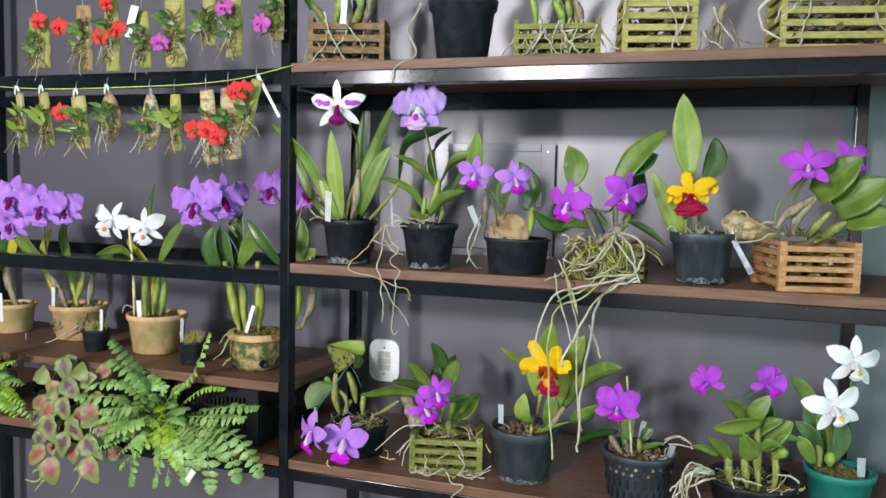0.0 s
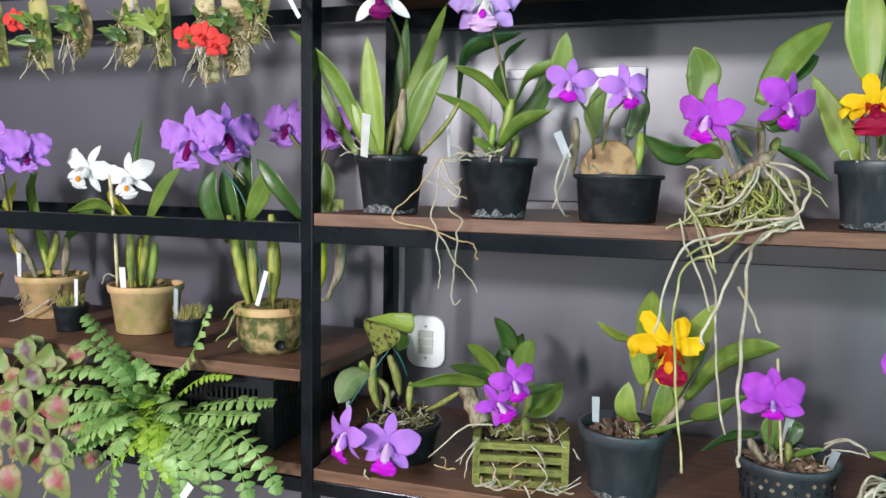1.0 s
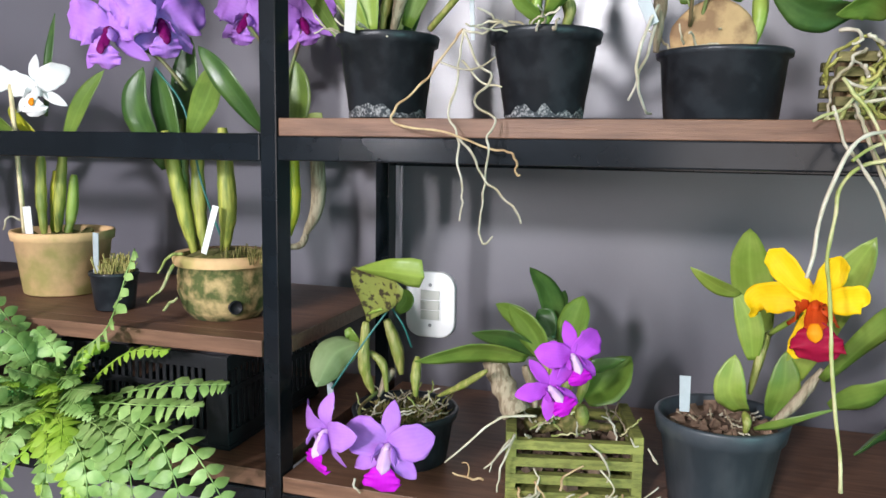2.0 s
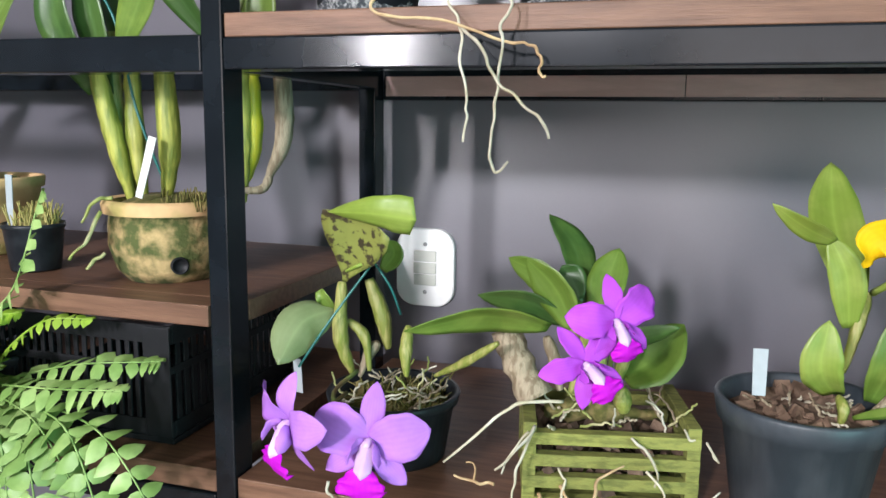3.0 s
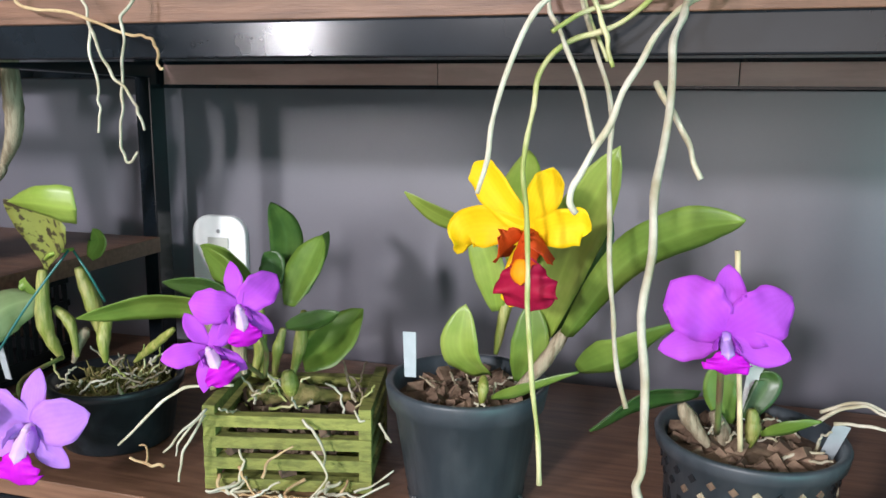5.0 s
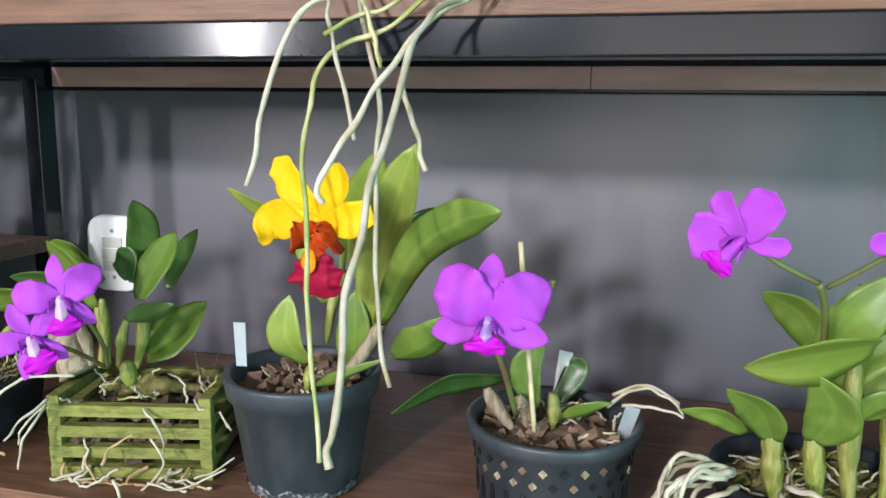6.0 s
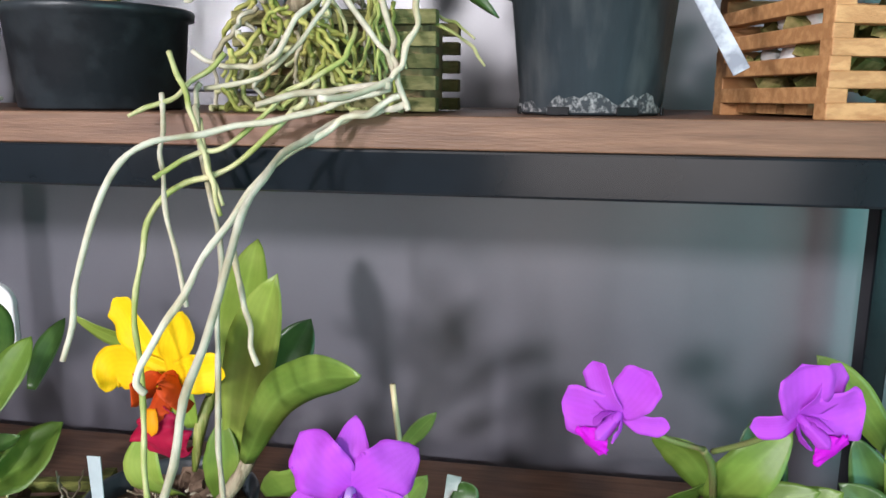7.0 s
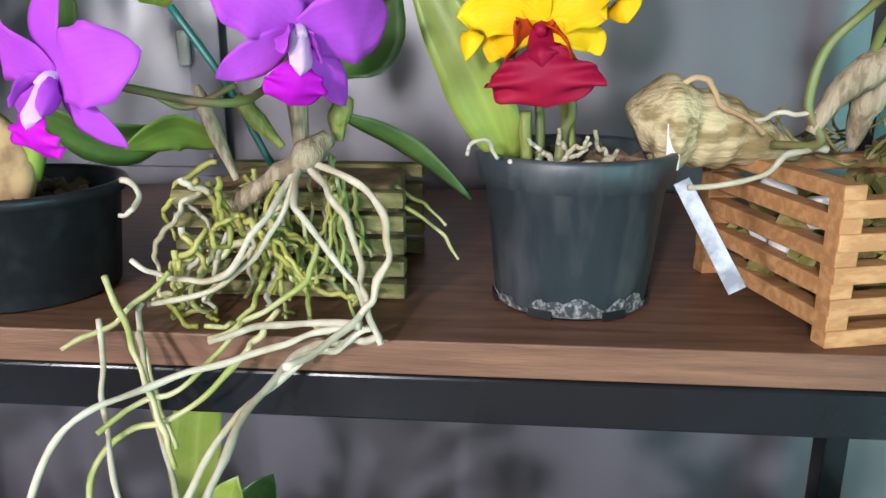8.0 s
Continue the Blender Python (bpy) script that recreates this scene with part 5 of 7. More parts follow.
leaf(j, [(0.882, 0.000, 1.130), (0.845, -0.012, 1.124), (0.806, -0.012, 1.112)], 0.056, (0.25, -0.6, 0.75), LEAF_LIGHT, base=0.3)
leaf(j, [(0.872, 0.050, 1.100), (0.848, 0.045, 1.135), (0.822, 0.040, 1.150)], 0.03, (0.5, -0.5, 0.7), LEAF)
leaf(j, [(0.884, 0.060, 1.080), (0.892, 0.060, 1.120), (0.886, 0.060, 1.155)], 0.036, mat=LEAF_DARK)
leaf(j, [(0.886, 0.045, 1.070), (0.908, 0.035, 1.100), (0.934, 0.030, 1.126)], 0.04, (0.6, -0.5, -0.5), LEAF)
leaf(j, [(0.860, 0.030, 1.112), (0.874, 0.012, 1.142), (0.896, 0.010, 1.172)], 0.032, (0.8, -0.3, -0.4), LEAF)
leaf(j, [(0.835, 0.030, 1.050), (0.822, 0.012, 1.078), (0.800, 0.004, 1.092)], 0.03, (0.4, -0.6, 0.6), LEAF)
leaf(j, [(0.860, 0.030, 1.052), (0.866, 0.010, 1.082), (0.850, 0.000, 1.108)], 0.034, (0.8, -0.4, 0.3), LEAF)
leaf(j, [(0.906, 0.040, 1.068), (0.922, 0.030, 1.092), (0.944, 0.024, 1.098)], 0.03, (0.3, -0.6, 0.6), LEAF)
leaf(j, [(0.864, 0.060, 1.111), (0.852, 0.050, 1.109), (0.834, 0.050, 1.100)], 0.02, (0.1, -0.5, 0.8), LEAF)
leaf(j, [(0.870, 0.040, 1.083), (0.886, 0.030, 1.112), (0.918, 0.020, 1.130)], 0.028, (0.4, -0.5, -0.7), LEAF)
leaf(j, [(0.880, 0.030, 1.065), (0.897, 0.020, 1.085), (0.918, 0.020, 1.084)], 0.022, (0.1, -0.5, 0.8), LEAF)
leaf(j, [(0.818, 0.040, 1.049), (0.799, 0.030, 1.064), (0.774, 0.030, 1.065)], 0.018, (0.1, -0.5, 0.8), LEAF)
leaf(j, [(0.880, 0.080, 1.092), (0.900, 0.090, 1.103), (0.895, 0.090, 1.115)], 0.028, mat=LEAF_DARK)
for pts, r, mt in (([(0.842, 0.040, 1.000), (0.837, 0.036, 1.028), (0.834, 0.032, 1.058)], 0.0085, BULB), ([(0.868, 0.040, 1.000), (0.864, 0.036, 1.028), (0.859, 0.032, 1.060)], 0.008, BULB), ([(0.886, 0.030, 1.000), (0.880, 0.025, 1.055), (0.878, 0.022, 1.118)], 0.0075, BULB), ([(0.910, 0.045, 1.000), (0.912, 0.045, 1.035), (0.906, 0.045, 1.075)], 0.007, BULB), ([(0.906, 0.030, 1.061), (0.918, 0.020, 1.074), (0.924, 0.020, 1.081)], 0.009, LEAF_LIGHT)):
    bulb(j, pts, r, mt)
stem(j, [(0.861, 0.030, 1.106), (0.852, 0.000, 1.149), (0.843, -0.020, 1.169)], 0.0022)
stem(j, [(0.843, -0.020, 1.169), (0.820, -0.035, 1.181), (0.802, -0.040, 1.193)], 0.0016)
stem(j, [(0.849, -0.015, 1.166), (0.861, -0.035, 1.181), (0.873, -0.050, 1.195)], 0.0016)
flower(j, (0.796, -0.045, 1.197), 0.033, (-0.3, -1.0, -0.2), -42, MAGENTA, MAGENTA, DEEP, MAGENTA, frill=0.04, lip_size=0.62, limbs=(("petal", -128, 0.9, 0.86, 0.0, 0.12), ("petal", -12, 1.0, 0.7, 0.0, 0.1), ("sepal", 56, 0.78, 0.36, 0.0, 0.0), ("sepal", -72, 0.9, 0.46, 0.0, -0.1), ("sepal", -160, 0.7, 0.36, 0.0, 0.0)), label="magenta flower turned aside")
flower(j, (0.881, -0.050, 1.204), 0.034, (0.25, -1, -0.2), 46, MAGENTA, MAGENTA, DEEP, MAGENTA, frill=0.04, lip_size=0.62, limbs=(("petal", 34, 0.95, 0.86, 0.0, 0.12), ("petal", 124, 0.92, 0.84, 0.0, 0.1), ("sepal", -58, 0.72, 0.38, 0.0, 0.0), ("sepal", 78, 0.95, 0.46, 0.0, -0.1), ("sepal", 165, 0.7, 0.36, 0.0, 0.0)), label="magenta flower with rounded petals")
for pts in ([(0.800, 0.030, 1.027), (0.776, 0.010, 1.041), (0.759, 0.005, 1.010), (0.747, 0.000, 0.980)], [(0.795, 0.030, 1.031), (0.768, 0.010, 1.024), (0.756, 0.000, 0.987)], [(0.845, 0.020, 1.022), (0.862, 0.000, 1.027), (0.888, 0.000, 1.021)], [(0.841, 0.020, 1.016), (0.845, 0.000, 1.010)], [(0.912, 0.030, 1.033), (0.932, 0.020, 1.037), (0.946, 0.020, 1.027)], [(0.800, 0.030, 1.017), (0.784, 0.010, 1.012), (0.792, 0.005, 0.985)]):
    root(j, pts, 0.0021)
for k in range(30):
    p0 = Vector(c) + Vector((random.uniform(-0.05, 0.06), random.uniform(-0.05, 0.03), 0.05))
    root(j, hidden_walk(p0, 0.009, 4, (random.uniform(-1, 1), random.uniform(-1, 0.4), 0.3)), 0.0012, random.choice((ROOT, ROOT_GREEN)))

for k in range(9):
    p0 = Vector((random.uniform(0.79, 0.82), random.uniform(0.02, 0.05), random.uniform(1.01, 1.03)))
    p1 = p0 + Vector((random.uniform(-0.035, -0.015), -0.025, random.uniform(0.0, 0.012)))
    p2 = Vector((random.uniform(0.742, 0.778), random.uniform(-0.01, 0.01), random.uniform(0.965, 0.99)))
    root(j, [p0, p1, p1.lerp(p2, 0.5) + Vector((-0.006, -0.006, 0.004)), p2], random.uniform(0.0017, 0.0024), ROOT)

# white orchid in a teal pot
c = (1.016, 0.085, LO)
l = thing("potted_orchid", c, "white orchid with yellow throats in a teal plastic pot", "orchid", "orchids on the bottom shelf")
pot(l, c, 0.053, 0.041, 0.095, TEAL_POT, rim=0.014, fill_mat=MOSS, label="teal plastic pot")
leaf(l, [(0.981, 0.070, 1.053), (0.963, 0.050, 1.101), (0.938, 0.050, 1.122)], 0.03, mat=LEAF_DARK)
leaf(l, [(0.987, 0.080, 1.050), (0.971, 0.080, 1.103), (0.955, 0.080, 1.141)], 0.032, mat=LEAF_DARK)
leaf(l, [(0.998, 0.080, 1.052), (0.992, 0.080, 1.105), (0.977, 0.080, 1.148)], 0.034, mat=LEAF)
leaf(l, [(0.990, 0.100, 1.119), (0.956, 0.100, 1.165), (0.933, 0.100, 1.188)], 0.024, mat=LEAF)
leaf(l, [(1.001, 0.060, 1.059), (1.011, 0.060, 1.104), (0.996, 0.060, 1.141)], 0.03, mat=LEAF_DARK)
leaf(l, [(0.970, 0.050, 1.053), (0.954, 0.040, 1.084), (0.942, 0.040, 1.100)], 0.024, mat=LEAF)
bulb(l, [(0.997, 0.060, 1.049), (0.996, 0.060, 1.058), (0.997, 0.060, 1.073)], 0.01, LEAF_LIGHT)
bulb(l, [(0.980, 0.060, 1.046), (0.978, 0.060, 1.071), (0.976, 0.060, 1.090)], 0.008, BULB)
stem(l, [(0.997, 0.070, 1.070), (1.017, 0.060, 1.143), (1.016, 0.030, 1.217)], 0.0024)
stem(l, [(0.999, 0.070, 1.070), (0.998, 0.040, 1.120), (0.987, 0.000, 1.160)], 0.0024)
flower(l, (0.982, -0.030, 1.172), 0.046, (0.25, -1, 0.1), 16, WHITE, WHITE, WHITE, WHITE, petal_w=0.62, sepal_w=0.42, lip_size=0.55, eye=YELLOW, label="white flower with a yellow throat")
flower(l, (1.013, 0.010, 1.237), 0.045, (0.35, -1, 0.1), -8, WHITE, WHITE, WHITE, WHITE, petal_w=0.62, sepal_w=0.4, lip_size=0.55, eye=YELLOW, label="white flower with a yellow throat")
plant_tag(l, (1.042, 0.050, 1.040), (1.041, 0.050, 1.072), 0.013, GREY_TAG, label="pale grey plastic tag")


# ---- right bay, top shelf ----
def top_crate(px, w, h, mat, rows, label, turn, roots, bulbs, leaves, depth=0.1, root_mat=None):
    c = Vector((px, 0.03 + w * 0.42, TOP))
    o = thing("crated_orchid", c, label, "orchid", "orchids on the top shelf")
    m = crate(o, c, w, depth, h, rows, mat, turn, slat=0.01, fill_mat=BARK)
    for k in range(roots):
        p0 = m @ Vector((random.uniform(-w / 2, w / 2), -depth * random.uniform(0.3, 0.55), random.uniform(h * 0.7, h * 1.1)))
        pts = floored(hidden_walk(p0, 0.017, random.randint(4, 6), (random.uniform(-0.7, 0.7), random.uniform(-0.5, 0.02), -1), 0.55), TOP, 0.002)
        root(o, pts, random.uniform(0.0013, 0.0021), root_mat)
    for k in range(bulbs):
        x = random.uniform(-w / 2, w / 2) * 0.7
        p0 = m @ Vector((x, random.uniform(-0.02, 0.03), h * 0.9))
        tip = p0 + Vector((random.uniform(-0.03, 0.03), -0.01, random.uniform(0.04, 0.07)))
        bulb(o, [p0, p0.lerp(tip, 0.5) + Vector((0.004, 0, 0)), tip], random.uniform(0.006, 0.01), random.choice((BULB, LEAF_LIGHT, BULB_DRY)))
        if k < leaves:
            leaf(o, [tip - Vector((0, 0, 0.01)), tip + Vector((random.uniform(-0.03, 0.03), -0.01, 0.06)), tip + Vector((random.uniform(-0.07, 0.07), -0.02, 0.12))], 0.03)
    return o, m


o, m = top_crate(0.084, 0.15, 0.092, BROWN_WOOD, 4, "orchid in a dark brown wooden slat basket", 16, 9, 7, 5)
plant_tag(o, (0.103, 0.020, 1.810), (0.106, 0.020, 1.867), 0.014)
o, m = top_crate(0.505, 0.155, 0.07, GREEN_WOOD, 4, "orchid with thick pale roots on a mossy slat basket", 8, 24, 5, 2)
o, m = top_crate(0.68, 0.125, 0.1, YELLOW_WOOD, 5, "orchid in a yellow-green wooden slat basket", 12, 3, 4, 3)
bulb(o, [(0.782, 0.050, 1.755), (0.783, 0.050, 1.788), (0.794, 0.050, 1.820)], 0.009, BULB_DRY)
for k in range(12):
    p0 = Vector((0.769, 0.040, 1.786)) + Vector((random.uniform(-0.02, 0.03), random.uniform(-0.01, 0.03), random.uniform(-0.02, 0.03)))
    root(o, floored(hidden_walk(p0, 0.014, 5, (random.uniform(-0.3, 0.9), -0.2, -0.8)), TOP, 0.002), 0.0015, random.choice((ROOT, BULB_DRY)))
o, m = top_crate(0.955, 0.17, 0.1, YELLOW_WOOD, 5, "orchid in a wide yellow-green wooden slat basket", 10, 7, 5, 3)
root(o, [(0.868, 0.030, 1.825), (0.847, 0.030, 1.803), (0.852, 0.030, 1.772), (0.883, 0.030, 1.752)], 0.0026)
c = (0.325, 0.08, TOP)
o = thing("potted_orchid", c, "tall black plastic pot with an orchid", "orchid", "orchids on the top shelf")
pot(o, c, 0.063, 0.047, 0.118, BLACK_POT, rim=0.018, fill_mat=BARK, label="tall glossy black pot")
for k in range(4):
    p0 = Vector(c) + Vector((random.uniform(-0.03, 0.03), random.uniform(-0.03, 0.03), 0.1))
    leaf(o, [p0, p0 + Vector((random.uniform(-0.04, 0.04), 0, 0.1)), p0 + Vector((random.uniform(-0.1, 0.1), -0.03, 0.19))], 0.034)
root(o, [(0.258, 0.030, 1.843), (0.237, 0.020, 1.791), (0.256, 0.010, 1.747), (0.223, -0.004, 1.722), (0.213, -0.005, 1.694)], 0.0019)

# ---- wall fittings ----
plate = thing("light_switch", (0.039, WALL_Y, 1.068), "white rounded switch plate with three rockers on the grey wall", "light switch")
bm = bmesh.new()
box(bm, 0.039 - 0.041, 0.039 + 0.041, WALL_Y - 0.009, WALL_Y, 1.068 - 0.053, 1.068 + 0.053)
bmesh.ops.bevel(bm, geom=[e for e in bm.edges if abs(e.verts[0].co.y - e.verts[1].co.y) > 0.005], offset=0.026, segments=8, affect="EDGES", profile=0.5)
bmesh.ops.bevel(bm, geom=[e for e in bm.edges if all(v.co.y < WALL_Y - 0.008 for v in e.verts)], offset=0.003, segments=3, affect="EDGES", profile=0.5)
part("plate", bm, PLATE, plate, smooth=False)
part("rocker_frame", boxed(0.0225, 0.0575, WALL_Y - 0.0102, WALL_Y - 0.0085, 1.0435, 1.0925, bevel=0.001), PLATE, plate, smooth=False)
for z, lift in ((1.0445, 0.0), (1.0607, 0.0012), (1.0769, 0.0)):
    part("rocker", boxed(0.0245, 0.0555, WALL_Y - 0.0125 - lift, WALL_Y - 0.0095, z, z + 0.0146, bevel=0.001), ROCKER, plate, "ivory rocker", smooth=False)
for z in (1.035, 1.1):
    part("screw", lathe(bmesh.new(), [(0, 0), (0.0028, 0), (0.0028, 0.001), (0, 0.0016)], segs=14), WIRE, plate).matrix_world = Matrix.Translation((0.0395, WALL_Y - 0.0088, z)) @ pose(0, 0, 0, 90, 0, 0)

cover = thing("distribution_board", (0.27, WALL_Y, 1.36), "grey painted metal cover of an electrical board on the wall", "electrical panel")
part("door", boxed(0.165, 0.448, WALL_Y - 0.012, WALL_Y, 1.36, 1.6, bevel=0.002), PANEL, cover, smooth=False)
part("frame", boxed(0.42, 0.4525, WALL_Y - 0.0155, WALL_Y - 0.0125, 1.352, 1.606, bevel=0.001), PANEL, cover, smooth=False)
part("frame", boxed(0.16, 0.4195, WALL_Y - 0.0155, WALL_Y - 0.0125, 1.588, 1.606, bevel=0.001), PANEL, cover, smooth=False)
part("latch", boxed(0.412, 0.424, WALL_Y - 0.022, WALL_Y - 0.016, 1.462, 1.496, bevel=0.002), ROCKER, cover, "small ivory latch", smooth=False)
for z in (1.37, 1.585):
    part("screw", boxed(0.433, 0.438, WALL_Y - 0.0168, WALL_Y - 0.0155, z, z + 0.005, bevel=0.0008), WIRE, cover, smooth=False)


# ---- left bay, shelf of clay pots ----
def tuft(plant, place, r, height, count, mat, name="tuft"):
    bm = bmesh.new()
    for k in range(count):
        a, q = random.uniform(0, 6.28), r * math.sqrt(random.random())
        p0 = Vector(place) + Vector((q * math.cos(a), q * math.sin(a), 0))
        tube(bm, [p0, p0 + Vector((random.uniform(-0.3, 0.3) * height, random.uniform(-0.3, 0.3) * height, height * random.uniform(0.5, 1)))], [0.0011, 0.0006], 3, 4)
    part(name, bm, mat, plant)


c = (-0.715, 0.205, LEFT)
o = thing("potted_orchid", c, "mauve cattleya with many flowers in a clay pot", "orchid", "orchids in clay pots")
pot(o, c, 0.066, 0.054, 0.086, TERRA, rim=0.015, fill_mat=MOSS, label="pale terracotta pot")
leaf(o, [(-0.792, 0.200, 1.208), (-0.790, 0.170, 1.312), (-0.743, 0.150, 1.380)], 0.025, mat=YELLOW_LEAF)
leaf(o, [(-0.725, 0.200, 1.198), (-0.728, 0.180, 1.329), (-0.737, 0.180, 1.396)], 0.022, mat=LEAF)
leaf(o, [(-0.785, 0.160, 1.299), (-0.828, 0.150, 1.340), (-0.869, 0.150, 1.374)], 0.04, mat=LEAF)
for pts, mt in (([(-0.728, 0.180, 1.175), (-0.733, 0.160, 1.224), (-0.763, 0.150, 1.273)], BULB_DRY), ([(-0.715, 0.200, 1.177), (-0.728, 0.200, 1.227), (-0.731, 0.200, 1.270)], CLUB), ([(-0.703, 0.220, 1.175), (-0.693, 0.220, 1.220), (-0.689, 0.220, 1.263)], BULB_DRY), ([(-0.733, 0.200, 1.176), (-0.706, 0.200, 1.228), (-0.695, 0.200, 1.272)], CLUB)):
    bulb(o, pts, 0.0095, mt)
leaf(o, [(-0.731, 0.200, 1.263), (-0.758, 0.200, 1.355), (-0.742, 0.200, 1.398)], 0.025)
leaf(o, [(-0.693, 0.220, 1.256), (-0.648, 0.220, 1.301), (-0.612, 0.220, 1.331)], 0.03, mat=LEAF_DARK)
stem(o, [(-0.758, 0.150, 1.287), (-0.717, 0.100, 1.362), (-0.670, 0.050, 1.412)], 0.003, BULB_DRY)
for px, rl, sz in (((-0.649, 0.030, 1.435), 0, 0.056), ((-0.733, 0.030, 1.454), -8, 0.056), ((-0.612, 0.060, 1.431), 14, 0.045), ((-0.741, 0.030, 1.393), 10, 0.045), ((-0.831, 0.050, 1.434), 0, 0.055)):
    flower(o, px, sz, (0.4, -1, 0.05), rl, PURPLE, PURPLE, PURPLE, WINE, lobes=PURPLE, petal_w=0.95, sepal_w=0.42, frill=0.13, lip_size=0.7, eye=WINE, label="mauve flower with a dark throat")
plant_tag(o, (-0.744, 0.150, 1.182), (-0.733, 0.140, 1.236), 0.011)
bm = bmesh.new()
for k in range(26):
    p0 = Vector(c) + Vector((random.uniform(-0.02, 0.06), -0.035, random.uniform(0.06, 0.085)))
    tube(bm, floored(hidden_walk(p0, 0.012, 5, (random.uniform(-0.5, 0.7), -0.35, -0.8)), LEFT, 0.001), [0.0013] * 6, 2, 4)
part("roots", bm, BULB_DRY, o, "mat of thin dry roots over the rim")
root(o, [(-0.655, 0.140, 1.148), (-0.723, 0.120, 1.104), (-0.794, 0.120, 1.094), (-0.822, 0.140, 1.114)], 0.0019)

c = (-0.437, 0.155, LEFT)
o = thing("potted_orchid", c, "white cattleya with yellow throats in a clay pot", "orchid", "orchids in clay pots")
pot(o, c, 0.066, 0.055, 0.09, TERRA, rim=0.014, fill_mat=MOSS, label="pale terracotta pot with green algae")
leaf(o, [(-0.467, 0.160, 1.309), (-0.502, 0.150, 1.348), (-0.504, 0.140, 1.368)], 0.022, mat=YELLOW_LEAF)
leaf(o, [(-0.442, 0.170, 1.309), (-0.397, 0.160, 1.372), (-0.358, 0.160, 1.415)], 0.026, mat=LEAF)
leaf(o, [(-0.469, 0.140, 1.303), (-0.508, 0.120, 1.343), (-0.567, 0.100, 1.326)], 0.03, (0.1, -0.6, 0.75), LEAF)
leaf(o, [(-0.491, 0.190, 1.353), (-0.491, 0.200, 1.434), (-0.476, 0.200, 1.502)], 0.016, mat=LEAF_DARK)
for pts, mt in (([(-0.466, 0.150, 1.175), (-0.469, 0.150, 1.235), (-0.465, 0.150, 1.303)], CLUB), ([(-0.452, 0.160, 1.174), (-0.445, 0.160, 1.236), (-0.434, 0.160, 1.310)], CLUB), ([(-0.439, 0.160, 1.169), (-0.434, 0.170, 1.215), (-0.427, 0.170, 1.269)], LEAF_LIGHT), ([(-0.470, 0.170, 1.171), (-0.463, 0.170, 1.220), (-0.459, 0.170, 1.274)], YELLOW_LEAF)):
    bulb(o, pts, 0.009, mt)
stem(o, [(-0.482, 0.130, 1.183), (-0.477, 0.120, 1.292), (-0.504, 0.140, 1.395)], 0.0034, STICK, "stick")
for px, rl in (((-0.544, 0.130, 1.405), -22), ((-0.464, 0.150, 1.390), 8)):
    flower(o, px, 0.05, (0.25, -1, 0.05), rl, WHITE, WHITE, WHITE, WHITE, petal_w=0.72, sepal_w=0.3, lip_size=0.72, eye=ORANGE, frill=0.03, label="white flower with an orange throat")
plant_tag(o, (-0.441, 0.100, 1.171), (-0.445, 0.100, 1.227), 0.014)
root(o, [(-0.486, 0.130, 1.203), (-0.499, 0.120, 1.208), (-0.510, 0.120, 1.190)], 0.0017)

c = (-0.132, 0.1, LEFT)
o = thing("potted_orchid", c, "mauve cattleya in a mossy round clay pot with a hole", "orchid", "orchids in clay pots")
prof = [(0, 0.001), (0.042, 0), (0.052, 0.012), (0.058, 0.035), (0.058, 0.055), (0.056, 0.066), (0.062, 0.068), (0.063, 0.076), (0.06, 0.079), (0.053, 0.077), (0.052, 0.06), (0, 0.058)]
bm = lathe(bmesh.new(), prof, c, 44)
for v in bm.verts:
    v.co += 0.0015 * Vector((noise.noise(v.co * 40), noise.noise(v.co * 41), 0))
body = part("pot", bm, MOSSY, o, "mossy weathered terracotta pot")
part("rim", lathe(bmesh.new(), [(0.0625, 0.0672), (0.0642, 0.0765), (0.0615, 0.0808), (0.0528, 0.0795)], c, 44), TERRA, body, "pale clay rim")
hole = Vector((-0.079, 0.046, 1.121))
out = Vector((hole.x - c[0], hole.y - c[1], 0)).normalized()
part("drain_hole", lathe(bmesh.new(), [(0, -0.004), (0.0085, -0.004), (0.0085, 0.002), (0.0068, 0.0025), (0.0066, 0.0005), (0, 0.0005)], segs=18), CRATE_BLACK, body).matrix_world = Matrix.Translation((c[0] + out.x * 0.0572, c[1] + out.y * 0.0572, hole.z)) @ out.to_track_quat("Z", "Y").to_matrix().to_4x4()
bm = lathe(bmesh.new(), [(0.0525, 0.06), (0.05, 0.074), (0.03, 0.082), (0, 0.086)], c, 24)
for v in bm.verts:
    v.co.z += 0.004 * noise.noise(v.co * 120)
part("moss", bm, MOSS, o, "moss and roots in the pot")
for pts, mt, r in (([(-0.176, 0.100, 1.175), (-0.185, 0.090, 1.236), (-0.201, 0.080, 1.332)], CLUB, 0.0105), ([(-0.177, 0.110, 1.172), (-0.196, 0.110, 1.241), (-0.201, 0.110, 1.347)], BULB, 0.0095), ([(-0.160, 0.100, 1.173), (-0.168, 0.100, 1.242), (-0.170, 0.100, 1.345)], CLUB, 0.0098),
                   ([(-0.127, 0.090, 1.177), (-0.117, 0.085, 1.237), (-0.119, 0.080, 1.336)], CLUB, 0.0118), ([(-0.080, 0.140, 1.177), (-0.058, 0.140, 1.238), (-0.060, 0.140, 1.336)], YELLOW_LEAF, 0.0105), ([(-0.066, 0.130, 1.177), (-0.064, 0.130, 1.243), (-0.064, 0.130, 1.341)], CLUB, 0.011),
                   ([(-0.040, 0.140, 1.204), (-0.022, 0.140, 1.249), (-0.026, 0.140, 1.346)], BULB_DRY, 0.0105)):
    bulb(o, pts, r, mt)
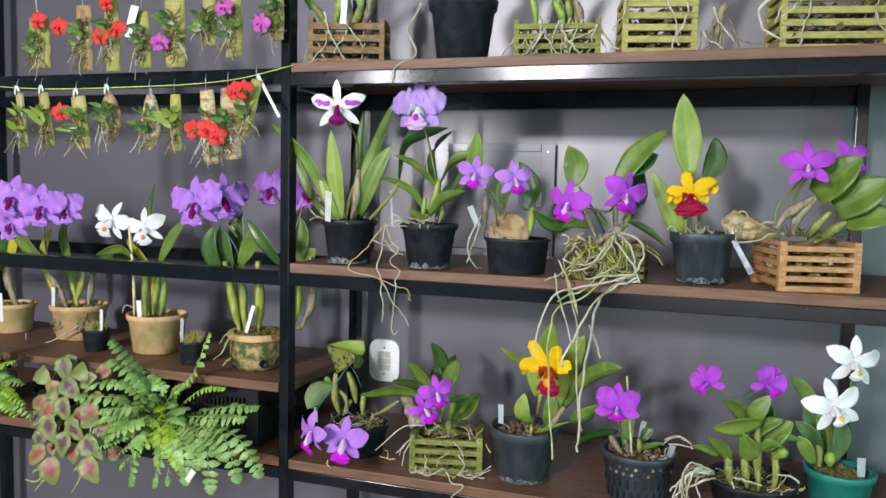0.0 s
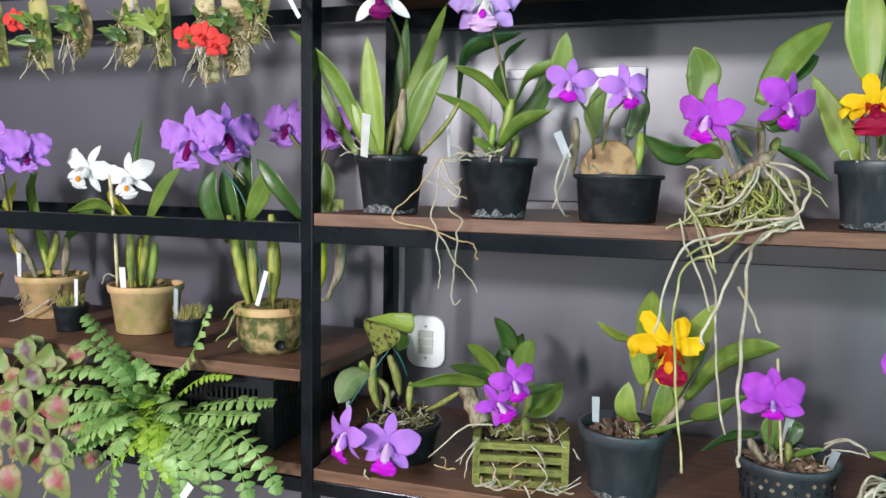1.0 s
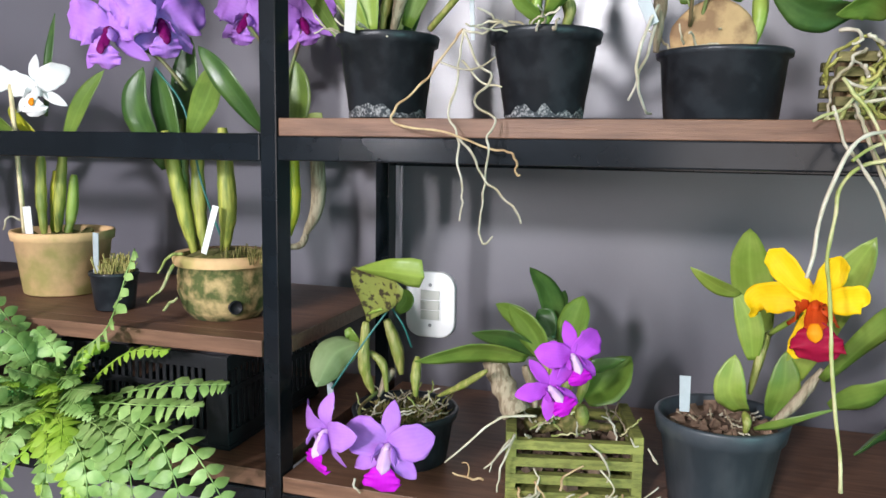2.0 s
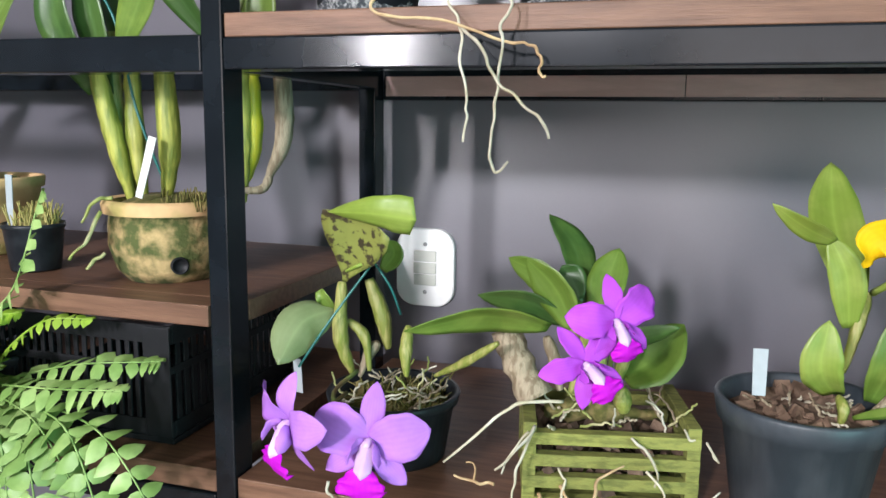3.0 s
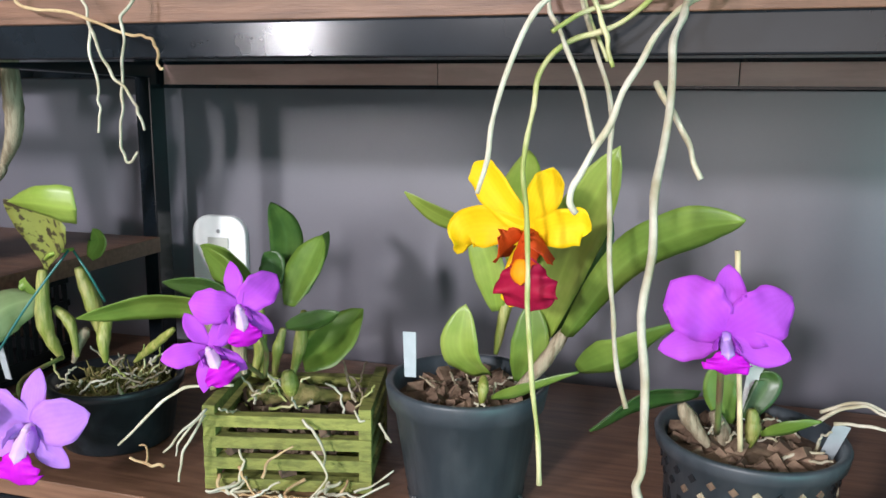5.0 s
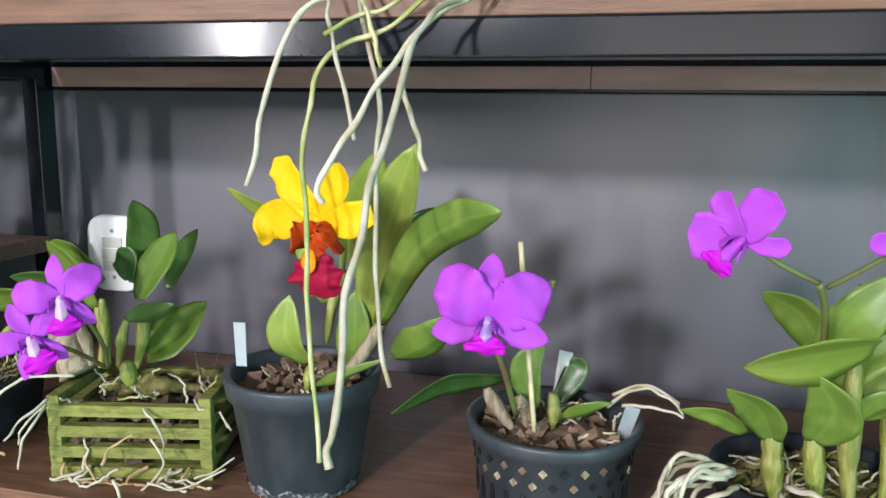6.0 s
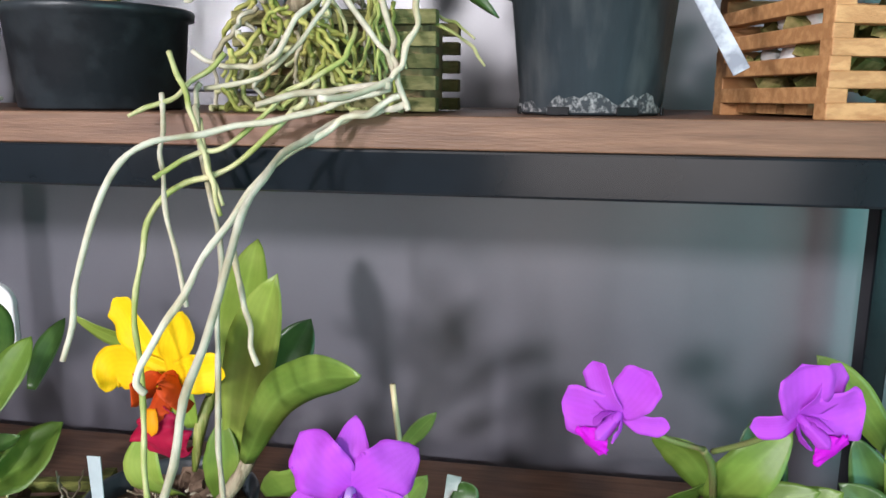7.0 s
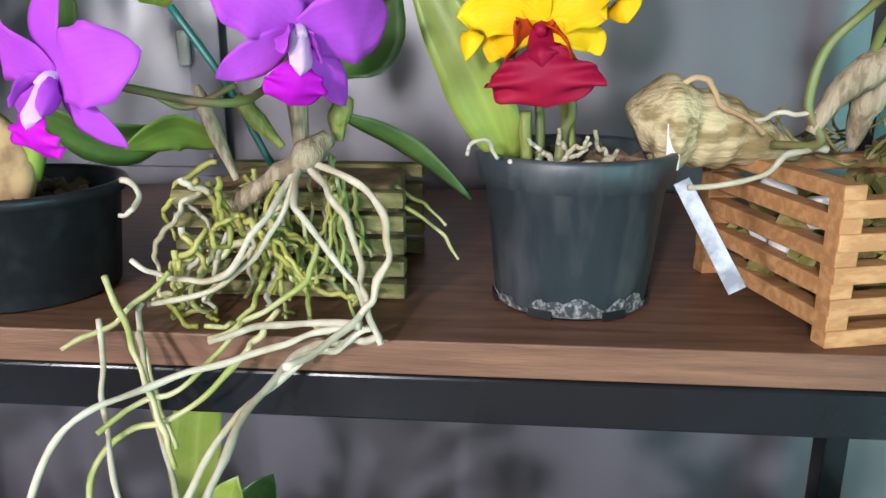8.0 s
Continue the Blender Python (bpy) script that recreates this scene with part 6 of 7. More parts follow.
bulb(o, [(-0.062, 0.110, 1.191), (-0.043, 0.130, 1.191), (-0.038, 0.140, 1.207)], 0.0055, BULB_DRY)
leaf(o, [(-0.207, 0.090, 1.285), (-0.231, 0.070, 1.359), (-0.222, 0.070, 1.408)], 0.04, mat=LEAF_DARK)
leaf(o, [(-0.197, 0.100, 1.284), (-0.205, 0.090, 1.359), (-0.219, 0.090, 1.410)], 0.036, mat=LEAF_DARK)
leaf(o, [(-0.182, 0.110, 1.321), (-0.202, 0.130, 1.394), (-0.195, 0.130, 1.451)], 0.042, mat=LEAF_DARK)
leaf(o, [(-0.163, 0.080, 1.327), (-0.129, 0.070, 1.376), (-0.109, 0.060, 1.413)], 0.036, mat=LEAF)
leaf(o, [(-0.051, 0.060, 1.333), (-0.083, 0.040, 1.385), (-0.122, 0.040, 1.427)], 0.03, mat=LEAF_DARK)
leaf(o, [(-0.086, 0.200, 1.318), (-0.079, 0.200, 1.383), (-0.084, 0.200, 1.427)], 0.04, mat=LEAF)
leaf(o, [(-0.079, 0.200, 1.325), (-0.060, 0.200, 1.343), (-0.046, 0.200, 1.359)], 0.03, mat=LEAF_LIGHT)
stem(o, [(-0.127, 0.090, 1.193), (-0.150, 0.080, 1.269), (-0.172, 0.080, 1.358), (-0.212, 0.080, 1.408)], 0.0014, GREEN_TIE, "wire_tie")
flower(o, (-0.266, 0.070, 1.453), 0.062, (0.15, -1, 0.0), 4, PURPLE, PURPLE, PURPLE, WINE, lobes=PURPLE, petal_w=0.95, sepal_w=0.34, frill=0.13, lip_size=0.7, eye=WINE, label="large frilled mauve flower with a dark throat")
flower(o, (-0.218, 0.100, 1.466), 0.058, (0.8, -0.7, 0.0), 4, PURPLE, PURPLE, PURPLE, WINE, lobes=PURPLE, petal_w=0.95, sepal_w=0.34, frill=0.13, lip_size=0.7, eye=WINE, label="large frilled mauve flower turned aside")
flower(o, (-0.165, 0.220, 1.490), 0.052, (0.1, -1, 0.0), -8, PURPLE, PURPLE, PURPLE, WINE, lobes=PURPLE, petal_w=0.95, sepal_w=0.34, frill=0.13, lip_size=0.7, eye=WINE, label="mauve flower half behind the post")
flower(o, (-0.084, 0.220, 1.482), 0.052, (0.5, -1, 0.0), 20, PURPLE, PURPLE, PURPLE, WINE, lobes=PURPLE, petal_w=0.95, sepal_w=0.34, frill=0.13, lip_size=0.6, eye=WINE, label="mauve flower hanging down")
stem(o, [(-0.189, 0.110, 1.383), (-0.226, 0.100, 1.425), (-0.274, 0.090, 1.443)], 0.0025)
stem(o, [(-0.103, 0.180, 1.370), (-0.123, 0.200, 1.432), (-0.159, 0.210, 1.476)], 0.0025)
stem(o, [(-0.096, 0.180, 1.370), (-0.087, 0.200, 1.427), (-0.078, 0.210, 1.469)], 0.0025)
plant_tag(o, (-0.132, 0.055, 1.185), (-0.117, 0.060, 1.243), 0.009)
for pts in ([(-0.158, 0.050, 1.184), (-0.171, 0.040, 1.182), (-0.187, 0.040, 1.160)], [(-0.153, 0.030, 1.134), (-0.160, 0.020, 1.125), (-0.162, 0.015, 1.121)], [(-0.164, 0.040, 1.172), (-0.175, 0.030, 1.143), (-0.195, 0.030, 1.125)]):
    root(o, pts, 0.002, ROOT_GREEN)
tuft(o, (c[0] + 0.04, c[1] - 0.01, LEFT + 0.072), 0.035, 0.02, 90, MOSS)

for px, r, tag_x in (((-0.566, 0.1, LEFT), 0.0315, 0.022), ((-0.286, 0.08, LEFT), 0.03, -0.02)):
    o = thing("seedling_pot", px, "small black pot of seedlings with a white tag", "plant pot", "small black pots")
    pot(o, px, r, r * 0.82, 0.05, BLACK_POT, rim=0.006, lip=0.0015, fill_mat=MOSS, fill=0.008, label="small square-rimmed black pot")
    tuft(o, (px[0], px[1], LEFT + 0.042), r * 0.8, 0.032, 90, YELLOW_WOOD, "seedling_tuft")
    plant_tag(o, (px[0] + tag_x, px[1] - 0.01, LEFT + 0.035), (px[0] + tag_x + 0.004, px[1] - 0.012, LEFT + 0.1), 0.009, GREY_TAG if tag_x < 0 else WHITE_TAG)

c = (-0.93, 0.2, LEFT)
o = thing("potted_orchid", c, "leafy orchid with drying bulbs in a clay pot", "orchid", "orchids in clay pots")
pot(o, c, 0.055, 0.045, 0.075, TERRA, rim=0.013, fill_mat=MOSS, label="pale terracotta pot")
bulb(o, [(-0.892, 0.180, 1.168), (-0.919, 0.180, 1.232), (-0.923, 0.180, 1.276)], 0.012, BULB_DRY)
leaf(o, [(-0.924, 0.180, 1.261), (-0.897, 0.180, 1.336), (-0.905, 0.180, 1.379)], 0.03, mat=YELLOW_LEAF)
leaf(o, [(-0.959, 0.200, 1.257), (-0.947, 0.200, 1.332), (-0.898, 0.200, 1.386)], 0.04, mat=LEAF_DARK)
plant_tag(o, (-0.855, 0.100, 1.146), (-0.859, 0.100, 1.217), 0.012)


# ---- left bay, lower shelf ----
c = Vector((-0.135, 0.11, 0.949))
o = thing("plastic_crate", c, "black slotted plastic crate under the shelf", "crate")
x0, x1, y0, y1, h = -0.34, -0.088, 0.034, 0.27, 0.118
part("base", boxed(x0, x1, y0, y1, 0.95, 0.956, bevel=0.001), CRATE_BLACK, o, smooth=False)
for z, hh in ((0.957, 0.016), (0.949 + h - 0.018, 0.018), (0.949 + h * 0.6, 0.008)):
    for b in ((x0, x1, y0, y0 + 0.004), (x0, x1, y1 - 0.004, y1), (x0, x0 + 0.004, y0 + 0.0045, y1 - 0.0045), (x1 - 0.004, x1, y0 + 0.0045, y1 - 0.0045)):
        part("band", boxed(*b, z, z + hh, bevel=0.0008), CRATE_BLACK, o, smooth=False)
for k in range(24):
    x = x0 + 0.006 + (x1 - x0 - 0.018) * k / 23
    part("bar", boxed(x, x + 0.005, y0 + 0.001, y0 + 0.0035, 0.973, 1.05, bevel=0.0006), CRATE_BLACK, o, smooth=False)
for k in range(18):
    y = y0 + 0.01 + (y1 - y0 - 0.02) * k / 17
    part("bar", boxed(x1 - 0.0035, x1 - 0.001, y, y + 0.007, 0.973, 1.05, bevel=0.0006), CRATE_BLACK, o, smooth=False)
for x in (x0 + 0.0, x1 - 0.03):
    part("corner", boxed(x, x + 0.03, y0 - 0.002, y0 + 0.0005, 0.957, 1.066, bevel=0.001), CRATE_BLACK, o, smooth=False)


def frond(plant, pts, size, pairs, mat, sideways=(0, -0.4, 0.9), droop=0.25, label=""):
    """A fern frond: a thin rachis with pairs of small toothed leaflets that shorten towards the tip."""
    line = curve(pts, 10)
    bm = bmesh.new()
    tube(bm, pts, [0.0014 - 0.001 * k / (len(pts) - 1) for k in range(len(pts))], 6, 5)
    up0 = Vector(sideways)
    for k in range(pairs):
        u = 0.1 + 0.9 * k / pairs
        q = u * (len(line) - 1)
        a = int(q)
        c = line[a].lerp(line[min(a + 1, len(line) - 1)], q - a)
        ahead = (line[min(a + 1, len(line) - 1)] - line[max(a - 1, 0)]).normalized()
        up = (up0 - ahead * up0.dot(ahead)).normalized()
        s = ahead.cross(up)
        ln = size * (0.55 + 0.45 * math.sin(math.pi * min(1, u * 1.5) * 0.5)) * (1 if u < 0.55 else max(0.16, 1 - (u - 0.55) * 1.75))
        for sg in (-1, 1):
            d = (s * sg + ahead * random.uniform(0.1, 0.35) - up * random.uniform(0, droop)).normalized()
            w = ln * 0.45
            t = ahead
            tw = up * random.uniform(-0.55, 0.55)
            base = [c, c + d * ln * 0.12 + t * w * 0.75, c + d * ln * 0.38 + (t + tw) * w * 0.85 - up * 0.06 * ln, c + d * ln * 0.72 + (t + tw) * w * 0.55 - up * 0.13 * ln, c + d * ln - up * 0.24 * ln,
                    c + d * ln * 0.72 - (t + tw) * w * 0.42 - up * 0.13 * ln, c + d * ln * 0.38 - (t + tw) * w * 0.6 - up * 0.06 * ln, c + d * ln * 0.1 - t * w * 0.35]
            mids = [bm.verts.new(c + d * ln * f + up * 0.035 * ln - up * 0.2 * ln * f * f) for f in (0.1, 0.4, 0.72)]
            v = [bm.verts.new(p) for p in base]
            for f in ((v[0], v[1], mids[0]), (v[1], v[2], mids[1], mids[0]), (v[2], v[3], mids[2], mids[1]), (v[3], v[4], mids[2]), (v[4], v[5], mids[2]), (v[5], v[6], mids[1], mids[2]), (v[6], v[7], mids[0], mids[1]), (v[7], v[0], mids[0])):
                bm.faces.new(f)
    return part("frond", bm, mat, plant, label)


c = (-0.33, 0.06, 0.949)
fern = thing("fern", c, "bushy green fern with arching fronds spilling over the shelf", "fern")
pot(fern, c, 0.06, 0.045, 0.07, BLACK_POT, fill_mat=MOSS, label="black plastic pot")
hub = Vector((-0.283, 0.000, 1.007))
for tip, mid, mt, sz in (
        ((-0.390, -0.050, 1.164), (-0.347, -0.030, 1.104), FERN, 0.021), ((-0.386, -0.060, 1.125), (-0.318, -0.050, 1.088), FERN, 0.021), ((-0.439, -0.080, 1.072), (-0.349, -0.060, 1.082), FERN, 0.022), ((-0.437, -0.100, 1.052), (-0.337, -0.080, 1.056), FERN, 0.024),
        ((-0.356, -0.110, 0.976), (-0.301, -0.090, 1.013), FERN, 0.024), ((-0.375, -0.100, 1.030), (-0.301, -0.090, 1.043), FERN, 0.022), ((-0.303, -0.100, 0.888), (-0.288, -0.100, 0.977), FERN, 0.022), ((-0.230, -0.120, 0.903), (-0.211, -0.120, 0.972), FERN, 0.02),
        ((-0.321, -0.110, 0.923), (-0.256, -0.100, 0.981), FERN_YOUNG, 0.016), ((-0.224, -0.120, 0.948), (-0.219, -0.110, 0.994), FERN_YOUNG, 0.02), ((-0.165, -0.130, 0.952), (-0.195, -0.110, 0.997), FERN_YOUNG, 0.022), ((-0.148, -0.130, 0.924), (-0.162, -0.120, 0.991), FERN, 0.025),
        ((-0.099, -0.120, 0.910), (-0.118, -0.110, 1.003), FERN, 0.026), ((-0.044, -0.110, 0.936), (-0.088, -0.100, 1.020), FERN, 0.024), ((-0.001, -0.100, 0.949), (-0.065, -0.090, 1.016), FERN, 0.024), ((-0.042, -0.040, 1.058), (-0.121, -0.050, 1.052), FERN, 0.022),
        ((-0.145, 0.000, 1.076), (-0.191, -0.010, 1.074), FERN_YOUNG, 0.014), ((-0.163, -0.030, 1.195), (-0.203, -0.030, 1.108), FERN, 0.021), ((-0.239, 0.010, 1.072), (-0.265, 0.000, 1.067), FERN_YOUNG, 0.016), ((-0.316, -0.020, 1.090), (-0.291, -0.020, 1.066), FERN, 0.02),
        ((-0.128, -0.120, 0.953), (-0.144, -0.110, 1.016), FERN, 0.024), ((-0.275, -0.100, 1.068), (-0.263, -0.070, 1.052), FERN, 0.02), ((-0.192, -0.120, 0.987), (-0.216, -0.090, 1.014), FERN_YOUNG, 0.022), ((-0.072, -0.110, 0.975), (-0.117, -0.100, 1.021), FERN, 0.024),
        ((-0.048, -0.080, 1.045), (-0.116, -0.080, 1.041), FERN, 0.022), ((-0.174, -0.090, 1.050), (-0.210, -0.070, 1.045), FERN, 0.02), ((-0.246, -0.110, 1.017), (-0.247, -0.080, 1.023), FERN_YOUNG, 0.02), ((-0.199, -0.120, 0.912), (-0.182, -0.120, 0.989), FERN, 0.02)):
    start = hub + Vector((random.uniform(-0.015, 0.015), random.uniform(-0.01, 0.02), random.uniform(-0.015, 0.01)))
    end = Vector(tip)
    hang = Vector((0, 0, -0.008)) if end.z < hub.z else Vector((0, 0, 0.002))
    frond(fern, [start, start.lerp(Vector(mid), 0.5) + Vector((0, -0.01, 0.006)), mid, end - (end - Vector(mid)) * 0.15 + Vector((0, 0, 0.002)), end + hang], sz, 17, mt)
for k in range(40):
    an = random.uniform(-2.4, 2.4)
    start = hub + Vector((random.uniform(-0.03, 0.03), random.uniform(-0.02, 0.02), random.uniform(-0.03, 0.01)))
    ln = random.uniform(0.07, 0.13)
    end = start + Vector((ln * math.sin(an), -0.05 - 0.05 * random.random(), ln * math.cos(an) * 0.7 - 0.03))
    frond(fern, [start, start.lerp(end, 0.5) + Vector((0, -0.02, 0.018)), end], random.uniform(0.017, 0.023), 16, FERN if k % 4 else FERN_YOUNG)
plant_tag(fern, (-0.144, -0.130, 0.927), (-0.128, -0.130, 0.950), 0.012)

c = (-0.86, 0.06, 0.949)
fern2 = thing("fern", c, "green fern beside the patterned foliage plant", "fern")
pot(fern2, c, 0.06, 0.045, 0.07, BLACK_POT, fill_mat=MOSS, label="black plastic pot")
hub = Vector((-0.722, -0.020, 1.032))
for k in range(26):
    a = radians(-110 + 225 * random.random())
    end = hub + Vector((random.uniform(0.09, 0.15) * math.sin(a) + 0.02, -0.06 - 0.03 * random.random(), 0.12 * math.cos(a)))
    frond(fern2, [hub, hub.lerp(end, 0.5) + Vector((0, -0.03, 0.02)), end], 0.022, 14, FERN if k % 4 else FERN_YOUNG)

# ---- foliage plant with purple and pink leaves ----
GREENEDGE = material("patterned_leaf", (0.17, 0.25, 0.06), 0.5, vary=0.25, scale=30, bump=0.25, second=(0.26, 0.22, 0.1), translucent=0.12, veins=0.2)
PLUM = material("plum_hearted_leaf", (0.19, 0.25, 0.07), 0.5, vary=0.2, scale=40, bump=0.25, second=(0.25, 0.26, 0.12), translucent=0.1, heart=(0.1, 0.045, 0.065), veins=0.15)
ROSE = material("rose_hearted_leaf", (0.2, 0.24, 0.07), 0.5, vary=0.2, scale=40, bump=0.25, second=(0.3, 0.2, 0.1), translucent=0.1, heart=(0.27, 0.06, 0.065), veins=0.15)
c = (-0.62, 0.05, 0.949)
col = thing("foliage_plant", c, "trailing foliage plant with green leaves hearted plum and pink", "house plant")
pot(col, c, 0.06, 0.045, 0.07, BLACK_POT, fill_mat=MOSS, label="black plastic pot")


def hearted(place, aim, size, heart):
    p, d = Vector(place), Vector(aim).normalized()
    n = Vector((0.15 + random.uniform(-0.3, 0.3), -1, 0.45 + random.uniform(-0.3, 0.3)))
    side = d.cross(n).normalized()
    pts = [p - d * size / 2, p + n * 0.006, p + d * size / 2 - n * 0.004]
    part("leaf", blade(bmesh.new(), pts, size * 0.74, side, fold=0.15, thick=0.0014, tip=0.85, base=0.5, widest=0.36, n=6, cols=8, wave=0.05), heart, col)


for px, aim, sz, ht in (
        ((-0.511, -0.050, 1.092), (0.3, 0, -1), 0.05, PLUM), ((-0.456, -0.050, 1.085), (1, 0, 0.4), 0.055, ROSE), ((-0.478, -0.070, 1.057), (0.6, 0, -0.6), 0.05, PLUM), ((-0.526, -0.070, 1.046), (-0.6, 0, -0.6), 0.05, ROSE), ((-0.531, -0.080, 1.007), (-1, 0, -0.3), 0.055, ROSE),
        ((-0.515, -0.090, 0.972), (0.2, 0, -1), 0.06, PLUM), ((-0.447, -0.090, 0.979), (0.6, 0, -0.8), 0.055, PLUM), ((-0.436, -0.080, 0.999), (1, 0, -0.4), 0.055, ROSE), ((-0.416, -0.080, 1.018), (0.4, 0, -0.9), 0.05, ROSE), ((-0.588, -0.060, 0.974), (-0.6, 0, -0.6), 0.045, PLUM),
        ((-0.471, -0.100, 0.944), (-0.4, 0, -1), 0.055, PLUM), ((-0.396, -0.100, 0.948), (0.7, 0, -0.7), 0.058, PLUM), ((-0.534, -0.110, 0.917), (-0.9, 0, -0.6), 0.056, ROSE), ((-0.494, -0.110, 0.890), (0.2, 0, -1), 0.058, ROSE), ((-0.390, -0.110, 0.906), (0.5, 0, -1), 0.055, ROSE),
        ((-0.455, -0.090, 0.926), (-0.2, 0, -1), 0.045, ROSE), ((-0.384, -0.080, 0.968), (0.6, 0, -0.9), 0.05, PLUM), ((-0.380, -0.070, 0.992), (1, 0, -0.4), 0.045, ROSE), ((-0.583, -0.050, 1.012), (-1, 0, 0.2), 0.045, ROSE), ((-0.486, -0.080, 1.015), (0.3, 0, -1), 0.05, PLUM), ((-0.554, -0.080, 0.940), (-0.5, 0, -0.8), 0.045, PLUM)):
    hearted(px, aim, sz * 1.08, ht)
for k in range(26):
    p0 = Vector((-0.509, -0.040, 1.001)) + Vector((random.uniform(-0.1, 0.1), random.uniform(-0.045, 0.03), random.uniform(-0.1, 0.1)))
    hearted(p0, (random.uniform(-1, 1), random.uniform(-0.4, 0), random.uniform(-1, 0.3)), random.uniform(0.04, 0.055), random.choice((PLUM, GREENEDGE, GREENEDGE, ROSE)))
for pts in ([(-0.484, -0.080, 0.971), (-0.492, -0.100, 0.938), (-0.510, -0.110, 0.879), (-0.539, -0.110, 0.842)], [(-0.417, -0.080, 0.990), (-0.412, -0.100, 0.933), (-0.423, -0.110, 0.881), (-0.444, -0.110, 0.851)], [(-0.575, -0.030, 1.036), (-0.577, -0.020, 1.062), (-0.555, -0.020, 1.087)], [(-0.501, -0.105, 0.911), (-0.531, -0.110, 0.865), (-0.566, -0.110, 0.862)]):
    stem(col, pts, 0.0015, ROOT_GREEN)
for px in ((-0.545, -0.110, 0.879), (-0.436, -0.110, 0.899), (-0.575, -0.030, 1.030), (-0.524, -0.110, 0.860)):
    bulb(col, [Vector(px), Vector(px) + Vector((0.006, 0, 0.006)), Vector(px) + Vector((0.014, 0, 0.01))], 0.003, ROOT_GREEN)

# ---- cords and the little mounted orchids ----
cord = thing("cord", (0.005, -0.004, 1.724), "yellow-green cord strung along the shelving", "cord", "cords")
stem(cord, [(0.010, -0.003, 1.731), (-0.119, -0.030, 1.701), (-0.317, -0.050, 1.690), (-0.636, -0.060, 1.693), (-1.13, -0.004, 1.75)], 0.001, CORD, "strand")
cord2 = thing("cord", (-0.02, -0.004, 1.93), "thin wire strung along the shelving", "cord", "cords")
stem(cord2, [(-0.01, -0.003, 1.935), (-0.35, -0.03, 1.915), (-0.8, -0.035, 1.915), (-1.13, -0.004, 1.93)], 0.0012, WIRE, "strand")


def mounted(top, low, width, mat, blooms=(), bloom_mat=None, shape=0.9, leaf_mat=None, leaves=6, roots=5, hook=0.03, label="", tag=False, leafy=0.022, pale=False, clip=False):
    """A tiny orchid tied on a slab that hangs from a wire hook."""
    a, b = Vector(top), Vector(low)
    o = thing("mounted_orchid", a, label, "orchid", "little orchids hung on cords")
    side = Vector((1, 0.1, 0))
    bm = blade(bmesh.new(), [a, a.lerp(b, 0.5), b], width, side, fold=0.12, thick=0.009, tip=0.12 if shape > 0.8 else 0.5, base=shape, widest=0.5, n=5, cols=4, wave=0.02)
    part("slab", bm, mat, o)
    stem(o, [a + Vector((0, 0, -0.006)), a + Vector((0.004, -0.008, hook * 0.6)), a + Vector((0, 0, hook))], 0.0009, WIRE, "hook")
    if clip:
        part("clip", blade(bmesh.new(), [a + Vector((-0.003, -0.007, -0.004)), a + Vector((0.002, -0.009, 0.012)), a + Vector((0.006, -0.006, 0.002))], 0.009, (0.6, -0.2, 0.7), thick=0.001, n=5), WHITE_TAG, o, "white plastic clip")
    mid = a.lerp(b, 0.55) + Vector((0, -0.006, 0))
    bm = bmesh.new()
    for k in range(46):
        p0 = mid + Vector((random.uniform(-0.4, 0.4) * width, random.uniform(-0.006, 0.0), random.uniform(-0.35, 0.25) * (a - b).length))
        tube(bm, hidden_walk(p0, 0.007, 3, (random.uniform(-1, 1), -0.25, random.uniform(-1, 0.4))), [0.0013, 0.0012, 0.001, 0.0006], 2, 4)
    part("moss", bm, MOSS, o)
    for k in range(leaves):
        an = random.uniform(-1.4, 1.4)
        p0 = mid + Vector((random.uniform(-0.3, 0.3) * width, -0.008, random.uniform(-0.02, 0.03)))
        d = Vector((math.sin(an), random.uniform(-0.5, -0.1), math.cos(an) * 0.7))
        leaf(o, [p0, p0 + d * leafy * 0.6, p0 + d * leafy * 1.3 + Vector((0, -0.004, -0.004))], random.uniform(0.009, 0.014), (1, 0.2, -math.sin(an)), leaf_mat or (LEAF if k % 2 else LEAF_DARK), n=4)
    for k in range(roots):
        p0 = mid + Vector((random.uniform(-0.4, 0.4) * width, -0.007, random.uniform(-0.03, 0)))
        root(o, hidden_walk(p0, 0.012, 4, (random.uniform(-0.6, 0.6), -0.1, -1), 0.35), 0.0009, ROOT if pale or k % 2 else BULB_DRY)
    for px in blooms:
        p = Vector(px)
        stem(o, [mid, mid.lerp(p, 0.6) + Vector((0, -0.004, 0.006)), p], 0.001)
        flower(o, p, 0.021, (random.uniform(-0.2, 0.4), -1, random.uniform(-0.1, 0.2)), random.uniform(-15, 15), bloom_mat, bloom_mat, bloom_mat, bloom_mat, petal_w=0.95, sepal_w=0.6, lip_size=0.75)
    if tag:
        plant_tag(o, a + Vector((0.012, -0.004, -0.055)), a + Vector((0.0, 0.0, 0.012)), 0.007, GREY_TAG)
    return o


L1, L2 = "little orchid tied to a greenish bamboo slab", "little orchid tied to a pale wooden slab"
mounted((-0.615, -0.060, 1.680), (-0.602, -0.060, 1.568), 0.02, BAMBOO, leaf_mat=LEAF_LIGHT, clip=True, label=L1, tag=True)
mounted((-0.550, -0.060, 1.680), (-0.533, -0.060, 1.570), 0.024, BAMBOO, leaf_mat=LEAF_LIGHT, clip=True, label=L1, leafy=0.03)
mounted((-0.460, -0.060, 1.672), (-0.447, -0.060, 1.564), 0.036, BAMBOO, [(-0.489, -0.075, 1.638)], RED, clip=True, label="red-flowered little orchid on a dark mossy slab", leaves=9, leafy=0.026)
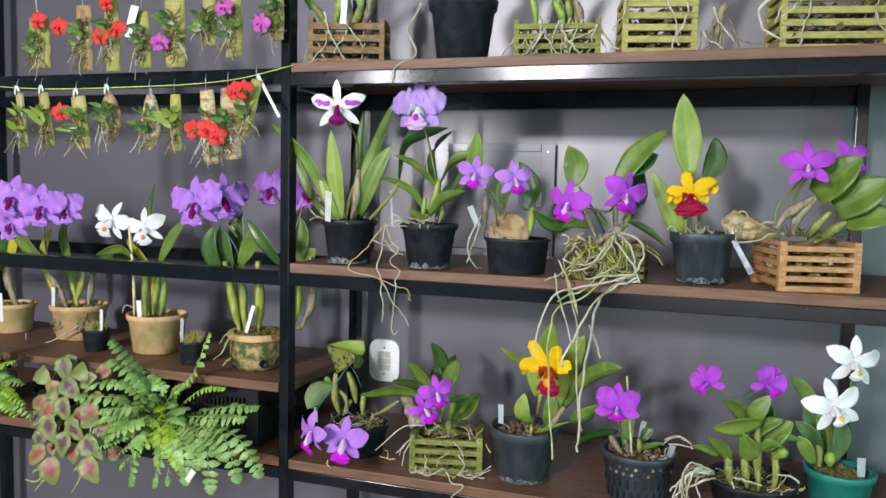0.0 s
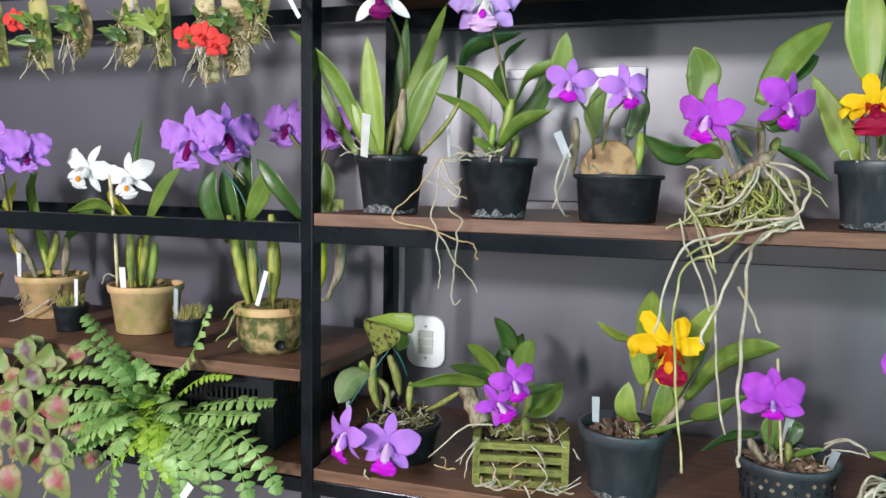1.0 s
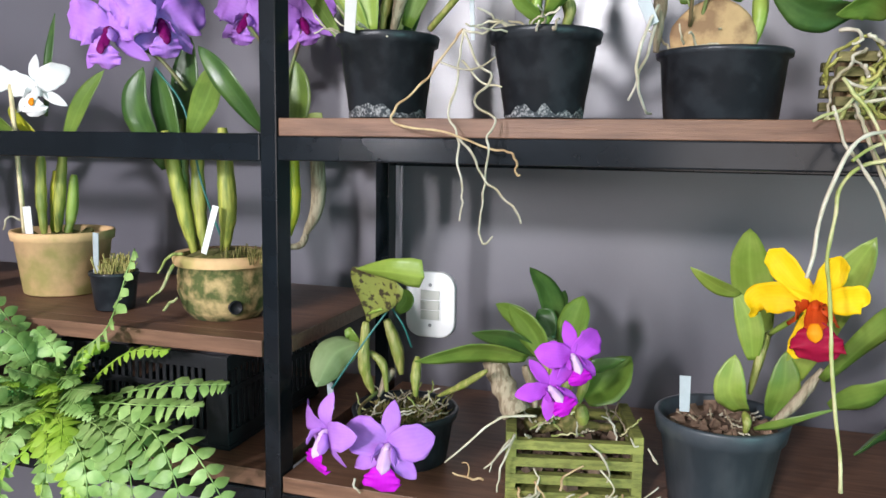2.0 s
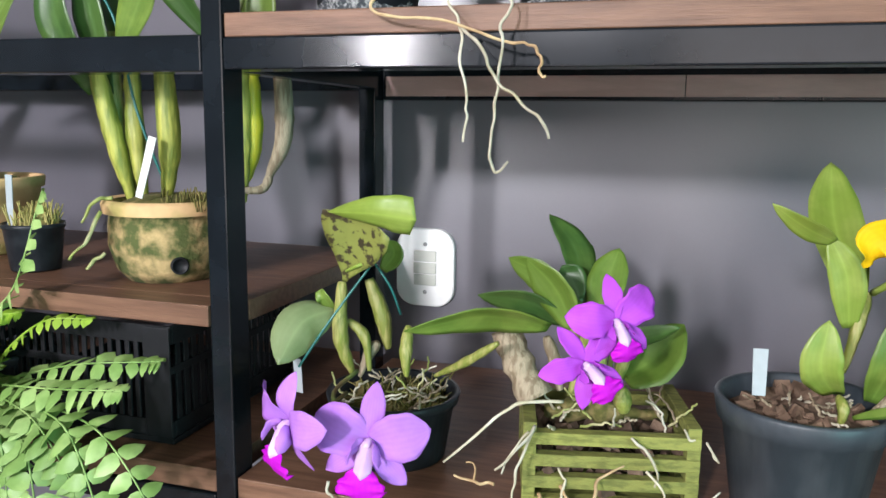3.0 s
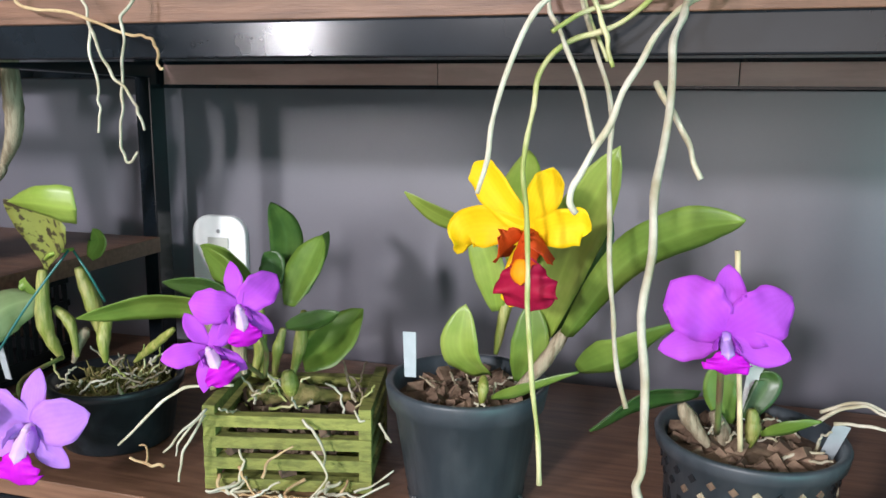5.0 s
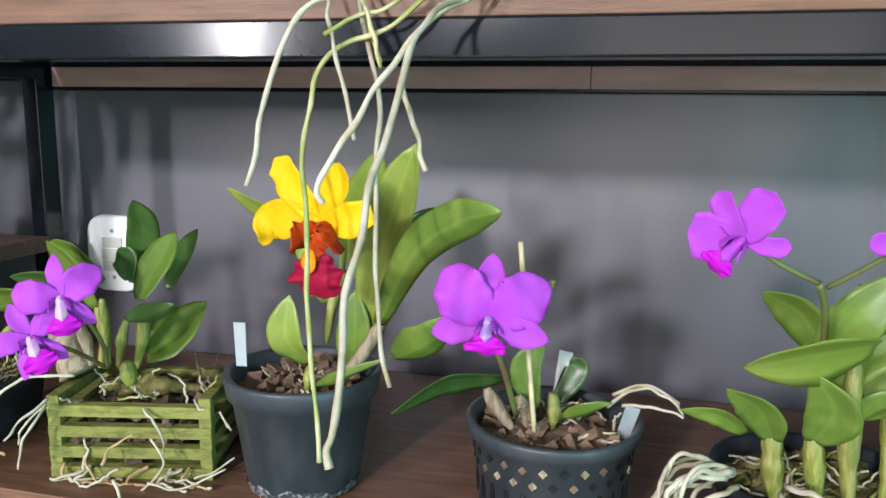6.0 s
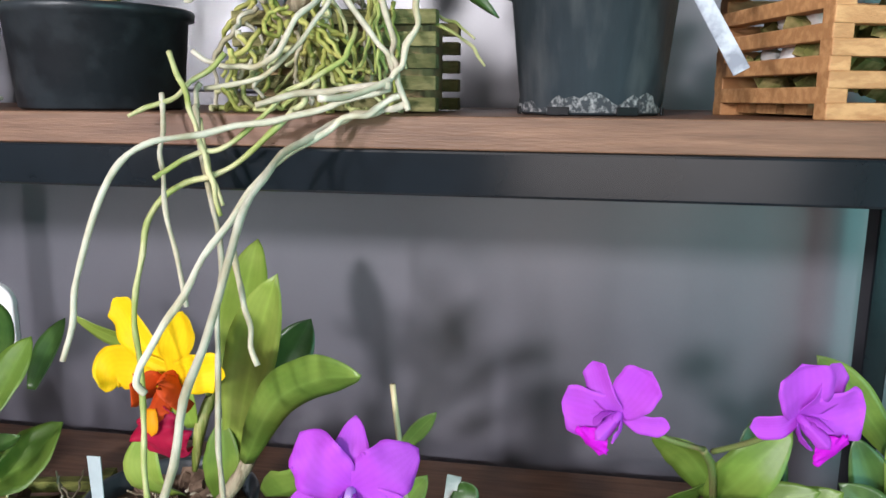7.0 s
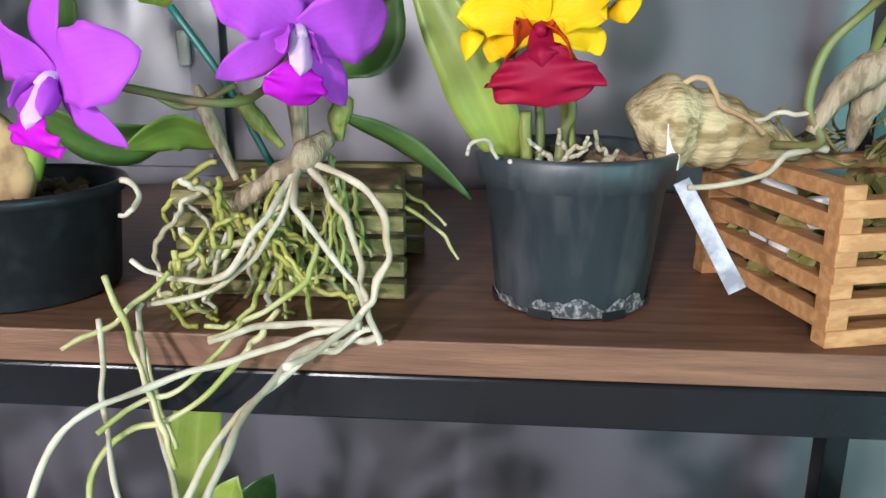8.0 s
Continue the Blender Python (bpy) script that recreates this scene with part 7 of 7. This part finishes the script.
mounted((-0.386, -0.055, 1.679), (-0.378, -0.055, 1.579), 0.046, TAN_WOOD, shape=0.3, clip=True, label="little orchid tied to an oval bark slab", leaves=12, roots=9, tag=True)
mounted((-0.283, -0.055, 1.673), (-0.284, -0.055, 1.562), 0.044, CREAM_WOOD, shape=0.35, label="little orchid tied to a pale bark slab", leaves=8, tag=True)
mounted((-0.228, -0.050, 1.673), (-0.224, -0.050, 1.563), 0.024, BAMBOO, leaf_mat=LEAF_LIGHT, label=L1, leaves=9, leafy=0.034)
mounted((-0.159, -0.045, 1.681), (-0.146, -0.045, 1.537), 0.032, CREAM_WOOD, [(-0.173, -0.065, 1.602), (-0.140, -0.070, 1.603), (-0.122, -0.065, 1.589)], RED, label="red-flowered little orchid with trailing roots on a slab", leaves=8, roots=14, pale=True)
mounted((-0.112, -0.040, 1.685), (-0.101, -0.040, 1.547), 0.04, CREAM_WOOD, label="little orchid tied to a plain pale board", leaves=6, roots=8)
mounted((-0.052, -0.035, 1.700), (-0.071, -0.050, 1.592), 0.025, BAMBOO, [(-0.085, -0.060, 1.676), (-0.065, -0.060, 1.677)], RED, label="red-flowered little orchid on a slanted bamboo slab", leaves=8)
mounted((-0.576, -0.045, 1.841), (-0.571, -0.045, 1.734), 0.05, BAMBOO, [(-0.560, -0.060, 1.829)], RED, label="red-flowered little orchid on a broad green slab", hook=0.08)
mounted((-0.461, -0.040, 1.860), (-0.458, -0.040, 1.727), 0.038, TAN_WOOD, [(-0.506, -0.060, 1.814)], RED, label="little orchid on a tan slab", leaves=9, hook=0.06)
mounted((-0.392, -0.040, 1.884), (-0.387, -0.040, 1.724), 0.034, BAMBOO, [(-0.398, -0.060, 1.790), (-0.357, -0.060, 1.803), (-0.384, -0.060, 1.857)], RED, label="red-flowered little orchid on a long slab", leaves=9, roots=8, hook=0.04)
mounted((-0.319, -0.035, 1.842), (-0.310, -0.035, 1.729), 0.03, BAMBOO, label=L1, leaves=9, hook=0.07)
mounted((-0.241, -0.035, 1.882), (-0.239, -0.035, 1.729), 0.046, YELLOW_WOOD, [(-0.258, -0.055, 1.774)], PINK, label="pink-flowered little orchid on a broad slab", leaves=10, hook=0.04)
mounted((-0.164, -0.030, 1.868), (-0.162, -0.030, 1.769), 0.03, BAMBOO, label=L1, leaves=10, hook=0.05)
mounted((-0.112, -0.030, 1.876), (-0.107, -0.030, 1.745), 0.04, YELLOW_WOOD, [(-0.115, -0.050, 1.835)], PINK, label="pink-flowered little orchid on a mossy slab", leaves=9, roots=10, hook=0.04)
mounted((-0.022, -0.020, 1.873), (-0.019, -0.020, 1.777), 0.034, BAMBOO, [(-0.037, -0.045, 1.803)], PINK, label="pink-flowered little orchid on a green slab", leaves=8, hook=0.05)
tg = thing("hanging_tag", (-0.320, -0.050, 1.850), "long white plastic tag hanging among the slabs", "plant tag")
plant_tag(tg, (-0.338, -0.055, 1.788), (-0.322, -0.050, 1.850), 0.02)
stem(tg, [(-0.322, -0.050, 1.850), (-0.322, -0.045, 1.879), (-0.329, -0.035, 1.901)], 0.0008, WIRE, "hook")
tg = thing("hanging_tag", (-0.054, -0.030, 1.713), "white plastic tag hanging from the cord", "plant tag")
plant_tag(tg, (-0.005, -0.030, 1.629), (-0.054, -0.030, 1.711), 0.007)
